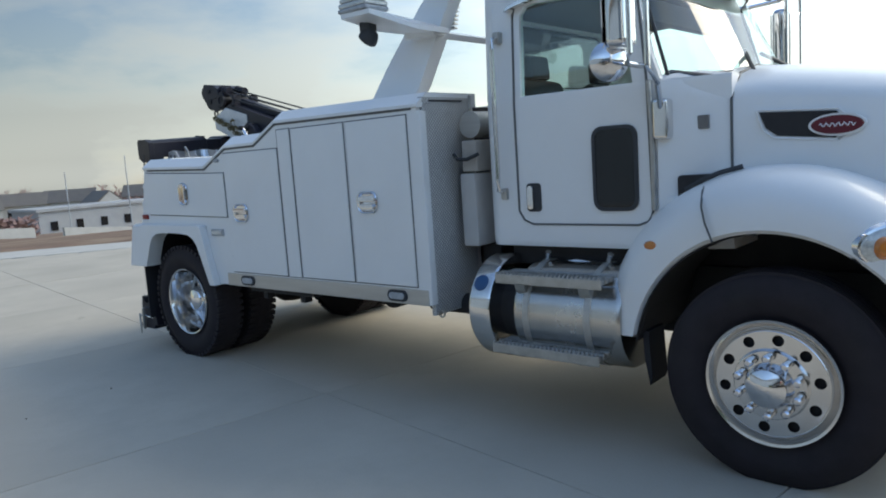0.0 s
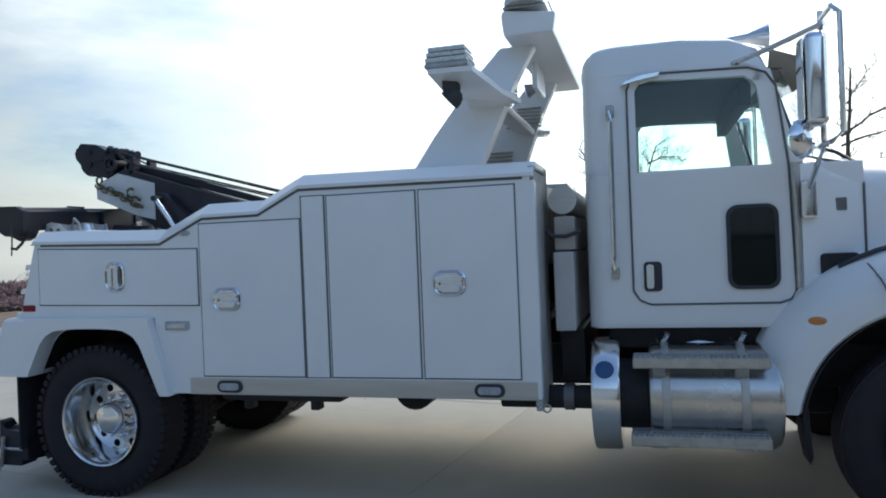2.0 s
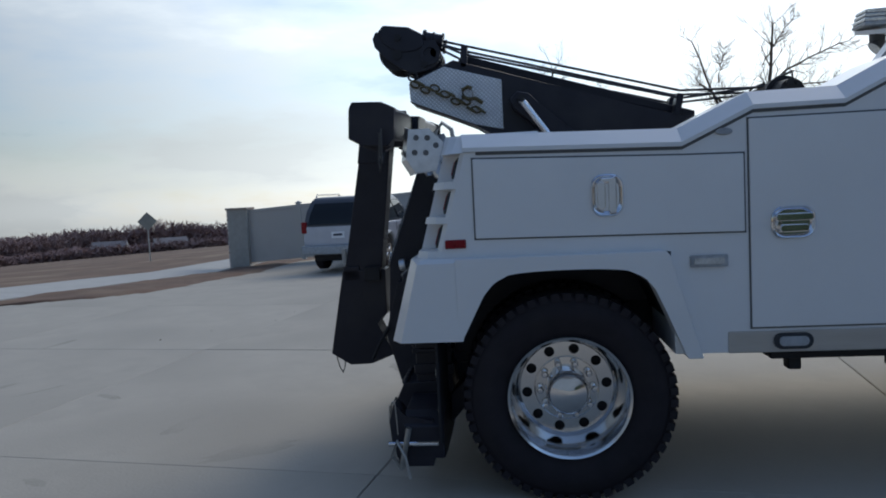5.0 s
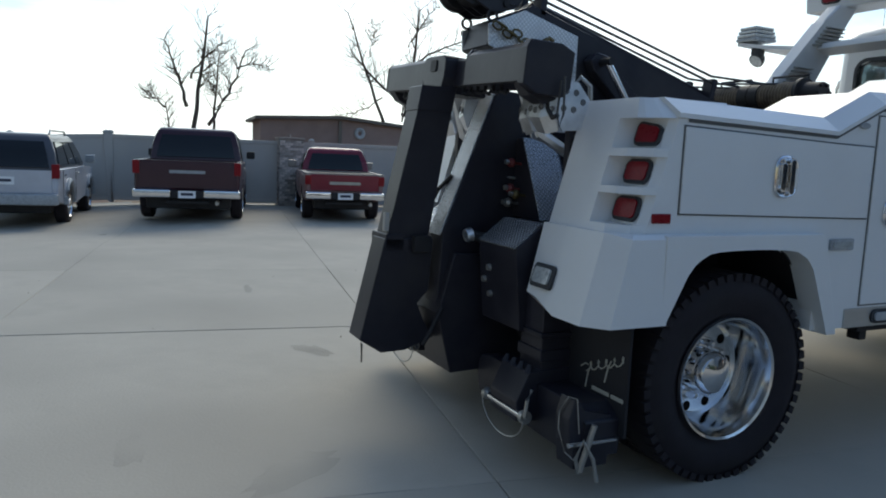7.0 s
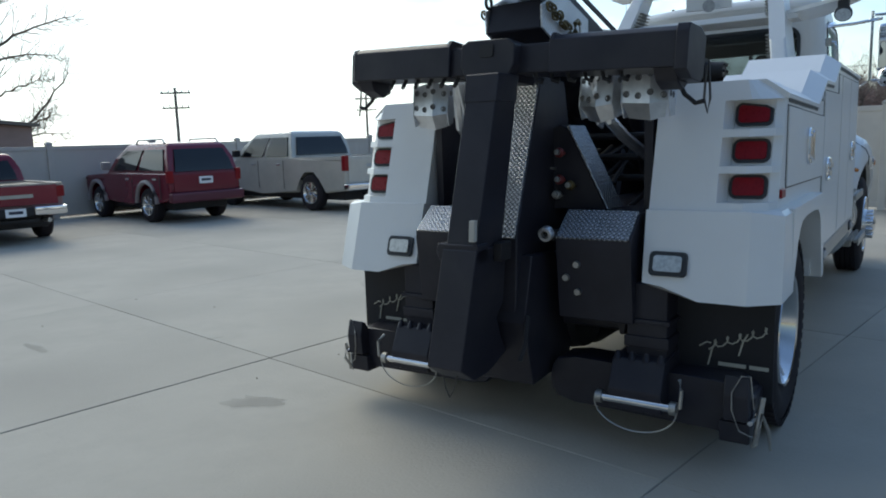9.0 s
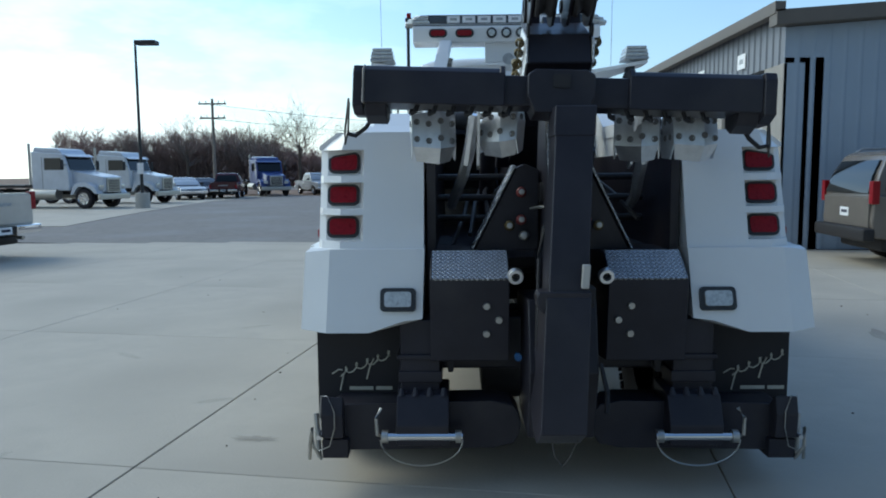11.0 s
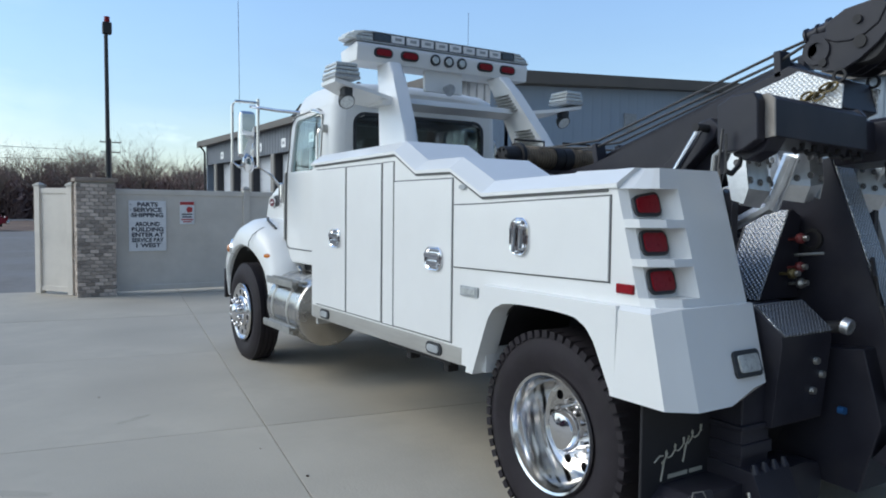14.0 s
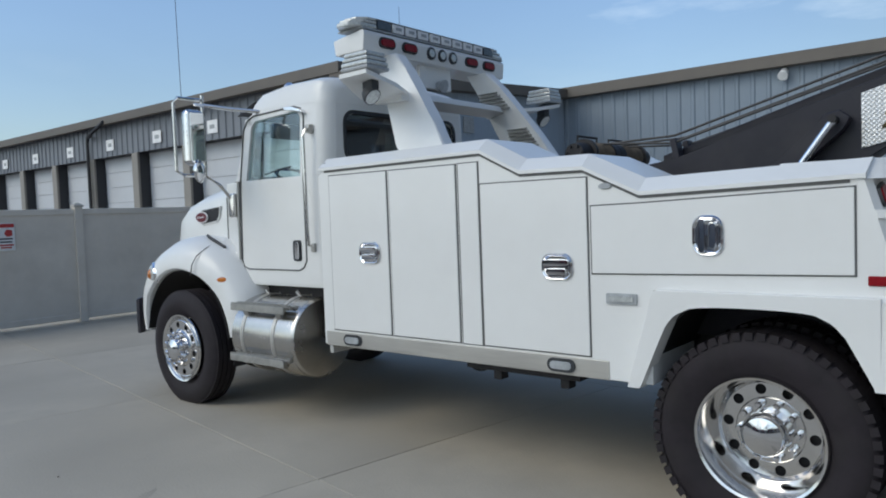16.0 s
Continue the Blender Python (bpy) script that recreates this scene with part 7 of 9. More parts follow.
        part("front_pillar", slab([(4.265, 1.93), (4.42, 1.93), (4.37, 2.06), (4.275, 2.46), (4.20, 2.46), (4.18, 2.40), (4.20, 2.37)]), WHITE, cab)
        gl = part("door_window", slab([(3.55, 1.93), (4.265, 1.93), (4.20, 2.38), (4.14, 2.43), (3.62, 2.455), (3.55, 2.40)], 0.006), TINT_GLASS, cab, "greenish door window glass")
        gl.location.y = -s * 0.02
        gl.visible_shadow = False
        # door outline seam, rubber and lower sight window
        dl = []
        for p in ((3.505, 1.25), (3.54, 1.195), (3.60, 1.17), (4.28, 1.17), (4.335, 1.19), (4.362, 1.24), (4.345, 1.93), (4.30, 2.36), (4.25, 2.44), (4.16, 2.475), (3.62, 2.492), (3.54, 2.47), (3.505, 2.41), (3.505, 2.15), (3.505, 1.935), (3.505, 1.90), (3.505, 1.6)):
            dl.append((p[0], (y(p[1]) + s * 0.004 if p[1] > 1.92 else s * CY * 0.9985 + s * 0.0025), p[1]))
        part("door_seam", tube(B(), dl + [dl[0]], 0.0065, 6), SEAL, cab, "dark door seam")
        if s < 0:
            part("sight_window", turned(prism(B(), rounded(4.03, 4.27, 1.262, 1.70, 0.05), "y", s * (CY - 0.02), s * (CY + 0.006)), Matrix.Identity(4)), DARK_GLASS, cab, "small dark lower door window")
        if s < 0:
            part("window_rubber", ring_outline(B(), rounded(4.015, 4.285, 1.247, 1.715, 0.062), rounded(4.035, 4.265, 1.267, 1.695, 0.048), "y", s * (CY - 0.01), s * (CY + 0.011)), SEAM, cab)
        hd = part("door_handle", prism(B(), rounded(3.565, 3.665, 1.245, 1.415, 0.022), "y", s * (CY - 0.01), s * (CY + 0.006), 0.003), SEAM, cab, "black handle recess with chrome pull")
        part("handle_pull", prism(B(), rounded(3.58, 3.62, 1.262, 1.40, 0.014), "y", s * (CY + 0.002), s * (CY + 0.026), 0.006), CHROME, truck, "chrome door pull")
        gr = part("grab_rail", tube(B(), [(3.40, s * (CY - 0.005), 1.36), (3.40, s * (CY + 0.06), 1.38), (3.405, s * (CY + 0.065), 1.45), (3.41, s * (CY + 0.065), 2.22), (3.41, s * (CY + 0.05), 2.28), (3.41, s * (CY - 0.03), 2.30)], 0.014, 8), ALLOY, truck, "polished grab rail")
        for z in (1.34, 2.275):
            part("rail_foot", box(B(), 3.385, 3.43, s * (CY - 0.03), s * (CY + 0.022), z - 0.02, z + 0.05, 0.008), GALV, gr)
        part("rain_visor", prism(B(), [(3.47, 2.425), (3.50, 2.455), (3.60, 2.485), (3.70, 2.49), (3.68, 2.465), (3.56, 2.45)], "y", s * (CY - 0.05), s * (CY + 0.02), 0.004), CHROME, truck, "small chrome rain visor")
        part("cowl_skirt", box(B(), 4.37, 4.66, s * 0.78, s * 0.915, 1.05, 1.32, 0.01), WHITE, cab)
        # mirror hinge casting and front seam tube
        part("hinge_tube", tube(B(), [(4.375, s * (CY + 0.012), 1.25), (4.372, s * (CY + 0.012), 1.70), (4.36, s * (CY + 0.01), 1.93)], 0.013, 8), GALV, truck)
        part("mirror_foot", box(B(), 4.39, 4.475, s * (CY - 0.04), s * (CY + 0.05), 1.62, 1.83, 0.02), ALLOY, truck, "polished cast mirror foot")
        part("cowl_badge", box(B(), 4.525, 4.64, s * 0.80, s * 0.855, 1.66, 1.73, 0.004), DULL_STEEL, truck, "small grey cowl badge")
        if s < 0:
            part("side_vent", prism(B(), rounded(4.49, 4.68, 1.27, 1.43, 0.02, 3), "y", s * 0.84, s * 0.905, 0.004), CHASSIS, truck, "black vent behind the fender")
    rings = []
    for x, half in ((4.40, [(0.930, 1.20), (0.930, 1.55), (0.928, 1.86), (0.915, 1.925), (0.86, 1.955), (0.5, 1.955), (0, 1.955)]),
                    (4.56, [(0.868, 1.20), (0.866, 1.55), (0.862, 1.83), (0.845, 1.915), (0.76, 1.965), (0.46, 1.975), (0, 1.980)]),
                    (4.732, [(0.803, 1.18), (0.803, 1.55), (0.798, 1.80), (0.748, 1.873), (0.638, 1.933), (0.418, 1.987), (0, 2.003)])):
        ring = [(x, y_, z_) for y_, z_ in half]
        rings.append(ring + [(a_, -b_, c_) for a_, b_, c_ in ring[-2::-1]])
    part("cowl", loft(B(), rings), WHITE, cab, "white cowl below the windscreen")
    # windscreen, dash, seats and wheel
    ws = loft(B(), [[(4.43, -0.84, 1.935), (4.60, -0.66, 1.95), (4.69, -0.34, 1.965), (4.71, 0, 1.97), (4.69, 0.34, 1.965), (4.60, 0.66, 1.95), (4.43, 0.84, 1.935)], [(4.27, -0.80, 2.47), (4.37, -0.62, 2.50), (4.42, -0.32, 2.52), (4.44, 0, 2.525), (4.42, 0.32, 2.52), (4.37, 0.62, 2.50), (4.27, 0.80, 2.47)]], close=False)
    part("windscreen", ws, TINT_GLASS, cab, "curved windscreen").visible_shadow = False
    rub = [(4.435, -0.845, 1.932), (4.605, -0.665, 1.95), (4.695, -0.34, 1.965), (4.715, 0, 1.97), (4.695, 0.34, 1.965), (4.605, 0.665, 1.95), (4.435, 0.845, 1.932), (4.275, 0.805, 2.475), (4.375, 0.625, 2.505), (4.425, 0.32, 2.525), (4.445, 0, 2.53), (4.425, -0.32, 2.525), (4.375, -0.625, 2.505), (4.275, -0.805, 2.475)]
    part("windscreen_rubber", tube(B(), rub + [rub[0]], 0.010, 6), SEAM, cab)
    part("cab_floor", box(B(), 3.32, 4.6, -0.84, 0.84, 1.10, 1.16), INTERIOR, cab)
    part("dashboard", prism(B(), [(4.35, 1.55), (4.62, 1.5), (4.66, 1.93), (4.40, 1.99), (4.33, 1.88)], "y", -0.82, 0.82, 0.03), INTERIOR, cab, "grey dashboard")
    for s in (-1, 1):
        bm = B()
        box(bm, 3.42, 3.92, s * 0.18, s * 0.70, 1.45, 1.62, 0.06)
        turned(bm, Matrix.Identity(4))
        prism(bm, [(3.36, 1.58), (3.52, 1.60), (3.43, 2.06), (3.31, 2.06)], "y", s * 0.20, s * 0.68, 0.05)
        prism(bm, [(3.32, 2.06), (3.41, 2.06), (3.395, 2.22), (3.315, 2.22)], "y", s * 0.32, s * 0.56, 0.03)
        part("seat", bm, SEAT, truck, "dark high-backed cab seat")
    part("steering_wheel", turned(lathe(B(), [(0.205, -0.014), (0.225, 0), (0.205, 0.014), (0.19, 0), (0.205, -0.014)], (0, 0, 0), (0, 0, 1), 32), Matrix.Translation((4.14, 0.44, 1.95)) @ Matrix.Rotation(radians(-28), 4, "Y")), SEAT, truck)
    part("sun_visor", box(B(), 4.13, 4.2, -0.7, 0.7, 2.30, 2.43, 0.01), INTERIOR, truck, "dark inner sun visor")
    # outer visor, wipers, horn, clearance lamps, aerial
    bm = B()
    loft(bm, [[(4.20, -0.84, 2.61), (4.34, -0.45, 2.645), (4.40, 0, 2.655), (4.34, 0.45, 2.645), (4.20, 0.84, 2.61)], [(4.46, -0.84, 2.51), (4.62, -0.45, 2.545), (4.68, 0, 2.555), (4.62, 0.45, 2.545), (4.46, 0.84, 2.51)]], close=False)
    bmesh.ops.solidify(bm, geom=bm.faces[:], thickness=0.012)
    part("sun_shield", bm, VISOR, truck, "smoked outer sun shield over the windscreen")
    for s in (-1, 1):
        part("wiper", tube(B(), [(4.78, s * 0.55, 1.93), (4.70, s * 0.40, 2.02), (4.60, s * 0.15, 2.10)], 0.012, 6), SEAM, truck, "black wiper arm")
        part("roof_bracket", tube(B(), [(4.05, s * 0.84, 2.50), (4.25, s * 1.05, 2.53), (4.47, s * 1.26, 2.58)], 0.016, 8), ALLOY, truck, "polished upper mirror stay")
        hw_ = part("mirror", box(B(), 4.35, 4.46, s * 1.24, s * 1.40, 2.06, 2.52, 0.04, 3), CHROME, truck, "tall chrome west-coast mirror")
        part("mirror_face", box(B(), 4.336, 4.343, s * 1.26, s * 1.385, 2.09, 2.49, 0.003, 1), MIRROR, hw_, "mirror glass")
        part("mirror_frame", tube(B(), [(4.47, s * 1.20, 2.62), (4.47, s * 1.41, 2.62), (4.50, s * 1.43, 2.58), (4.50, s * 1.43, 2.02), (4.46, s * 1.38, 1.98), (4.45, s * 1.20, 1.98)], 0.014, 8), ALLOY, hw_, "polished mirror loop")
        part("mirror_frame", tube(B(), [(4.47, s * 1.18, 2.66), (4.47, s * 1.18, 1.98), (4.46, s * 1.05, 1.90), (4.43, s * (CY + 0.02), 1.76)], 0.015, 8), ALLOY, hw_, "polished lower mirror stay")
        cv = part("spot_mirror", lathe(B(), [(0.0, -0.03), (0.045, -0.024), (0.08, -0.008), (0.098, 0.012), (0.085, 0.035), (0.05, 0.055), (0.0, 0.062)], (4.33, s * 1.31, 2.01), (0.72, s * 0.69, -0.05), 32), CHROME, truck, "round convex chrome mirror")
        part("horn", lathe(B(), [(0.012, 0), (0.02, 0.25), (0.035, 0.42), (0.075, 0.50), (0.07, 0.495), (0.02, 0.35)], (3.86, s * 0.32, 2.77), (1, 0, 0.02), 20), CHROME, truck, "chrome roof air horn")
        part("horn_foot", box(B(), 3.98, 4.03, s * 0.30, s * 0.34, 2.68, 2.76, 0.005), CHROME, truck)
    for y in (-0.55, -0.28, 0, 0.28, 0.55):
        part("clearance_lamp", prism(B(), [(4.00, 2.68), (4.16, 2.655), (4.15, 2.70), (4.04, 2.72)], "y", y - 0.035, y + 0.035, 0.01), AMBER_LENS, truck, "amber roof clearance lamp")
    part("aerial", tube(B(), [(4.49, -1.36, 2.6), (4.49, -1.37, 3.9)], 0.0025, 5), CHASSIS, truck, "thin whip aerial")
    part("aerial", tube(B(), [(4.49, 1.36, 2.6), (4.49, 1.37, 3.6)], 0.0025, 5), CHASSIS, truck, "thin whip aerial")
    part("roof_loop", tube(B(), [(3.55 + 0.07 * math.cos(a), 0.52, 2.69 + 0.07 * math.sin(a)) for a in [math.pi * k / 10 for k in range(11)]], 0.010, 6), SEAM, truck, "small dark cable loop on the roof")


cab_shell()


def hood():
    # sections from the cowl to the nose
    rings = []
    for x, yb, zb, ys, zs, zc in ((4.735, 0.80, 1.18, 0.795, 1.80, 2.00), (5.0, 0.78, 1.18, 0.765, 1.775, 1.975), (5.35, 0.74, 1.16, 0.715, 1.735, 1.925), (5.65, 0.69, 1.12, 0.66, 1.68, 1.86), (5.85, 0.64, 1.08, 0.605, 1.60, 1.775), (5.97, 0.57, 1.0, 0.54, 1.49, 1.66), (6.02, 0.50, 0.95, 0.46, 1.38, 1.52)):
        half = [(x, yb, zb), (x, yb, zs - 0.25), (x, ys, zs), (x, ys - 0.05, zs + (zc - zs) * 0.36), (x, ys - 0.16, zs + (zc - zs) * 0.66), (x, ys - 0.38, zs + (zc - zs) * 0.92), (x, 0, zc)]
        rings.append(half + [(a, -b, c) for a, b, c in half[-2::-1]])
    bm = loft(B(), rings)
    h = part("hood", bm, WHITE, truck, "white sloping fibreglass hood")
    part("hood_seam", tube(B(), [(4.738, 0.80 + 0.004, 1.42), (4.738, 0.80, 1.80), (4.738, 0.66, 1.935), (4.738, 0.4, 1.985), (4.738, 0, 2.0), (4.738, -0.4, 1.985), (4.738, -0.66, 1.935), (4.738, -0.80, 1.80), (4.738, -0.804, 1.42)], 0.007, 6), SEAL, h)
    g = part("grille", prism(B(), [(-0.44, 0.86), (0.44, 0.86), (0.44, 1.36), (0.34, 1.48), (-0.34, 1.48), (-0.44, 1.36)], "x", 5.97, 6.05, 0.02), CHROME, truck, "chrome radiator shell")
    for k in range(11):
        part("grille_bar", box(B(), 6.045, 6.062, -0.38 + 0.07 * k, -0.345 + 0.07 * k, 0.90, 1.40, 0.004, 1), CHASSIS, g)
    part("bumper", prism(B(), [(5.86, -1.14), (6.06, -0.9), (6.10, 0), (6.06, 0.9), (5.86, 1.14), (5.80, 1.14), (5.98, 0.9), (6.02, 0), (5.98, -0.9), (5.80, -1.14)], "z", 0.52, 0.86, 0.012), BLACK, truck, "black front bumper")
    for s in (-1, 1):
        # flared front fender in sections round the arch
        n = 44
        bm = B()
        rings = []
        cx, cz = 4.995, 0.48
        for k in range(n + 1):
            f = k / n
            a = radians(192 - 204 * f)
            # outer and inner radii of the arch lip, in the side view
            ri = 0.665 + 0.02 * math.sin(math.pi * f)
            ro = 0.90 + 0.09 * math.sin(math.pi * min(1, f * 1.15)) - 0.10 * max(0, f - 0.72) / 0.28 - 0.13 * max(0, 0.2 - f) / 0.2
            dx, dz = math.cos(a), math.sin(a)
            pt = lambda r, y: (cx + r * dx, s * y, cz + r * dz)
            narrow = 0.10 * max(0, f - 0.75) / 0.25 + 0.065 * min(1.0, max(0.0, (0.46 - f) / 0.2))      # drawn in fore and aft
            rings.append([pt(ri, 0.70), pt(ri, 1.165 - narrow), pt(ri + 0.018, 1.19 - narrow), pt(ri + (ro - ri) * 0.42, 1.185 - narrow), pt(ri + (ro - ri) * 0.72, 1.135 - narrow), pt(ro - 0.02, 1.03 - narrow), pt(ro, 0.90 - narrow), pt(ro - 0.01, 0.70)])
        for ring in rings:
            for i, p in enumerate(ring):
                x, y, z = p
                ring[i] = (x, y, max(z, 0.60) if x < 4.99 else max(z, 0.56))
        loft(bm, rings)
        fd = part("front_fender", bm, WHITE, truck, "white flared front fender")
        liner = []
        for k in range(33):
            a = radians(186 - 190 * k / 32)
            r = 0.655 + 0.02 * math.sin(math.pi * k / 32)
            liner.append([(cx + q * math.cos(a), s * y, max(0.58, cz + q * math.sin(a))) for q, y in ((r, 0.62), (r, 1.13), (r + 0.006, 1.13), (r + 0.006, 0.62))])
        part("arch_liner", loft(B(), liner), CHASSIS, fd, "black liner inside the fender's lip")
        a = radians(192 - 204 * 0.405)
        seam = [(cx + r * math.cos(a), s * y, cz + r * math.sin(a)) for r, y in ((0.682, 1.192), (0.78, 1.196), (0.86, 1.165), (0.93, 1.08), (0.965, 1.0), (0.985, 0.88))]
        part("fender_seam", tube(B(), seam, 0.005, 6), SEAL, fd)
        part("inner_fender", prism(B(), [(4.35, 0.6), (4.44, 0.95), (4.62, 1.15), (5.25, 1.18), (5.55, 0.95), (5.66, 0.6), (5.70, 0.6), (5.5, 1.22), (4.56, 1.22), (4.40, 1.0), (4.31, 0.6)], "y", s * 0.50, s * 1.10), CHASSIS, fd, "black inner fender")
        part("fender_flap", prism(B(), [(4.34, 0.62), (4.375, 0.62), (4.39, 0.36), (4.375, 0.32), (4.35, 0.46)], "y", s * 0.86, s * 1.06, 0.005), FLAP, fd, "black rubber flap")
        part("turn_marker", turned(lathe(B(), [(0, 0.018), (0.03, 0.016), (0.045, 0.004), (0.048, -0.02)], (0, 0, 0), (0, 1, 0), 20), Matrix.Translation((4.425, s * 1.102, 1.084)) @ Matrix.Rotation(s * 0.45, 4, "Z") @ Matrix.Diagonal((1.25, s, 0.58, 1))), AMBER_LENS, truck, "small amber oval marker")
        # intake emblem: dark swept scoop with a red oval badge
        y_ = lambda x: s * (0.785 - (x - 4.95) * 0.115)
        sc = [(4.87, 1.72), (5.20, 1.70), (5.24, 1.66), (5.24, 1.60), (5.20, 1.575), (4.95, 1.60), (4.90, 1.64)]
        scoop = B()
        aa = [scoop.verts.new((x, y_(x) + s * 0.004, z)) for x, z in sc]
        bb = [scoop.verts.new((x, y_(x) - s * 0.03, z)) for x, z in sc]
        scoop.faces.new(aa)
        scoop.faces.new(bb[::-1])
        for i in range(len(sc)):
            scoop.faces.new((aa[i], bb[i], bb[(i + 1) % len(sc)], aa[(i + 1) % len(sc)]))
        em = part("intake_scoop", scoop, CHASSIS, truck, "dark swept intake opening with a red oval badge")
        ang = Matrix.Translation((5.21, y_(5.21) + s * 0.012, 1.635)) @ Matrix.Rotation(-s * 0.115, 4, "Z") @ Matrix.Diagonal((1, s, 1, 1))
        oval = lambda a_, b_: [(a_ * math.cos(2 * math.pi * i / 28), b_ * math.sin(2 * math.pi * i / 28)) for i in range(28)]
        part("badge_rim", turned(prism(B(), oval(0.122, 0.053), "y", -0.004, 0.010, 0.003, 1), ang), WHITE, em)
        part("badge", turned(prism(B(), oval(0.110, 0.043), "y", 0.004, 0.016, 0.003, 1), ang), BADGE_RED, em, "plain red oval badge")
        part("badge_stroke", turned(tube(B(), [(-0.075 + 0.0075 * i, 0.0165, 0.010 * math.sin(i * 1.9)) for i in range(21)], 0.0028, 4), ang), SIGN_WHITE, em, "pale wavy line across the badge")
        trim = [(x + (0.012 if x > 5.05 else -0.014), z + (0.010 if z > 1.65 else -0.010)) for x, z in sc]
        tr = B()
        edge = [(x, y_(x) + s * 0.002, z) for x, z in trim]
        part("scoop_trim", tube(tr, edge + [edge[0]], 0.007, 6), WHITE, em, "pale moulded lip round the intake")
        lens = lambda x0, x1, z0, z1, d: turned(lathe(B(), [(0.0, d), (0.5, d * 0.9), (0.85, d * 0.5), (1.0, -0.02)], (0, 0, 0), (0, 1, 0), 28), Matrix.Translation(((x0 + x1) / 2, s * (1.168 - ((x0 + x1) / 2 - 5.4) * 0.42), (z0 + z1) / 2)) @ Matrix.Rotation(-s * 0.42, 4, "Z") @ Matrix.Diagonal(((x1 - x0) / 2, s, (z1 - z0) / 2, 1)))
        hl = part("headlight", lens(5.34, 5.70, 1.01, 1.22, 0.055), CLEAR_LENS, truck, "clear teardrop headlamp on the fender")
        part("turn_lens", lens(5.40, 5.52, 1.05, 1.18, 0.072), AMBER_LENS, hl, "amber turn lens")
        part("lamp_rim", lens(5.325, 5.715, 0.995, 1.235, 0.040), CHROME, hl)
        part("hood_latch", tube(B(), [(4.56, s * 0.965, 1.36), (4.66, s * 0.985, 1.41), (4.74, s * 0.985, 1.44), (4.84, s * 0.955, 1.465)], 0.014, 6), SEAM, truck, "black rubber hood latch")


hood()


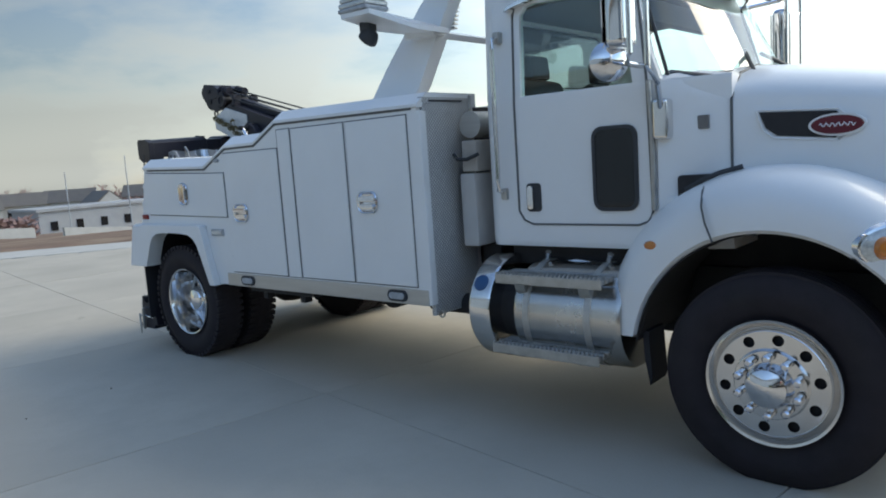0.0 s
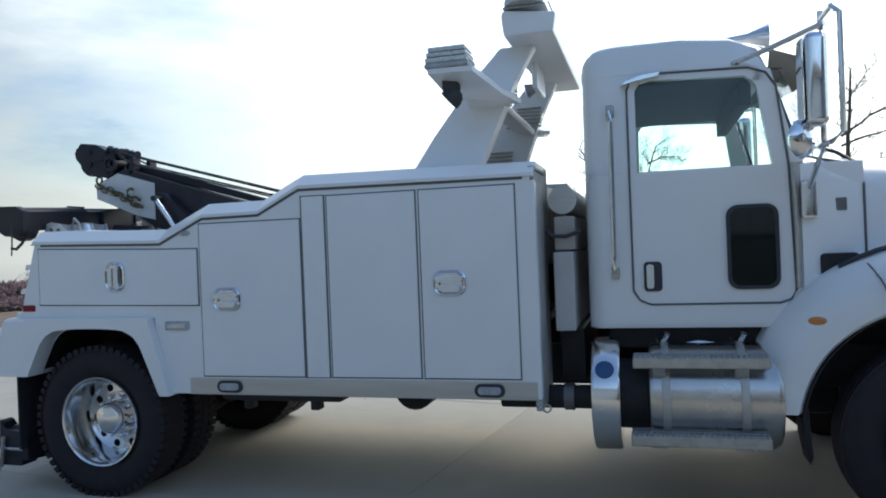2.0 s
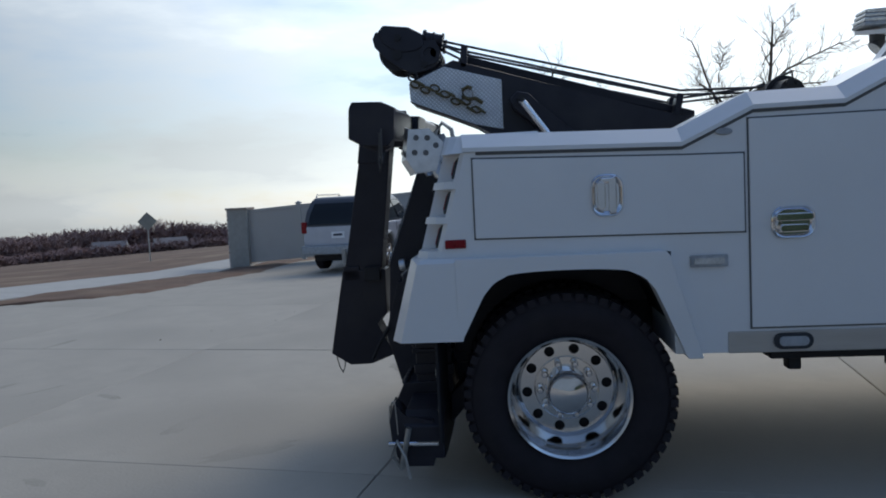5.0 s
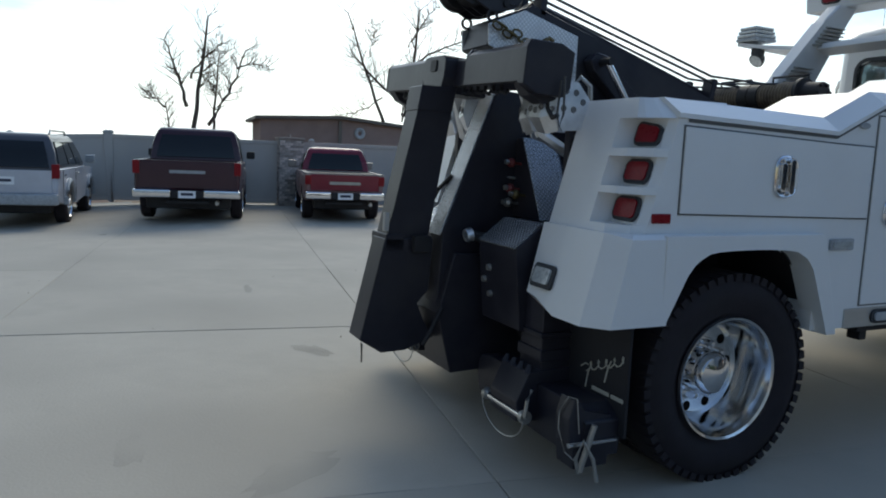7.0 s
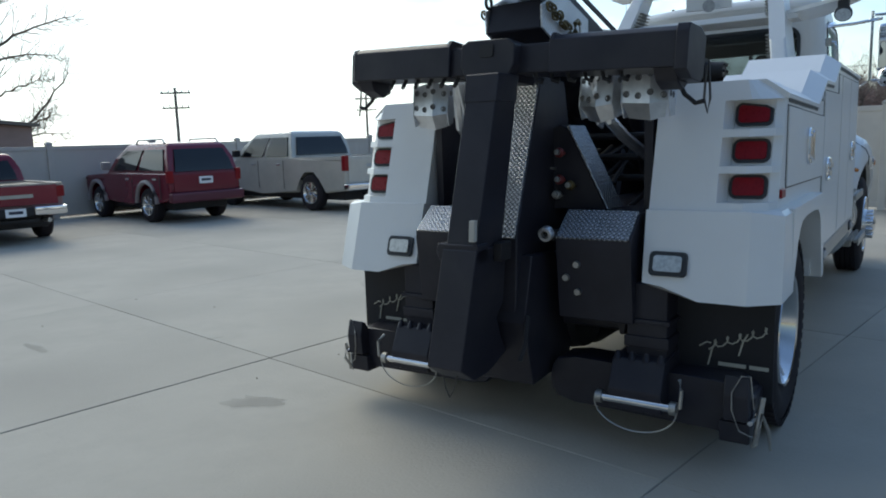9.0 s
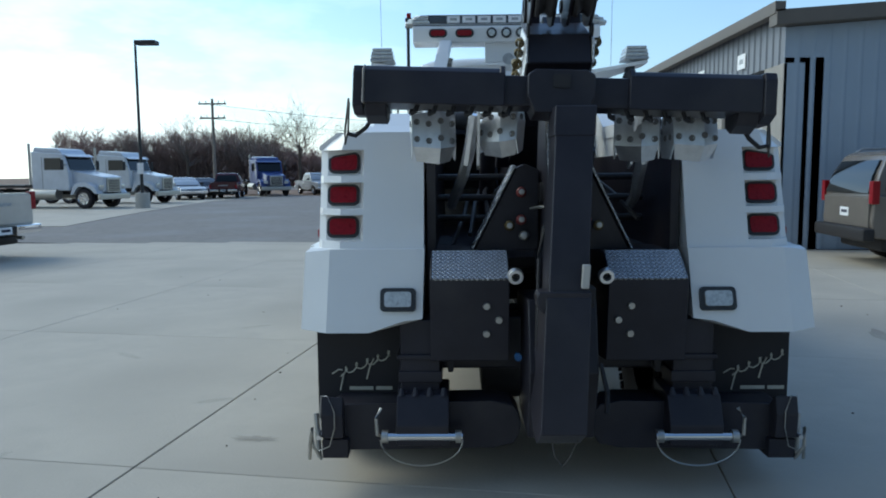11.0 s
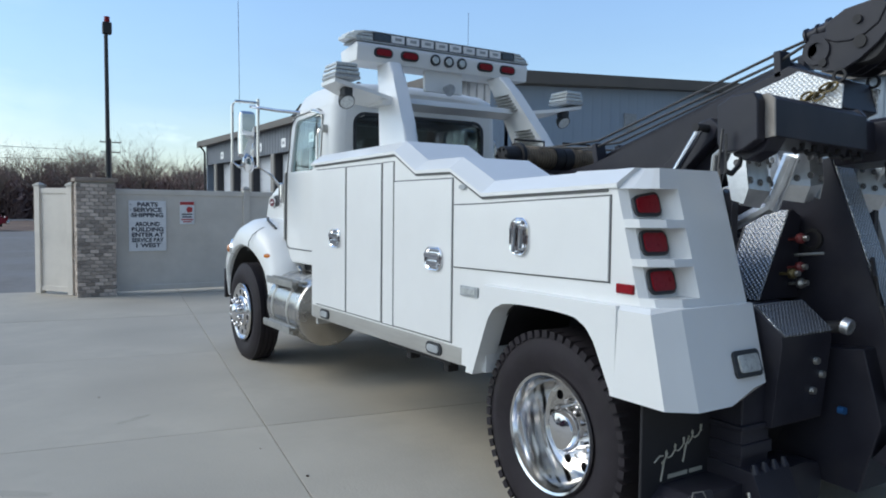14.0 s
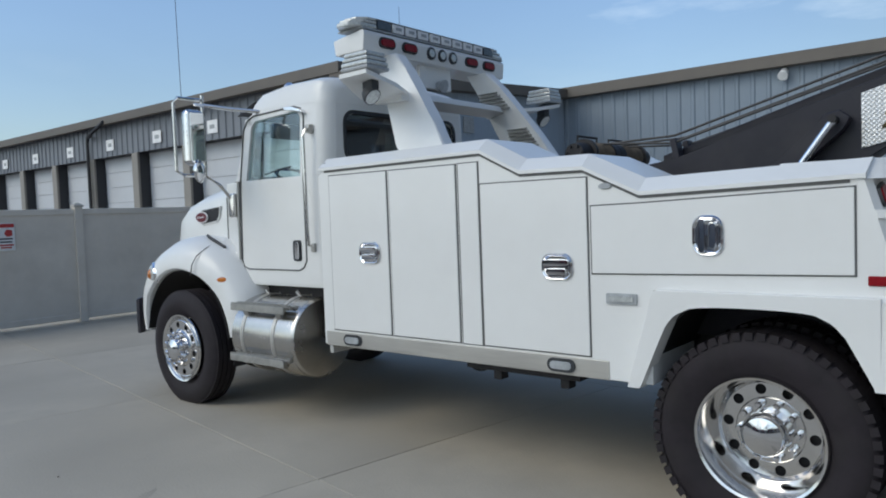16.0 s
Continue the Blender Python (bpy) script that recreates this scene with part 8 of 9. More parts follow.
def side_tanks():
    for s in (-1, 1):
        cy, cz, r = s * 0.86, 0.65, 0.295
        if s < 0:
            t = part("fuel_tank", lathe(B(), [(0.0, 3.56), (0.22, 3.56), (r - 0.01, 3.575), (r, 3.60), (r, 4.22), (r - 0.02, 4.25), (0.15, 4.275), (0.0, 4.28)], (0, cy, cz), (1, 0, 0), 48), TANK, truck, "round satin aluminium fuel tank")
            e = part("end_tank", lathe(B(), [(0.0, 3.25), (0.24, 3.25), (r + 0.02, 3.262), (r + 0.03, 3.28), (r + 0.03, 3.40), (r + 0.02, 3.415), (0.24, 3.42), (0.0, 3.42)], (0, cy, cz), (1, 0, 0), 48), ALLOY, truck, "polished additive tank with a blue cap")
            part("cap", turned(lathe(B(), [(0.0, 0.04), (0.04, 0.038), (0.052, 0.03), (0.055, 0.0)], (0, 0, 0), (0, 1, 0), 24), Matrix.Translation((3.335, cy - 0.245, cz + 0.165)) @ Matrix.Rotation(radians(-32), 4, "X") @ Matrix.Diagonal((1, -1, 1, 1))), material("blue_cap", (0.02, 0.09, 0.22), 0.4), e, "blue filler cap")
            part("tank_gap", cyl(B(), (3.42, cy, cz), (3.56, cy, cz), 0.20, seg=28), CHASSIS, t)
        else:
            t = part("fuel_tank", lathe(B(), [(0.0, 3.39), (0.15, 3.395), (r + 0.01, 3.42), (r + 0.03, 3.45), (r + 0.03, 4.20), (r + 0.01, 4.23), (0.15, 4.255), (0.0, 4.26)], (0, cy, cz - 0.02), (1, 0, 0), 48), TANK, truck, "round satin aluminium fuel tank")
        for x in (3.66, 4.06):
            part("tank_strap", lathe(B(), [(r + 0.001, x - 0.022), (r + 0.006, x - 0.018), (r + 0.006, x + 0.018), (r + 0.001, x + 0.022)], (0, cy, cz), (1, 0, 0), 40) if s < 0 else lathe(B(), [(r + 0.031, x - 0.022), (r + 0.036, x - 0.018), (r + 0.036, x + 0.018), (r + 0.031, x + 0.022)], (0, cy, cz - 0.02), (1, 0, 0), 40), STEEL, t)
        for z, y0, y1, x0, x1 in ((0.905, 0.98, 1.20, 3.49, 4.18), (0.495, 1.03, 1.235, 3.47, 4.17)):
            bm = B()
            for k in range(4):
                a = y0 + (y1 - y0) * k / 4
                box(bm, x0, x1, s * (a + 0.006), s * (a + (y1 - y0) / 4 - 0.006), z - 0.03, z, 0.005, 1)
            box(bm, x0, x1, s * (y1 - 0.012), s * y1, z - 0.055, z + 0.002, 0.004, 1)
            n = 26
            for k in range(n):
                xx = x0 + (x1 - x0) * (k + 0.25) / n
                box(bm, xx, xx + (x1 - x0) / n * 0.5, s * (y1 - 0.02), s * y1, z, z + 0.012, 0.002, 1)
                box(bm, xx, xx + (x1 - x0) / n * 0.5, s * (y1 - 0.08), s * (y1 - 0.06), z, z + 0.010)
            st = part("step", bm, GALV, truck, "serrated grey metal step")
            for x in (x0 + 0.10, x1 - 0.17):
                if z > 0.6:
                    bm = prism(B(), [(s * 0.90, z - 0.05), (s * 1.16, z - 0.04), (s * 1.14, z - 0.10), (s * 1.05, z - 0.21), (s * 0.95, z - 0.23)], "x", x, x + 0.07, 0.006)
                else:
                    bm = box(B(), x, x + 0.09, s * 0.80, s * 1.16, z - 0.085, z - 0.035, 0.006)
                part("step_bracket", bm, GALV, st)
        bm = B()
        for x in (3.62, 4.03):
            tube(bm, [(x, s * 0.78, 0.96), (x + 0.02, s * 0.86, 0.91), (x + 0.06, s * 0.90, 1.0)], 0.018, 8)
            box(bm, x - 0.03, x + 0.05, s * 0.84, s * 0.93, 0.885, 0.925, 0.008)
        tube(bm, [(3.75, s * 0.84, 0.93), (3.85, s * 0.86, 0.945), (3.98, s * 0.84, 0.93)], 0.014, 8)
        part("tank_fitting", bm, ALLOY, truck, "shiny fittings on the tank top")
        part("cab_step_box", box(B(), 3.35, 4.3, s * 0.5, s * 0.80, 0.90, 1.04, 0.02), CHASSIS, truck)
    gap = part("cab_back_box", box(B(), 3.06, 3.18, -0.90, 0.90, 1.50, 1.70, 0.012), RECESS, truck, "dull tan panel between cab and tool body")
    part("lower_panel", box(B(), 3.05, 3.17, -0.92, 0.92, 1.02, 1.49, 0.012), GAP_PANEL, gap, "dull grey lower panel")
    part("lower_box", box(B(), 3.05, 3.20, -0.72, 0.72, 0.70, 1.01, 0.01), CHASSIS, gap)
    part("cross_tank", cyl(B(), (3.11, -0.86, 1.80), (3.11, 0.86, 1.80), 0.085, seg=28), STEEL, gap, "round dull steel cross tank")
    part("air_hose", tube(B(), [(3.02, -0.93, 1.62), (3.05, -0.935, 1.585), (3.13, -0.94, 1.58), (3.22, -0.935, 1.61)], 0.012, 8), SEAM, truck, "black air hose between body and cab")


side_tanks()


# ---- light pylon ----
def pylon():
    for s in (-1, 1):
        prof = [(2.10, 1.96), (2.55, 1.96), (2.64, 2.10), (2.75, 2.32), (2.88, 2.58), (3.03, 2.81), (2.80, 2.81), (2.66, 2.66), (2.50, 2.47), (2.32, 2.25)]
        inward = Matrix(((1, 0, -0.09, 0.176), (0, 1, -s * 0.19, s * 0.372), (0, 0, 1, 0), (0, 0, 0, 1)))
        part("pylon_leg", turned(prism(B(), prof, "y", s * 0.68, s * 0.80, 0.02), inward), WHITE, truck, "white swept pylon leg")
        sh = part("shelf", prism(B(), [(2.54, 2.42), (2.80, 2.42), (2.80, 2.46), (2.54, 2.46)], "y", s * 0.665, s * 0.793), WHITE, truck)
        for z0, z1, x0, x1 in ((2.03, 2.30, 2.22, 2.42), (2.46, 2.63, 2.56, 2.70)):
            n = round((z1 - z0) / 0.030)
            for k in range(n):
                f = (k + 0.5) / n
                x, z, ln = x0 + (x1 - x0) * f, z0 + (z1 - z0) * f, 0.30 - 0.12 * f
                part("leg_rung", turned(prism(B(), [(s * 0.682, z), (s * 0.682, z + 0.016), (s * 0.640, z + 0.006), (s * 0.640, z)], "x", x, x + ln), inward), GALV, truck, "grip rung inside the pylon leg")
        # outrigger shelf: a tapered blade that carries the beacon and the work lamp
        bl = [(2.55, s * 0.70, 2.455), (2.86, s * 0.70, 2.425), (2.80, s * 0.95, 2.44), (2.68, s * 1.26, 2.53), (2.42, s * 1.26, 2.535), (2.44, s * 0.95, 2.48)]
        bm = B()
        loft(bm, [[Vector(p) for p in bl], [Vector(p) + Vector((0, 0, 0.03)) for p in bl]])
        arm = part("lamp_shelf", bm, WHITE, truck, "white tapered lamp shelf")
        bc = part("beacon", box(B(), 2.40, 2.66, s * 1.05, s * 1.27, 2.565, 2.595, 0.012), LAMP_GREY, truck, "clear layered beacon lamp on a grey base")
        for z0, z1, f in ((2.595, 2.628, 0.0), (2.630, 2.658, 0.006), (2.660, 2.690, 0.014)):
            part("beacon_lens", box(B(), 2.405 + f, 2.655 - f, s * (1.055 + f), s * (1.265 - f), z0, z1, 0.010), CLEAR_LENS, bc, "clear ribbed beacon lens")
        part("beacon_core", box(B(), 2.45, 2.61, s * 1.10, s * 1.22, 2.602, 2.694, 0.01), LAMP_GREY, bc)
        wl_ = part("work_lamp", box(B(), 2.47, 2.57, s * 1.08, s * 1.16, 2.44, 2.53, 0.02), SEAM, truck, "black work lamp under the shelf")
        part("lamp_bowl", lathe(B(), [(0.0, -0.012), (0.030, -0.006), (0.050, 0.012), (0.062, 0.040), (0.066, 0.068), (0.064, 0.076), (0.0, 0.072)], (2.56, s * 1.12, 2.45), (-0.75, 0, -0.66), 20), SEAM, wl_)
        part("lamp_lens", lathe(B(), [(0.0, 0.080), (0.056, 0.077), (0.060, 0.068)], (2.56, s * 1.12, 2.45), (-0.75, 0, -0.66), 20), CLEAR_LENS, wl_)
    part("crossbar", prism(B(), [(2.58, 2.45), (2.74, 2.41), (2.76, 2.45), (2.60, 2.50)], "y", -0.70, 0.70, 0.008), WHITE, truck, "white crossbar between the pylon legs")
    hd = part("lamp_beam", prism(B(), [(2.80, 2.80), (3.10, 2.80), (3.12, 2.92), (2.80, 2.96), (2.785, 2.93)], "y", -0.90, 0.90, 0.015), WHITE, truck, "white beam with a row of rear lamps")
    for y in (-0.655, -0.40, 0.40, 0.655):
        part("rear_lamp", turned(prism(B(), rounded(-0.088, 0.088, -0.040, 0.040, 0.038), "x", -0.006, 0.02, 0.004), Matrix.Translation((2.785, y, 2.885))), SEAM, hd)
        part("rear_lens", turned(prism(B(), rounded(-0.070, 0.070, -0.026, 0.026, 0.025), "x", -0.016, 0.01, 0.006), Matrix.Translation((2.785, y, 2.885))), RED_LENS, hd, "red oval lens")
    for y in (-0.14, 0.0, 0.14):
        part("rear_lamp", lathe(B(), [(0.03, 0.006), (0.05, 0.004), (0.05, -0.02)], (2.782, y, 2.885), (-1, 0, 0), 20), SEAM, hd)
        part("rear_lens", lathe(B(), [(0.0, 0.012), (0.03, 0.010), (0.036, 0.0)], (2.782, y, 2.885), (-1, 0, 0), 20), CLEAR_LENS, hd, "round clear lens")
    bar = part("light_bar", box(B(), 2.80, 3.06, -0.90, 0.90, 2.965, 2.978, 0.004), LAMP_GREY, truck, "long clear and smoked roof light bar")
    part("bar_core", box(B(), 2.812, 3.05, -0.74, 0.74, 2.978, 3.052, 0.008), DARK_LENS, bar, "dark smoked lamp core")
    for k in range(8):
        md = part("bar_module", box(B(), 2.798, 2.814, -0.585 + 0.147 * k, -0.462 + 0.147 * k, 2.984, 3.046, 0.004), SIGN_WHITE, bar, "white framed lamp module")
        part("module_lens", box(B(), 2.794, 2.799, -0.555 + 0.147 * k, -0.492 + 0.147 * k, 3.004, 3.028, 0.002, 1), LAMP_GREY, md)
    for q in (-1, 1):
        part("corner_module", box(B(), 2.798, 2.812, q * 0.605, q * 0.735, 2.984, 3.046, 0.004), DARK_LENS, bar, "smoked corner module")
    part("bar_lid", box(B(), 2.805, 3.055, -0.76, 0.76, 3.052, 3.060, 0.003), LAMP_GREY, bar)
    for s in (-1, 1):
        for z0, z1, f in ((2.980, 3.012, 1.0), (3.014, 3.036, 0.97), (3.038, 3.060, 0.92)):
            part("bar_end", prism(B(), [(2.80, s * 0.745), (3.06, s * 0.745), (3.05, s * 0.90 * f), (2.98, s * 0.985 * f), (2.87, s * 0.975 * f), (2.81, s * 0.90 * f)], "z", z0, z1, 0.008), CLEAR_LENS, bar, "clear layered end lens")
    part("camera_plate", box(B(), 2.86, 2.90, -0.20, 0.20, 2.62, 2.81, 0.008), WHITE, truck, "white plate with a small lamp under the beam")
    part("small_lamp", lathe(B(), [(0.0, 0.0), (0.03, 0.0), (0.055, 0.07), (0.0, 0.08)], (2.86, -0.02, 2.66), (-1, 0, -0.3), 16), LAMP_GREY, truck)
    # step ladder plates on the pylon's back
    part("cap_plate", box(B(), 1.62, 2.45, -0.64, 0.64, 1.86, 1.90, 0.008), BLACK, truck)


pylon()


# ---- boom ----
def boom():
    # tapering box beam that rises towards the rear
    b = part("boom", prism(B(), [(1.75, 1.42), (1.75, 1.74), (0.78, 1.885), (0.22, 2.055), (-0.56, 2.30), (-0.80, 2.20), (-0.84, 2.06), (-0.44, 1.90), (-0.29, 1.80), (0.6, 1.56)], "y", -0.15, 0.15, 0.005, 1), BLACK, truck, "black steel recovery boom")
    part("boom_spine", prism(B(), [(0.9, 1.87), (0.9, 1.915), (-0.5, 2.345), (-0.56, 2.29)], "y", -0.045, 0.045, 0.004, 1), BLACK, b, "black ridge along the boom")
    for s in (-1, 1):
        part("boom_plate", prism(B(), [(-0.84, 2.17), (-0.835, 2.06), (-0.44, 1.90), (-0.27, 1.86), (-0.27, 2.16), (-0.62, 2.262)], "y", s * 0.152, s * 0.162, 0.002, 1), TREAD_BRIGHT, b, "bright diamond-plate cheek")
        knuckle = part("knuckle", prism(B(), [(0.42, 1.58), (0.24, 1.58), (-0.20, 1.97), (-0.23, 2.03), (-0.18, 2.075), (-0.11, 2.06), (-0.04, 1.985)], "y", s * 0.165, s * 0.240, 0.005, 1), BLACK, truck, "black slanted lift arm beside the boom")
        part("knuckle_pin", cyl(B(), (-0.157, s * 0.235, 2.02), (-0.157, s * 0.335, 2.02), 0.022, seg=16), CHASSIS, knuckle)
        part("lift_cylinder", cyl(B(), (0.475, s * 0.30, 1.13), (0.075, s * 0.30, 1.688), 0.048, seg=18), BLACK, truck, "black boom lift cylinder")
        part("cylinder_rod", cyl(B(), (0.10, s * 0.30, 1.653), (-0.157, s * 0.30, 2.012), 0.021, seg=14), CHROME, truck, "bright chrome cylinder rod")
        # sheave head: a cover over two curved cheek plates, the sheave between them
        cover = [(-0.735, 2.395), (-0.745, 2.470), (-0.83, 2.518), (-0.985, 2.538), (-1.02, 2.50), (-0.985, 2.425), (-0.93, 2.385), (-0.86, 2.365), (-0.79, 2.37)]
        hd = part("sheave_head", prism(B(), cover, "y", s * 0.046, s * 0.158, 0.008, 2), BLACK, truck, "black sheave head at the boom tip")
        cheek = [(-0.665, 2.43), (-0.640, 2.36), (-0.645, 2.30), (-0.68, 2.262), (-0.74, 2.245), (-0.82, 2.235), (-0.90, 2.275), (-0.985, 2.34), (-1.045, 2.41), (-1.055, 2.46), (-1.035, 2.50), (-0.99, 2.50), (-0.93, 2.44), (-0.84, 2.42), (-0.76, 2.43)]
        for y0, y1 in ((0.134, 0.150), (0.028, 0.042)):
            part("head_cheek", prism(B(), cheek, "y", s * y0, s * y1, 0.003, 1), BLACK, hd, "curved black cheek plate")
        part("sheave", lathe(B(), [(0.03, -0.042), (0.112, -0.042), (0.118, -0.030), (0.092, 0.0), (0.118, 0.030), (0.112, 0.042), (0.03, 0.042)], (-0.905, s * 0.088, 2.375), (0, 1, 0), 32), CHASSIS, hd, "grooved sheave")
        part("pin", cyl(B(), (-0.895, s * 0.155, 2.455), (-0.895, s * 0.172, 2.455), 0.020, seg=14), CHASSIS, hd)
        part("pin", cyl(B(), (-0.905, s * 0.145, 2.355), (-0.905, s * 0.160, 2.355), 0.030, seg=16), CHASSIS, hd)
        part("pin_cap", cyl(B(), (-0.735, s * 0.145, 2.285), (-0.735, s * 0.163, 2.285), 0.020, seg=14), CHASSIS, hd)
        part("guide_roller", lathe(B(), [(0.0, 0.0), (0.046, 0.0), (0.046, 0.012), (0.036, 0.016), (0.036, 0.058), (0.044, 0.060), (0.044, 0.068), (0.036, 0.070), (0.036, 0.112), (0.048, 0.114), (0.048, 0.130), (0.0, 0.130)], (-0.620, s * 0.095, 2.430), (-0.97, 0, 0.24), 20), BLACK, hd, "black flanged guide roller")
        part("guide_roller", cyl(B(), (-0.668, s * 0.02, 2.355), (-0.668, s * 0.15, 2.355), 0.032, seg=16), CHASSIS, hd, "dark guide roller")
        part("roller_ring", lathe(B(), [(0.040, 0.0), (0.066, 0.0), (0.066, 0.012), (0.040, 0.012), (0.040, 0.0)], (-0.700, s * 0.150, 2.345), (0, s, 0), 24), BLACK, hd, "black washer ring")
        part("tail_ring", turned(lathe(B(), [(0.022, -0.006), (0.034, -0.006), (0.034, 0.006), (0.022, 0.006), (0.022, -0.006)], (0, 0, 0), (0, 1, 0), 16), Matrix.Translation((-0.815, s * 0.15, 2.215))), CHASSIS, hd, "small steel ring")
        # drum winch and wire rope
        part("winch_drum", lathe(B(), [(0.02, s * 0.08)] + [(0.076 + (0.006 if k % 2 else 0.0), s * (0.08 + 0.012 * k)) for k in range(24)] + [(0.02, s * 0.356)], (1.30, 0, 1.945), (0, 1, 0), 24), RUST, truck, "dark rope-wound winch drum")
        part("winch_divider", cyl(B(), (1.30, s * 0.004, 1.945), (1.30, s * 0.082, 1.945), 0.084, seg=24), CHASSIS, truck, "dark divider between the drums")
        part("winch_flange", cyl(B(), (1.30, s * 0.37, 1.945), (1.30, s * 0.395, 1.945), 0.100, seg=24), CHASSIS, truck, "black drum flange")
        part("winch_motor", cyl(B(), (1.30, s * 0.395, 1.945), (1.30, s * 0.52, 1.945), 0.075, 0.065, seg=20), CHASSIS, truck, "black winch motor")
        for k in range(6):
            part("motor_bolt", cyl(B(), (1.30 + 0.05 * math.cos(k * 1.047), s * 0.515, 1.945 + 0.05 * math.sin(k * 1.047)), (1.30 + 0.05 * math.cos(k * 1.047), s * 0.535, 1.945 + 0.05 * math.sin(k * 1.047)), 0.011, seg=6), CHASSIS, truck)
        part("winch_guard", tube(B(), [(1.36, s * 0.09, 2.02), (1.36, s * 0.09, 2.07), (1.36, s * 0.36, 2.07), (1.36, s * 0.36, 2.02)], 0.008, 6), CHASSIS, truck, "black tensioner bar over the drum")
        part("wire_rope", tube(B(), [(1.30, s * 0.12, 2.02), (0.80, s * 0.10, 2.035), (-0.50, s * 0.09, 2.395), (-0.80, s * 0.03, 2.49), (-0.90, s * 0.03, 2.50)], 0.008, 6), CABLE, truck, "dark steel wire rope")
        part("wire_rope", tube(B(), [(1.30, s * 0.20, 2.02), (0.80, s * 0.13, 1.985), (-0.50, s * 0.13, 2.335), (-0.66, s * 0.10, 2.42)], 0.008, 6), CABLE, truck, "dark steel wire rope")
        for x, z, w in ((-0.50, 2.25, 0.08), (0.77, 1.88, 0.20)):
            part("rope_guide", turned(box(B(), -0.02, 0.02, s * 0.06, s * 0.15, 0.0, 0.135, 0.004, 1), Matrix.Translation((x, 0, z)) @ Matrix.Rotation(w, 4, "Y")), BLACK, b, "black rope guide")
        # tail chain and hook
        ch = B()
        path = [Vector((-0.80, s * 0.185, 2.16)).lerp(Vector((-0.40, s * 0.185, 1.965)), k / 13) + Vector((0, 0, 0.018 * math.sin(k * 2.1) + 0.02 * math.sin(math.pi * k / 13))) for k in range(14)]
        for k, p in enumerate(path):
            m = Matrix.Translation(p) @ Matrix.Rotation(0.45 + 0.3 * math.sin(k * 3.1), 4, "Y") @ Matrix.Rotation(radians(90 * (k % 2) + 15), 4, "X")
            tube(ch, [m @ Vector((0.030 * math.cos(q), 0, 0.018 * math.sin(q))) for q in [2 * math.pi * i / 10 for i in range(11)]], 0.0065, 5)
        part("chain", ch, CHAIN, truck, "short gold-coloured chain on the boom cheek")
        at_hook = Matrix.Translation((-0.46, s * 0.19, 2.075)) @ Matrix.Rotation(2.2, 4, "Y") @ Matrix.Scale(0.72, 4)
        hook = part("hook", turned(tube(B(), [(0, 0, 0.12), (0, 0, 0.05), (0.04, 0, 0.0), (0.045, 0, -0.05), (0, 0, -0.085), (-0.045, 0, -0.06), (-0.05, 0, -0.02)], 0.017, 8), at_hook), CHAIN, truck, "brass-coloured hook")
        part("hook_latch", turned(tube(B(), [(0.01, 0, 0.03), (-0.03, 0, 0.0), (-0.045, 0, -0.03)], 0.008, 6), at_hook), GALV, hook)
        part("boom_cheek", prism(B(), [(1.1, 1.05), (1.95, 1.05), (1.85, 1.78), (1.60, 1.86), (1.35, 1.70)], "y", s * 0.17, s * 0.21, 0.004, 1), BLACK, truck, "black boom pivot cheek")


boom()


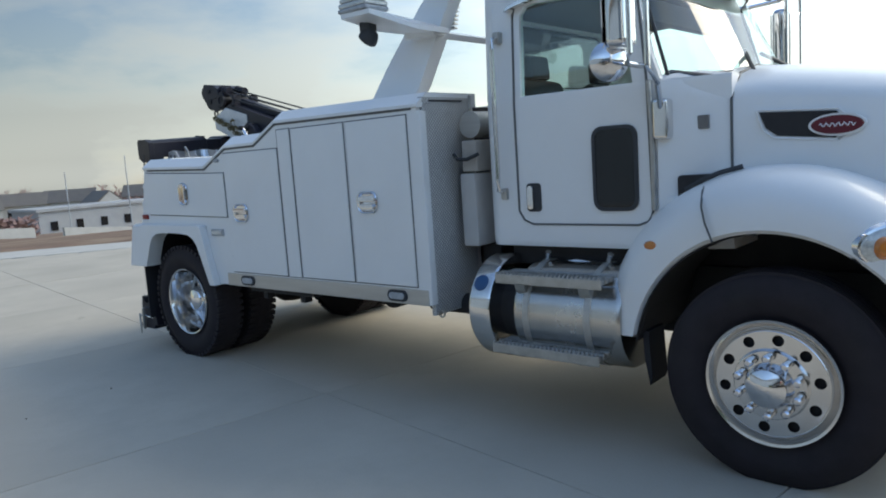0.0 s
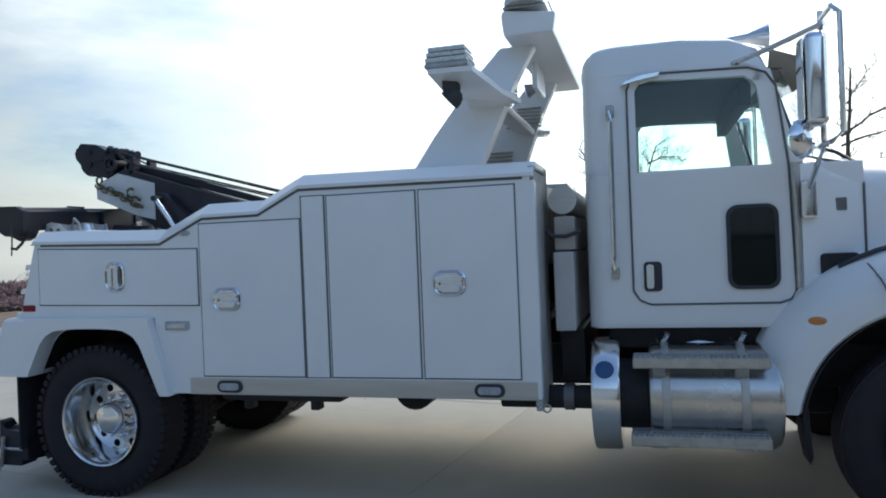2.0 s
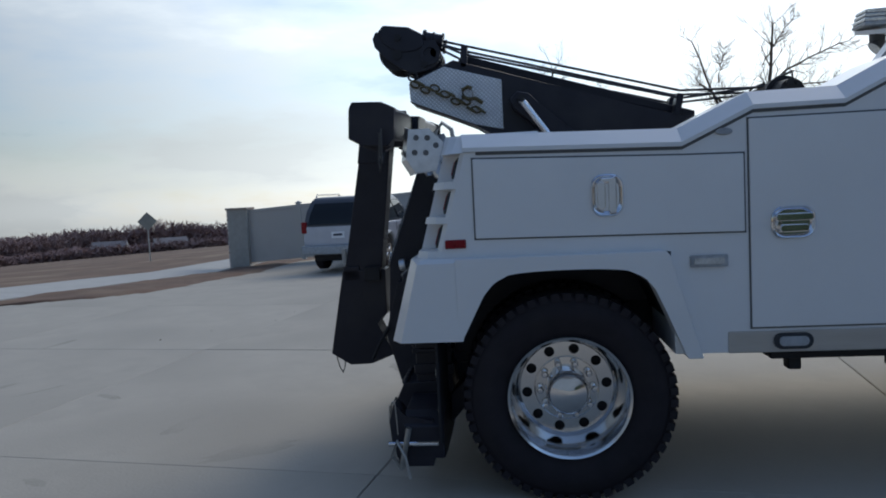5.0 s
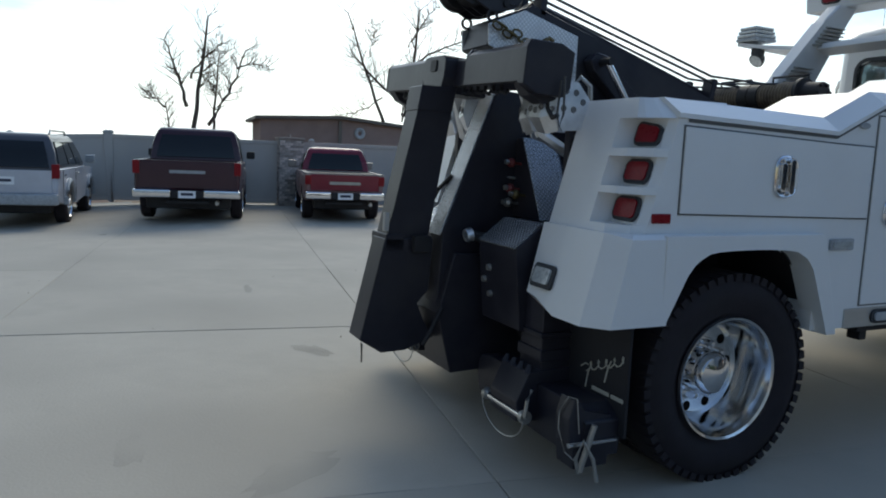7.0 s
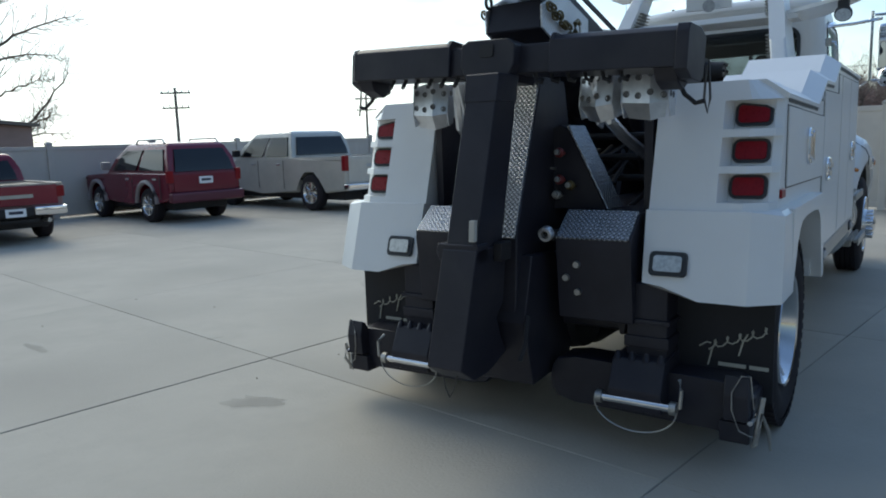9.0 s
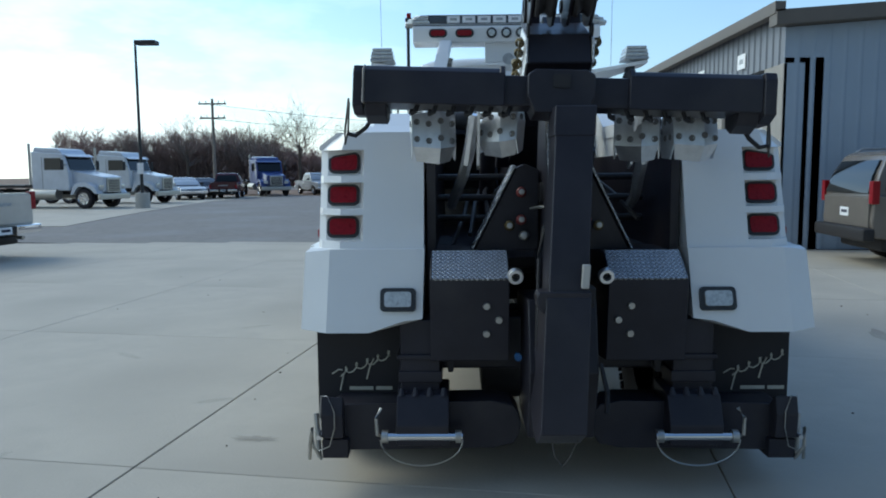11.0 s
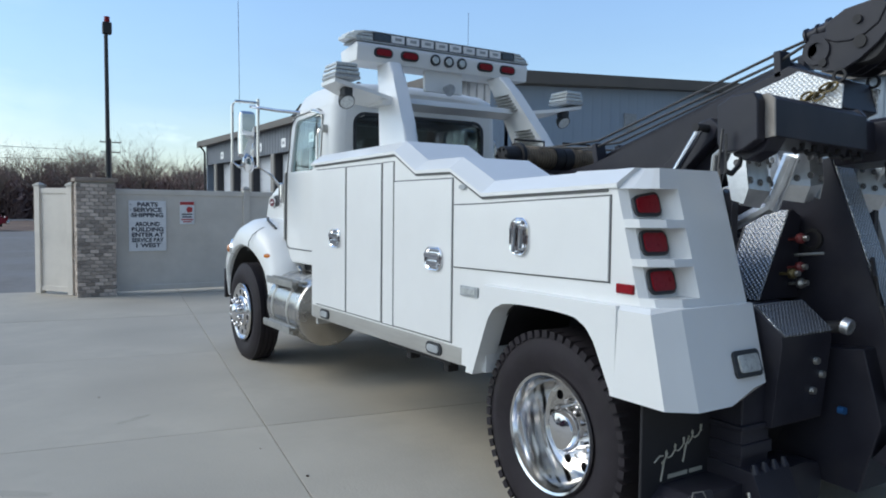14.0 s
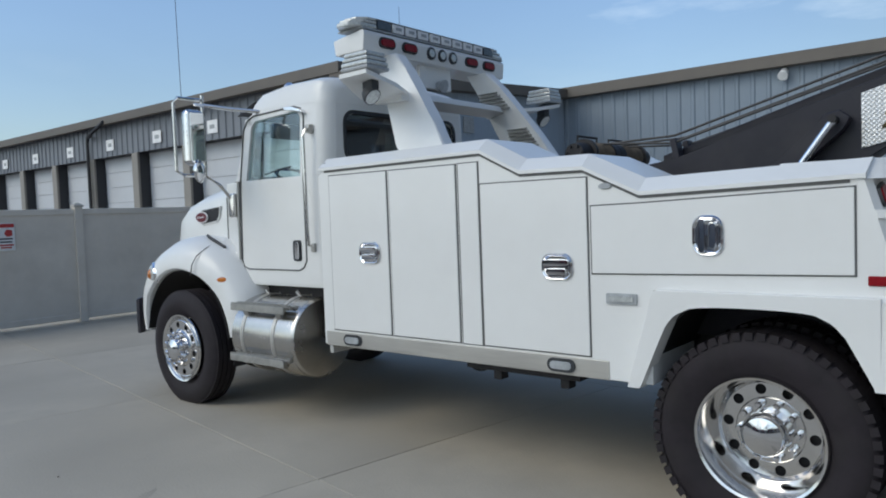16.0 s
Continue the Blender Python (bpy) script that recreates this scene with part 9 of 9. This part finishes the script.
# ---- underlift and rear gear ----
def underlift():
    # rear boxes with tread-plate tops
    for s in (-1, 1):
        bx = part("rear_box", prism(B(), [(-0.30, 0.55), (-0.84, 0.62), (-0.875, 0.99), (-0.875, 1.035), (-0.735, 1.145), (-0.30, 1.145)], "y", s * 0.24, s * 0.625, 0.005, 1), BLACK, truck, "black rear box with three round bolts")
        part("tread_top", prism(B(), [(-0.885, 1.036), (-0.73, 1.158), (-0.724, 1.150), (-0.879, 1.028)], "y", s * 0.245, s * 0.615), TREAD, bx, "bright tread-plate step")
        for y, z in ((0.35, 0.90), (0.29, 0.83), (0.35, 0.76)):
            part("bolt", cyl(B(), (-0.855 - (z - 0.8) * 0.09, s * y, z), (-0.874 - (z - 0.8) * 0.09, s * y, z), 0.019, 0.016, seg=12), GALV, bx, "dull round bolt head")
        # inclined control panel with tread edge
        cp = part("control_panel", prism(B(), [(s * 0.07, 1.145), (s * 0.40, 1.145), (s * 0.185, 1.57), (s * 0.14, 1.59), (s * 0.07, 1.56)], "x", -0.60, -0.38, 0.004, 1), BLACK, truck, "black wedge-shaped control housing")
        part("tread_edge", prism(B(), [(s * 0.408, 1.150), (s * 0.418, 1.150), (s * 0.200, 1.585), (s * 0.188, 1.580)], "x", -0.615, -0.41, 0.002, 1), TREAD, cp, "tread-plate slope of the control housing")
        for y, z, col in ((0.165, 1.44, KNOB), (0.165, 1.30, KNOB), (0.225, 1.27, CHAIN), (0.15, 1.22, GALV)):
            kn = part("valve_knob", lathe(B(), [(0.008, 0), (0.008, 0.045), (0.024, 0.05), (0.027, 0.065), (0.02, 0.08), (0.0, 0.083)], (-0.60, s * y, z), (-1, 0, 0.1), 14), col, cp)
            part("knob_tip", lathe(B(), [(0.014, 0.08), (0.014, 0.10), (0.0, 0.102)], (-0.60, s * y, z), (-1, 0, 0.1), 12), GALV, kn)
        part("valve_lever", tube(B(), [(-0.60, s * 0.11, 1.36), (-0.68, s * 0.09, 1.37), (-0.72, s * 0.05, 1.375)], 0.008, 6), GALV, cp)
        part("tow_pin", lathe(B(), [(0.020, -0.02), (0.034, -0.02), (0.038, -0.012), (0.038, 0.015), (0.020, 0.02), (0.020, -0.02)], (-0.93, s * 0.215, 1.055), (1, 0, 0.2), 20), CAST, truck, "pale round tow-eye ring")
        part("tow_shank", cyl(B(), (-0.92, s * 0.215, 1.053), (-0.74, s * 0.215, 1.02), 0.03, seg=14), CHASSIS, truck)
    # inclined main mast with tread-plate strips
    m = part("mast", prism(B(), [(-0.46, 1.82), (-0.735, 1.84), (-1.03, 1.06), (-1.06, 0.62), (-0.98, 0.30), (-0.55, 0.32), (-0.36, 0.90), (-0.30, 1.12)], "y", -0.105, 0.058, 0.005, 1), BLACK, truck, "black slanted underlift mast")
    lean = lambda z: -0.735 - (1.84 - z) * 0.3782
    part("mast_tread", prism(B(), [(lean(1.82) - 0.012, 1.82), (lean(1.82) - 0.003, 1.82), (lean(1.04) - 0.003, 1.04), (lean(1.04) - 0.012, 1.04)], "y", -0.10, 0.054, 0.002, 1), TREAD, m, "tread-plate strip down the mast")
    part("mast_eye", lathe(B(), [(0.038, -0.012), (0.055, -0.012), (0.055, 0.014), (0.038, 0.014), (0.038, -0.012)], (-0.66, 0.06, 1.44), (0, 1, 0), 20), CHASSIS, m, "black lifting eye")
    part("mast_foot_plate", prism(B(), [(-0.98, 0.95), (-1.07, 0.62), (-0.98, 0.28), (-0.55, 0.30), (-0.36, 0.90)], "y", -0.16, 0.16, 0.005, 1), BLACK, m)
    part("mast_hose", tube(B(), [(-0.93, 0.02, 1.36), (-0.98, 0.09, 1.28), (-1.03, 0.115, 1.15), (-1.09, 0.125, 0.98), (-1.10, 0.13, 0.75)], 0.012, 7), CHASSIS, m, "black hydraulic hose")
    # folded stinger, hanging behind the mast
    lean_y = Matrix(((1, 0, 0, 0), (0, 1, -0.06, 0.088), (0, 0, 1, 0), (0, 0, 0, 1)))
    st = part("stinger", turned(prism(B(), [(-0.99, 1.80), (-1.18, 1.80), (-1.34, 1.01), (-1.10, 1.00)], "y", -0.083, 0.083, 0.004, 1), lean_y), BLACK, truck, "black folded stinger beam")
    part("stinger_weld", turned(prism(B(), [(-0.985, 1.83), (-1.185, 1.83), (-1.205, 1.70), (-1.005, 1.70)], "y", -0.089, 0.089, 0.004, 1), lean_y), BLACK, st)
    sl = part("stinger_sleeve", turned(prism(B(), [(-1.07, 1.02), (-1.35, 1.02), (-1.465, 0.47), (-1.34, 0.39), (-1.20, 0.395), (-1.03, 0.46), (-1.10, 0.55), (-1.15, 0.66), (-1.08, 0.73)], "y", -0.095, 0.095, 0.004, 1), lean_y), BLACK, st, "wider black lower sleeve")
    part("sleeve_shoulder", turned(prism(B(), [(-0.095, 1.045), (0.125, 1.045), (0.135, 1.02), (0.125, 0.975), (0.095, 0.95), (-0.095, 0.95)], "x", -1.345, -1.24, 0.004, 1), lean_y), BLACK, sl, "flared black shoulder plate")
    part("pale_tape", turned(box(B(), -1.352, -1.325, -0.081, -0.050, 1.06, 1.16, 0.003, 1), lean_y), SIDEWALK, st, "strip of pale tape")
    part("sleeve_clip", turned(box(B(), -1.20, -1.10, -0.142, -0.095, 0.95, 1.04, 0.008), lean_y), CHASSIS, sl)
    part("strut_rod", cyl(B(), (-1.08, 0.10, 0.62), (-1.16, 0.12, 0.42), 0.014, seg=10), CHROME, st, "bright little rod")
    part("hose", tube(B(), [(-1.05, -0.17, 0.66), (-1.12, -0.19, 0.54), (-1.16, -0.18, 0.46)], 0.012, 6), CHASSIS, st, "black hydraulic hose")
    part("loop_wire", tube(B(), [(-1.44, 0.0, 0.44), (-1.43, 0.03, 0.36), (-1.42, 0.06, 0.32), (-1.41, 0.09, 0.36), (-1.41, 0.10, 0.42)], 0.004, 5), CABLE, st)
    # crossbar on its hub, a little higher at its left end
    tilt = Matrix.Translation((-0.915, 0.02, 1.902)) @ Matrix.Rotation(radians(-1.8), 4, "Z") @ Matrix.Rotation(radians(2.2), 4, "X") @ Matrix.Rotation(radians(4), 4, "Y")
    cb = part("crossbar_tube", turned(prism(B(), rounded(-0.085, 0.085, -0.070, 0.070, 0.012, 2), "y", -0.86, 0.86), tilt), BLACK, truck, "black rectangular underlift crossbar")
    part("crossbar_hub", turned(prism(B(), [(-0.150, -0.03), (-0.150, 0.065), (-0.115, 0.088), (0.115, 0.088), (0.150, 0.065), (0.150, -0.03), (0.115, -0.105), (-0.115, -0.105)][::-1], "x", -0.15, 0.12, 0.005, 1), tilt), BLACK, cb, "black octagonal crossbar hub")
    part("hub_plate", turned(prism(B(), rounded(-0.038, 0.038, -0.03, 0.03, 0.008, 2), "x", -0.157, -0.148), tilt @ Matrix.Translation((0, 0, 0.035))), CHASSIS, cb)
    for s in (-1, 1):
        y0, y1 = (0.25, 0.89) if s > 0 else (0.31, 0.90)
        sv = part("outer_sleeve", turned(prism(B(), [(-0.108, -0.074), (0.10, -0.074), (0.10, 0.072), (0.07, 0.096), (-0.080, 0.099), (-0.108, 0.074)], "y", s * y0, s * y1, 0.004, 1), tilt), BLACK, cb, "wider bevel-topped end sleeve")
        part("sleeve_lip", turned(prism(B(), [(-0.112, 0.070), (-0.083, 0.110), (0.074, 0.106), (0.074, 0.094), (-0.075, 0.098), (-0.102, 0.070)], "y", s * y0, s * (y0 + 0.025), 0.003, 1), tilt), BLACK, sv)
        # the left end face catches light, painted in as a paler plate
        if s > 0:
            part("sleeve_end", turned(prism(B(), [(-0.112, -0.076), (0.09, -0.076), (0.09, 0.070), (0.068, 0.096), (-0.082, 0.102), (-0.112, 0.076)], "y", s * y1, s * (y1 + 0.010), 0.003, 1), tilt), LIT_END, sv, "sleeve end face in pale grey for the light falling on it")
        fw = 0.05 if s > 0 else 0.0
        part("end_plate", turned(prism(B(), [(-0.120 + fw, -0.085), (-0.05 + fw, -0.118), (0.09, -0.118), (0.12, -0.075), (0.12, 0.08), (0.05, 0.108), (-0.105 + fw, 0.104), (-0.120 + fw, 0.07)], "y", s * (y1 + fw * 0.2), s * (y1 + 0.055 + fw * 0.1), 0.004, 1), tilt), BLACK, sv, "black flared end plate")
        part("end_hook", turned(prism(B(), [(-0.09, -0.07), (0.10, -0.07), (0.09, -0.125), (0.03, -0.155), (-0.05, -0.125)], "y", s * (y1 - 0.10), s * y1, 0.005, 1), tilt), BLACK, sv, "black claw under the bar's end")
        for k in range(6):
            y = 0.22 + 0.085 * k
            part("bar_lug", turned(tube(B(), [(-0.06, s * y, -0.07), (-0.065, s * (y + 0.012), -0.105), (-0.05, s * (y + 0.032), -0.112), (-0.04, s * (y + 0.03), -0.095)], 0.011, 6), tilt), CHASSIS, cb, "small dark welded hook")
        part("lock_pin", turned(tube(B(), [(0.06, s * 0.86, -0.10), (0.05, s * 0.90, -0.17), (0.05, s * 0.95, -0.21), (0.05, s * 0.99, -0.20)], 0.011, 6), tilt), CHASSIS, cb)
        part("pin_cord", turned(tube(B(), [(0.06, s * 0.99, -0.03), (0.07, s * 1.005, -0.19), (0.06, s * 1.0, -0.25), (0.05, s * 0.985, -0.19), (0.05, s * 0.985, -0.05)], 0.0055, 5), tilt), CABLE, cb, "thin hanging cord")
        # bright perforated receivers on bent arms
        for y, x, z, ro in (((0.605, -0.715, 1.735, 0.15), (0.29, -0.72, 1.765, -0.50)) if s > 0 else ((0.395, -0.72, 1.735, 0.35), (0.66, -0.79, 1.735, -0.10))):
            mt = Matrix.Translation((x, s * y, z)) @ Matrix.Rotation(s * ro, 4, "Z") @ Matrix.Rotation(0.14, 4, "Y")
            deep = 0.185 if s < 0 and y > 0.5 else 0.09
            # two folded faces with a lip below each, and two side flanges
            pieces = []
            for (xa, ya), (xb, yb) in (((-0.035, -0.030), (-0.002, 0.105)), ((-0.035, -0.030), (-0.010, -0.108))):
                for f0, off in (([(xa, ya, -0.075), (xb, yb, -0.060), (xb, yb, 0.10), (xa, ya, 0.115)], (0.008, 0, 0)),
                                ([(xa, ya, -0.075), (xb, yb, -0.060), (xb + 0.055, yb * 0.8, -0.125), (xa + 0.055, ya * 0.9, -0.145)], (0.006, 0, 0.004))):
                    rec = B()
                    loft(rec, [[Vector(p) for p in f0], [Vector(p) + Vector(off) for p in f0]])
                    pieces.append(rec)
            for q in (-1, 1):
                pieces.append(prism(B(), [(-0.006, -0.06), (0.27 * deep, -0.125), (0.86 * deep, -0.10), (deep, 0.05), (0.54 * deep, 0.115), (-0.006, 0.10)], "y", q * 0.104, q * 0.109))
            rp = part("receiver", turned(pieces[0], mt), CAST, truck, "bright perforated folded metal receiver")
            for piece, nm in zip(pieces[1:], ("lip", "face_plate", "lip", "flange", "flange")):
                part(nm, turned(piece, mt), CAST, rp)
            for q in (-1, 1):
                for xx, zz in ((0.035, 0.06), (0.095, 0.065), (0.035, -0.02), (0.095, -0.015), (0.145, 0.03))[::1 if deep > 0.1 else 2][:5 if deep > 0.1 else 1]:
                    part("punched_hole", turned(lathe(B(), [(0.0, 0.0), (0.010, 0.0), (0.014, 0.004), (0.016, 0.0)], (xx, q * 0.1095, zz), (0, q, 0), 12), mt), DULL_STEEL, rp)
            for i in range(4):
                for j in range(2):
                    yy = -0.09 + 0.058 * i
                    xx = -0.036 + (abs(yy + 0.030) / 0.135 * 0.033 if yy > -0.03 else abs(yy + 0.03) / 0.078 * 0.025)
                    c = (xx - 0.001, yy, -0.035 + 0.085 * j + 0.012 * (i % 2))
                    part("punched_hole", turned(lathe(B(), [(0.0, 0.0), (0.010, 0.0), (0.014, 0.004), (0.016, 0.0)], c, (-1, 0, 0), 12), mt), DULL_STEEL, rp)
        ar = part("bent_arm", tube(B(), [(-0.74, s * 0.40, 1.83), (-0.70, s * 0.42, 1.70), (-0.66, s * 0.44, 1.60), (-0.52, s * 0.46, 1.52), (-0.30, s * 0.50, 1.42), (-0.10, s * 0.52, 1.36)], 0.030, 8), CAST, truck, "bent bright tube arm")
        part("arm_strap", prism(B(), [(-0.78, 1.84), (-0.70, 1.85), (-0.60, 1.62), (-0.62, 1.56), (-0.68, 1.58)], "y", s * 0.375, s * 0.39, 0.003, 1), CAST, ar)
        part("shackle", tube(B(), [(-0.53, s * 0.68, 1.70), (-0.55, s * 0.69, 1.83), (-0.60, s * 0.68, 1.87), (-0.64, s * 0.66, 1.82), (-0.64, s * 0.65, 1.74)], 0.012, 7), GALV, truck, "bent steel pin")
    # outrigger legs and feet
    for s in (-1, 1):
        lg = part("stiff_leg", box(B(), -0.80, -0.60, s * 0.58, s * 0.78, 0.40, 0.82, 0.012), BLACK, truck, "black square outrigger leg")
        part("leg_band", box(B(), -0.81, -0.59, s * 0.57, s * 0.79, 0.50, 0.56, 0.008), BLACK, lg)
        part("leg_band", box(B(), -0.815, -0.59, s * 0.565, s * 0.795, 0.62, 0.645, 0.006), BLACK, lg)
        outline = [(s * 1.04, 0.16), (s * 1.17, 0.17), (s * 1.185, 0.34), (s * 1.10, 0.40), (s * 0.85, 0.40), (s * 0.32, 0.41)]
        outline += [(s * (0.26 - 0.085 * math.sin(a)), 0.29 + 0.12 * math.cos(a)) for a in [math.pi * k / 6 for k in range(1, 6)]] + [(s * 0.32, 0.17)]
        ft = part("foot_beam", prism(B(), outline, "x", -0.82, -0.62, 0.010), BLACK, truck, "black outrigger foot beam")
        blk = part("foot_block", prism(B(), [(-0.93, 0.22), (-0.935, 0.32), (-0.87, 0.46), (-0.62, 0.47), (-0.62, 0.20)], "y", s * 0.535, s * 0.795, 0.010), BLACK, ft, "black hinge block")
        end = part("foot_end", prism(B(), [(-0.885, 0.24), (-0.895, 0.36), (-0.87, 0.45), (-0.835, 0.43), (-0.82, 0.38), (-0.67, 0.37), (-0.66, 0.22)], "y", s * 1.06, s * 1.17, 0.010), BLACK, ft, "black claw-topped foot end")
        part("foot_pad", prism(B(), [(-0.86, 0.13), (-0.68, 0.13), (-0.67, 0.22), (-0.87, 0.23)], "y", s * 1.04, s * 1.17, 0.006), BLACK, ft, "black foot pad over the concrete")
        part("end_rod", cyl(B(), (-0.90, s * 1.18, 0.25), (-0.65, s * 1.18, 0.25), 0.012, seg=10), CHROME, end, "bright cross rod")
        for k in range(4):
            part("block_tooth", cyl(B(), (-0.865, s * (0.56 + 0.07 * k), 0.45), (-0.855, s * (0.56 + 0.07 * k), 0.49), 0.022, 0.010, 8), BLACK, blk)
        part("hinge_pin", cyl(B(), (-0.92, s * 0.47, 0.265), (-0.92, s * 0.86, 0.265), 0.021, seg=14), CHROME, ft, "bright chrome hinge pin")
        for y in (0.475, 0.835):
            part("pin_collar", cyl(B(), (-0.92, s * y, 0.265), (-0.92, s * (y + 0.03), 0.265), 0.032, seg=14), GALV, ft)
        part("pin_handle", tube(B(), [(-0.92, s * 0.86, 0.265), (-0.94, s * 0.885, 0.28), (-0.935, s * 0.89, 0.36), (-0.90, s * 0.87, 0.40)], 0.009, 6), GALV, ft)
        lp = [(-0.94, s * (0.47 + 0.40 * (0.5 - 0.5 * math.cos(math.pi * k / 14))), 0.255 - 0.13 * math.sin(math.pi * k / 14)) for k in range(15)]
        part("pin_cable", tube(B(), lp, 0.0038, 5), GALV, ft, "thin looped steel cable")
        part("foot_pin", cyl(B(), (-0.84, s * 1.19, 0.13), (-0.79, s * 1.21, 0.34), 0.014, seg=10), GALV, ft, "bright pin at the foot's end")
        part("pin_clip", tube(B(), [(-0.84, s * 1.18, 0.12), (-0.88, s * 1.21, 0.20), (-0.85, s * 1.22, 0.28), (-0.81, s * 1.24, 0.20), (-0.79, s * 1.25, 0.10)], 0.009, 6), GALV, ft, "tangled bright clip")
        part("clip_cable", tube(B(), [(-0.85, s * 1.185, 0.30), (-0.86, s * 1.17, 0.45), (-0.88, s * 1.135, 0.455), (-0.90, s * 1.10, 0.38), (-0.90, s * 1.10, 0.30), (-0.88, s * 1.13, 0.20), (-0.85, s * 1.19, 0.165)], 0.0030, 6), GALV, ft, "thin steel cable")
        part("foot_strut", prism(B(), [(-0.62, 0.38), (-0.62, 0.22), (-0.40, 0.46), (-0.40, 0.60)], "y", s * 0.62, s * 0.76, 0.008), BLACK, ft)
    part("rear_drum", lathe(B(), [(0.0, -0.3), (0.22, -0.28), (0.26, -0.1), (0.26, 0.1), (0.22, 0.28), (0.0, 0.3)], (-0.35, 0.08, 0.56), (0, 1, 0), 24), CHASSIS, truck, "dark round housing under the rear deck")
    part("rear_crossmember", box(B(), -0.62, -0.40, -0.62, 0.62, 0.52, 0.80, 0.02), BLACK, truck, "black rear crossmember")
    for s in (-1, 1):
        part("drain_stub", prism(B(), [(s * 0.555, 0.62), (s * 0.50, 0.62), (s * 0.515, 0.53), (s * 0.54, 0.53)], "x", -0.72, -0.66, 0.004, 1), BLACK, truck, "small black stub under the rear box")
    part("blue_fitting", cyl(B(), (-0.90, 0.20, 0.66), (-0.93, 0.20, 0.66), 0.018, seg=12), material("blue_plastic", (0.02, 0.10, 0.25), 0.4), truck, "small blue plastic fitting")
    # hoses between the towers
    rng = random.Random(2)
    for k in range(11):
        y = -0.52 + 0.104 * k
        z = rng.uniform(1.18, 1.34)
        part("hydraulic_hose", tube(B(), [(-0.30, y, z - 0.05), (0.1, y + rng.uniform(-0.08, 0.08), z + 0.1), (0.5, y * 0.8, z + 0.18), (0.9, y * 0.5, 1.3)], 0.014, 6), CHASSIS, truck, "dark hydraulic hose on the deck")
    for z in (1.28, 1.40, 1.52):
        part("deck_rod", cyl(B(), (-0.05, -0.60, z), (-0.05, 0.60, z), 0.02, seg=8), CHASSIS, truck)


underlift()
build_slabs()
build_stains()
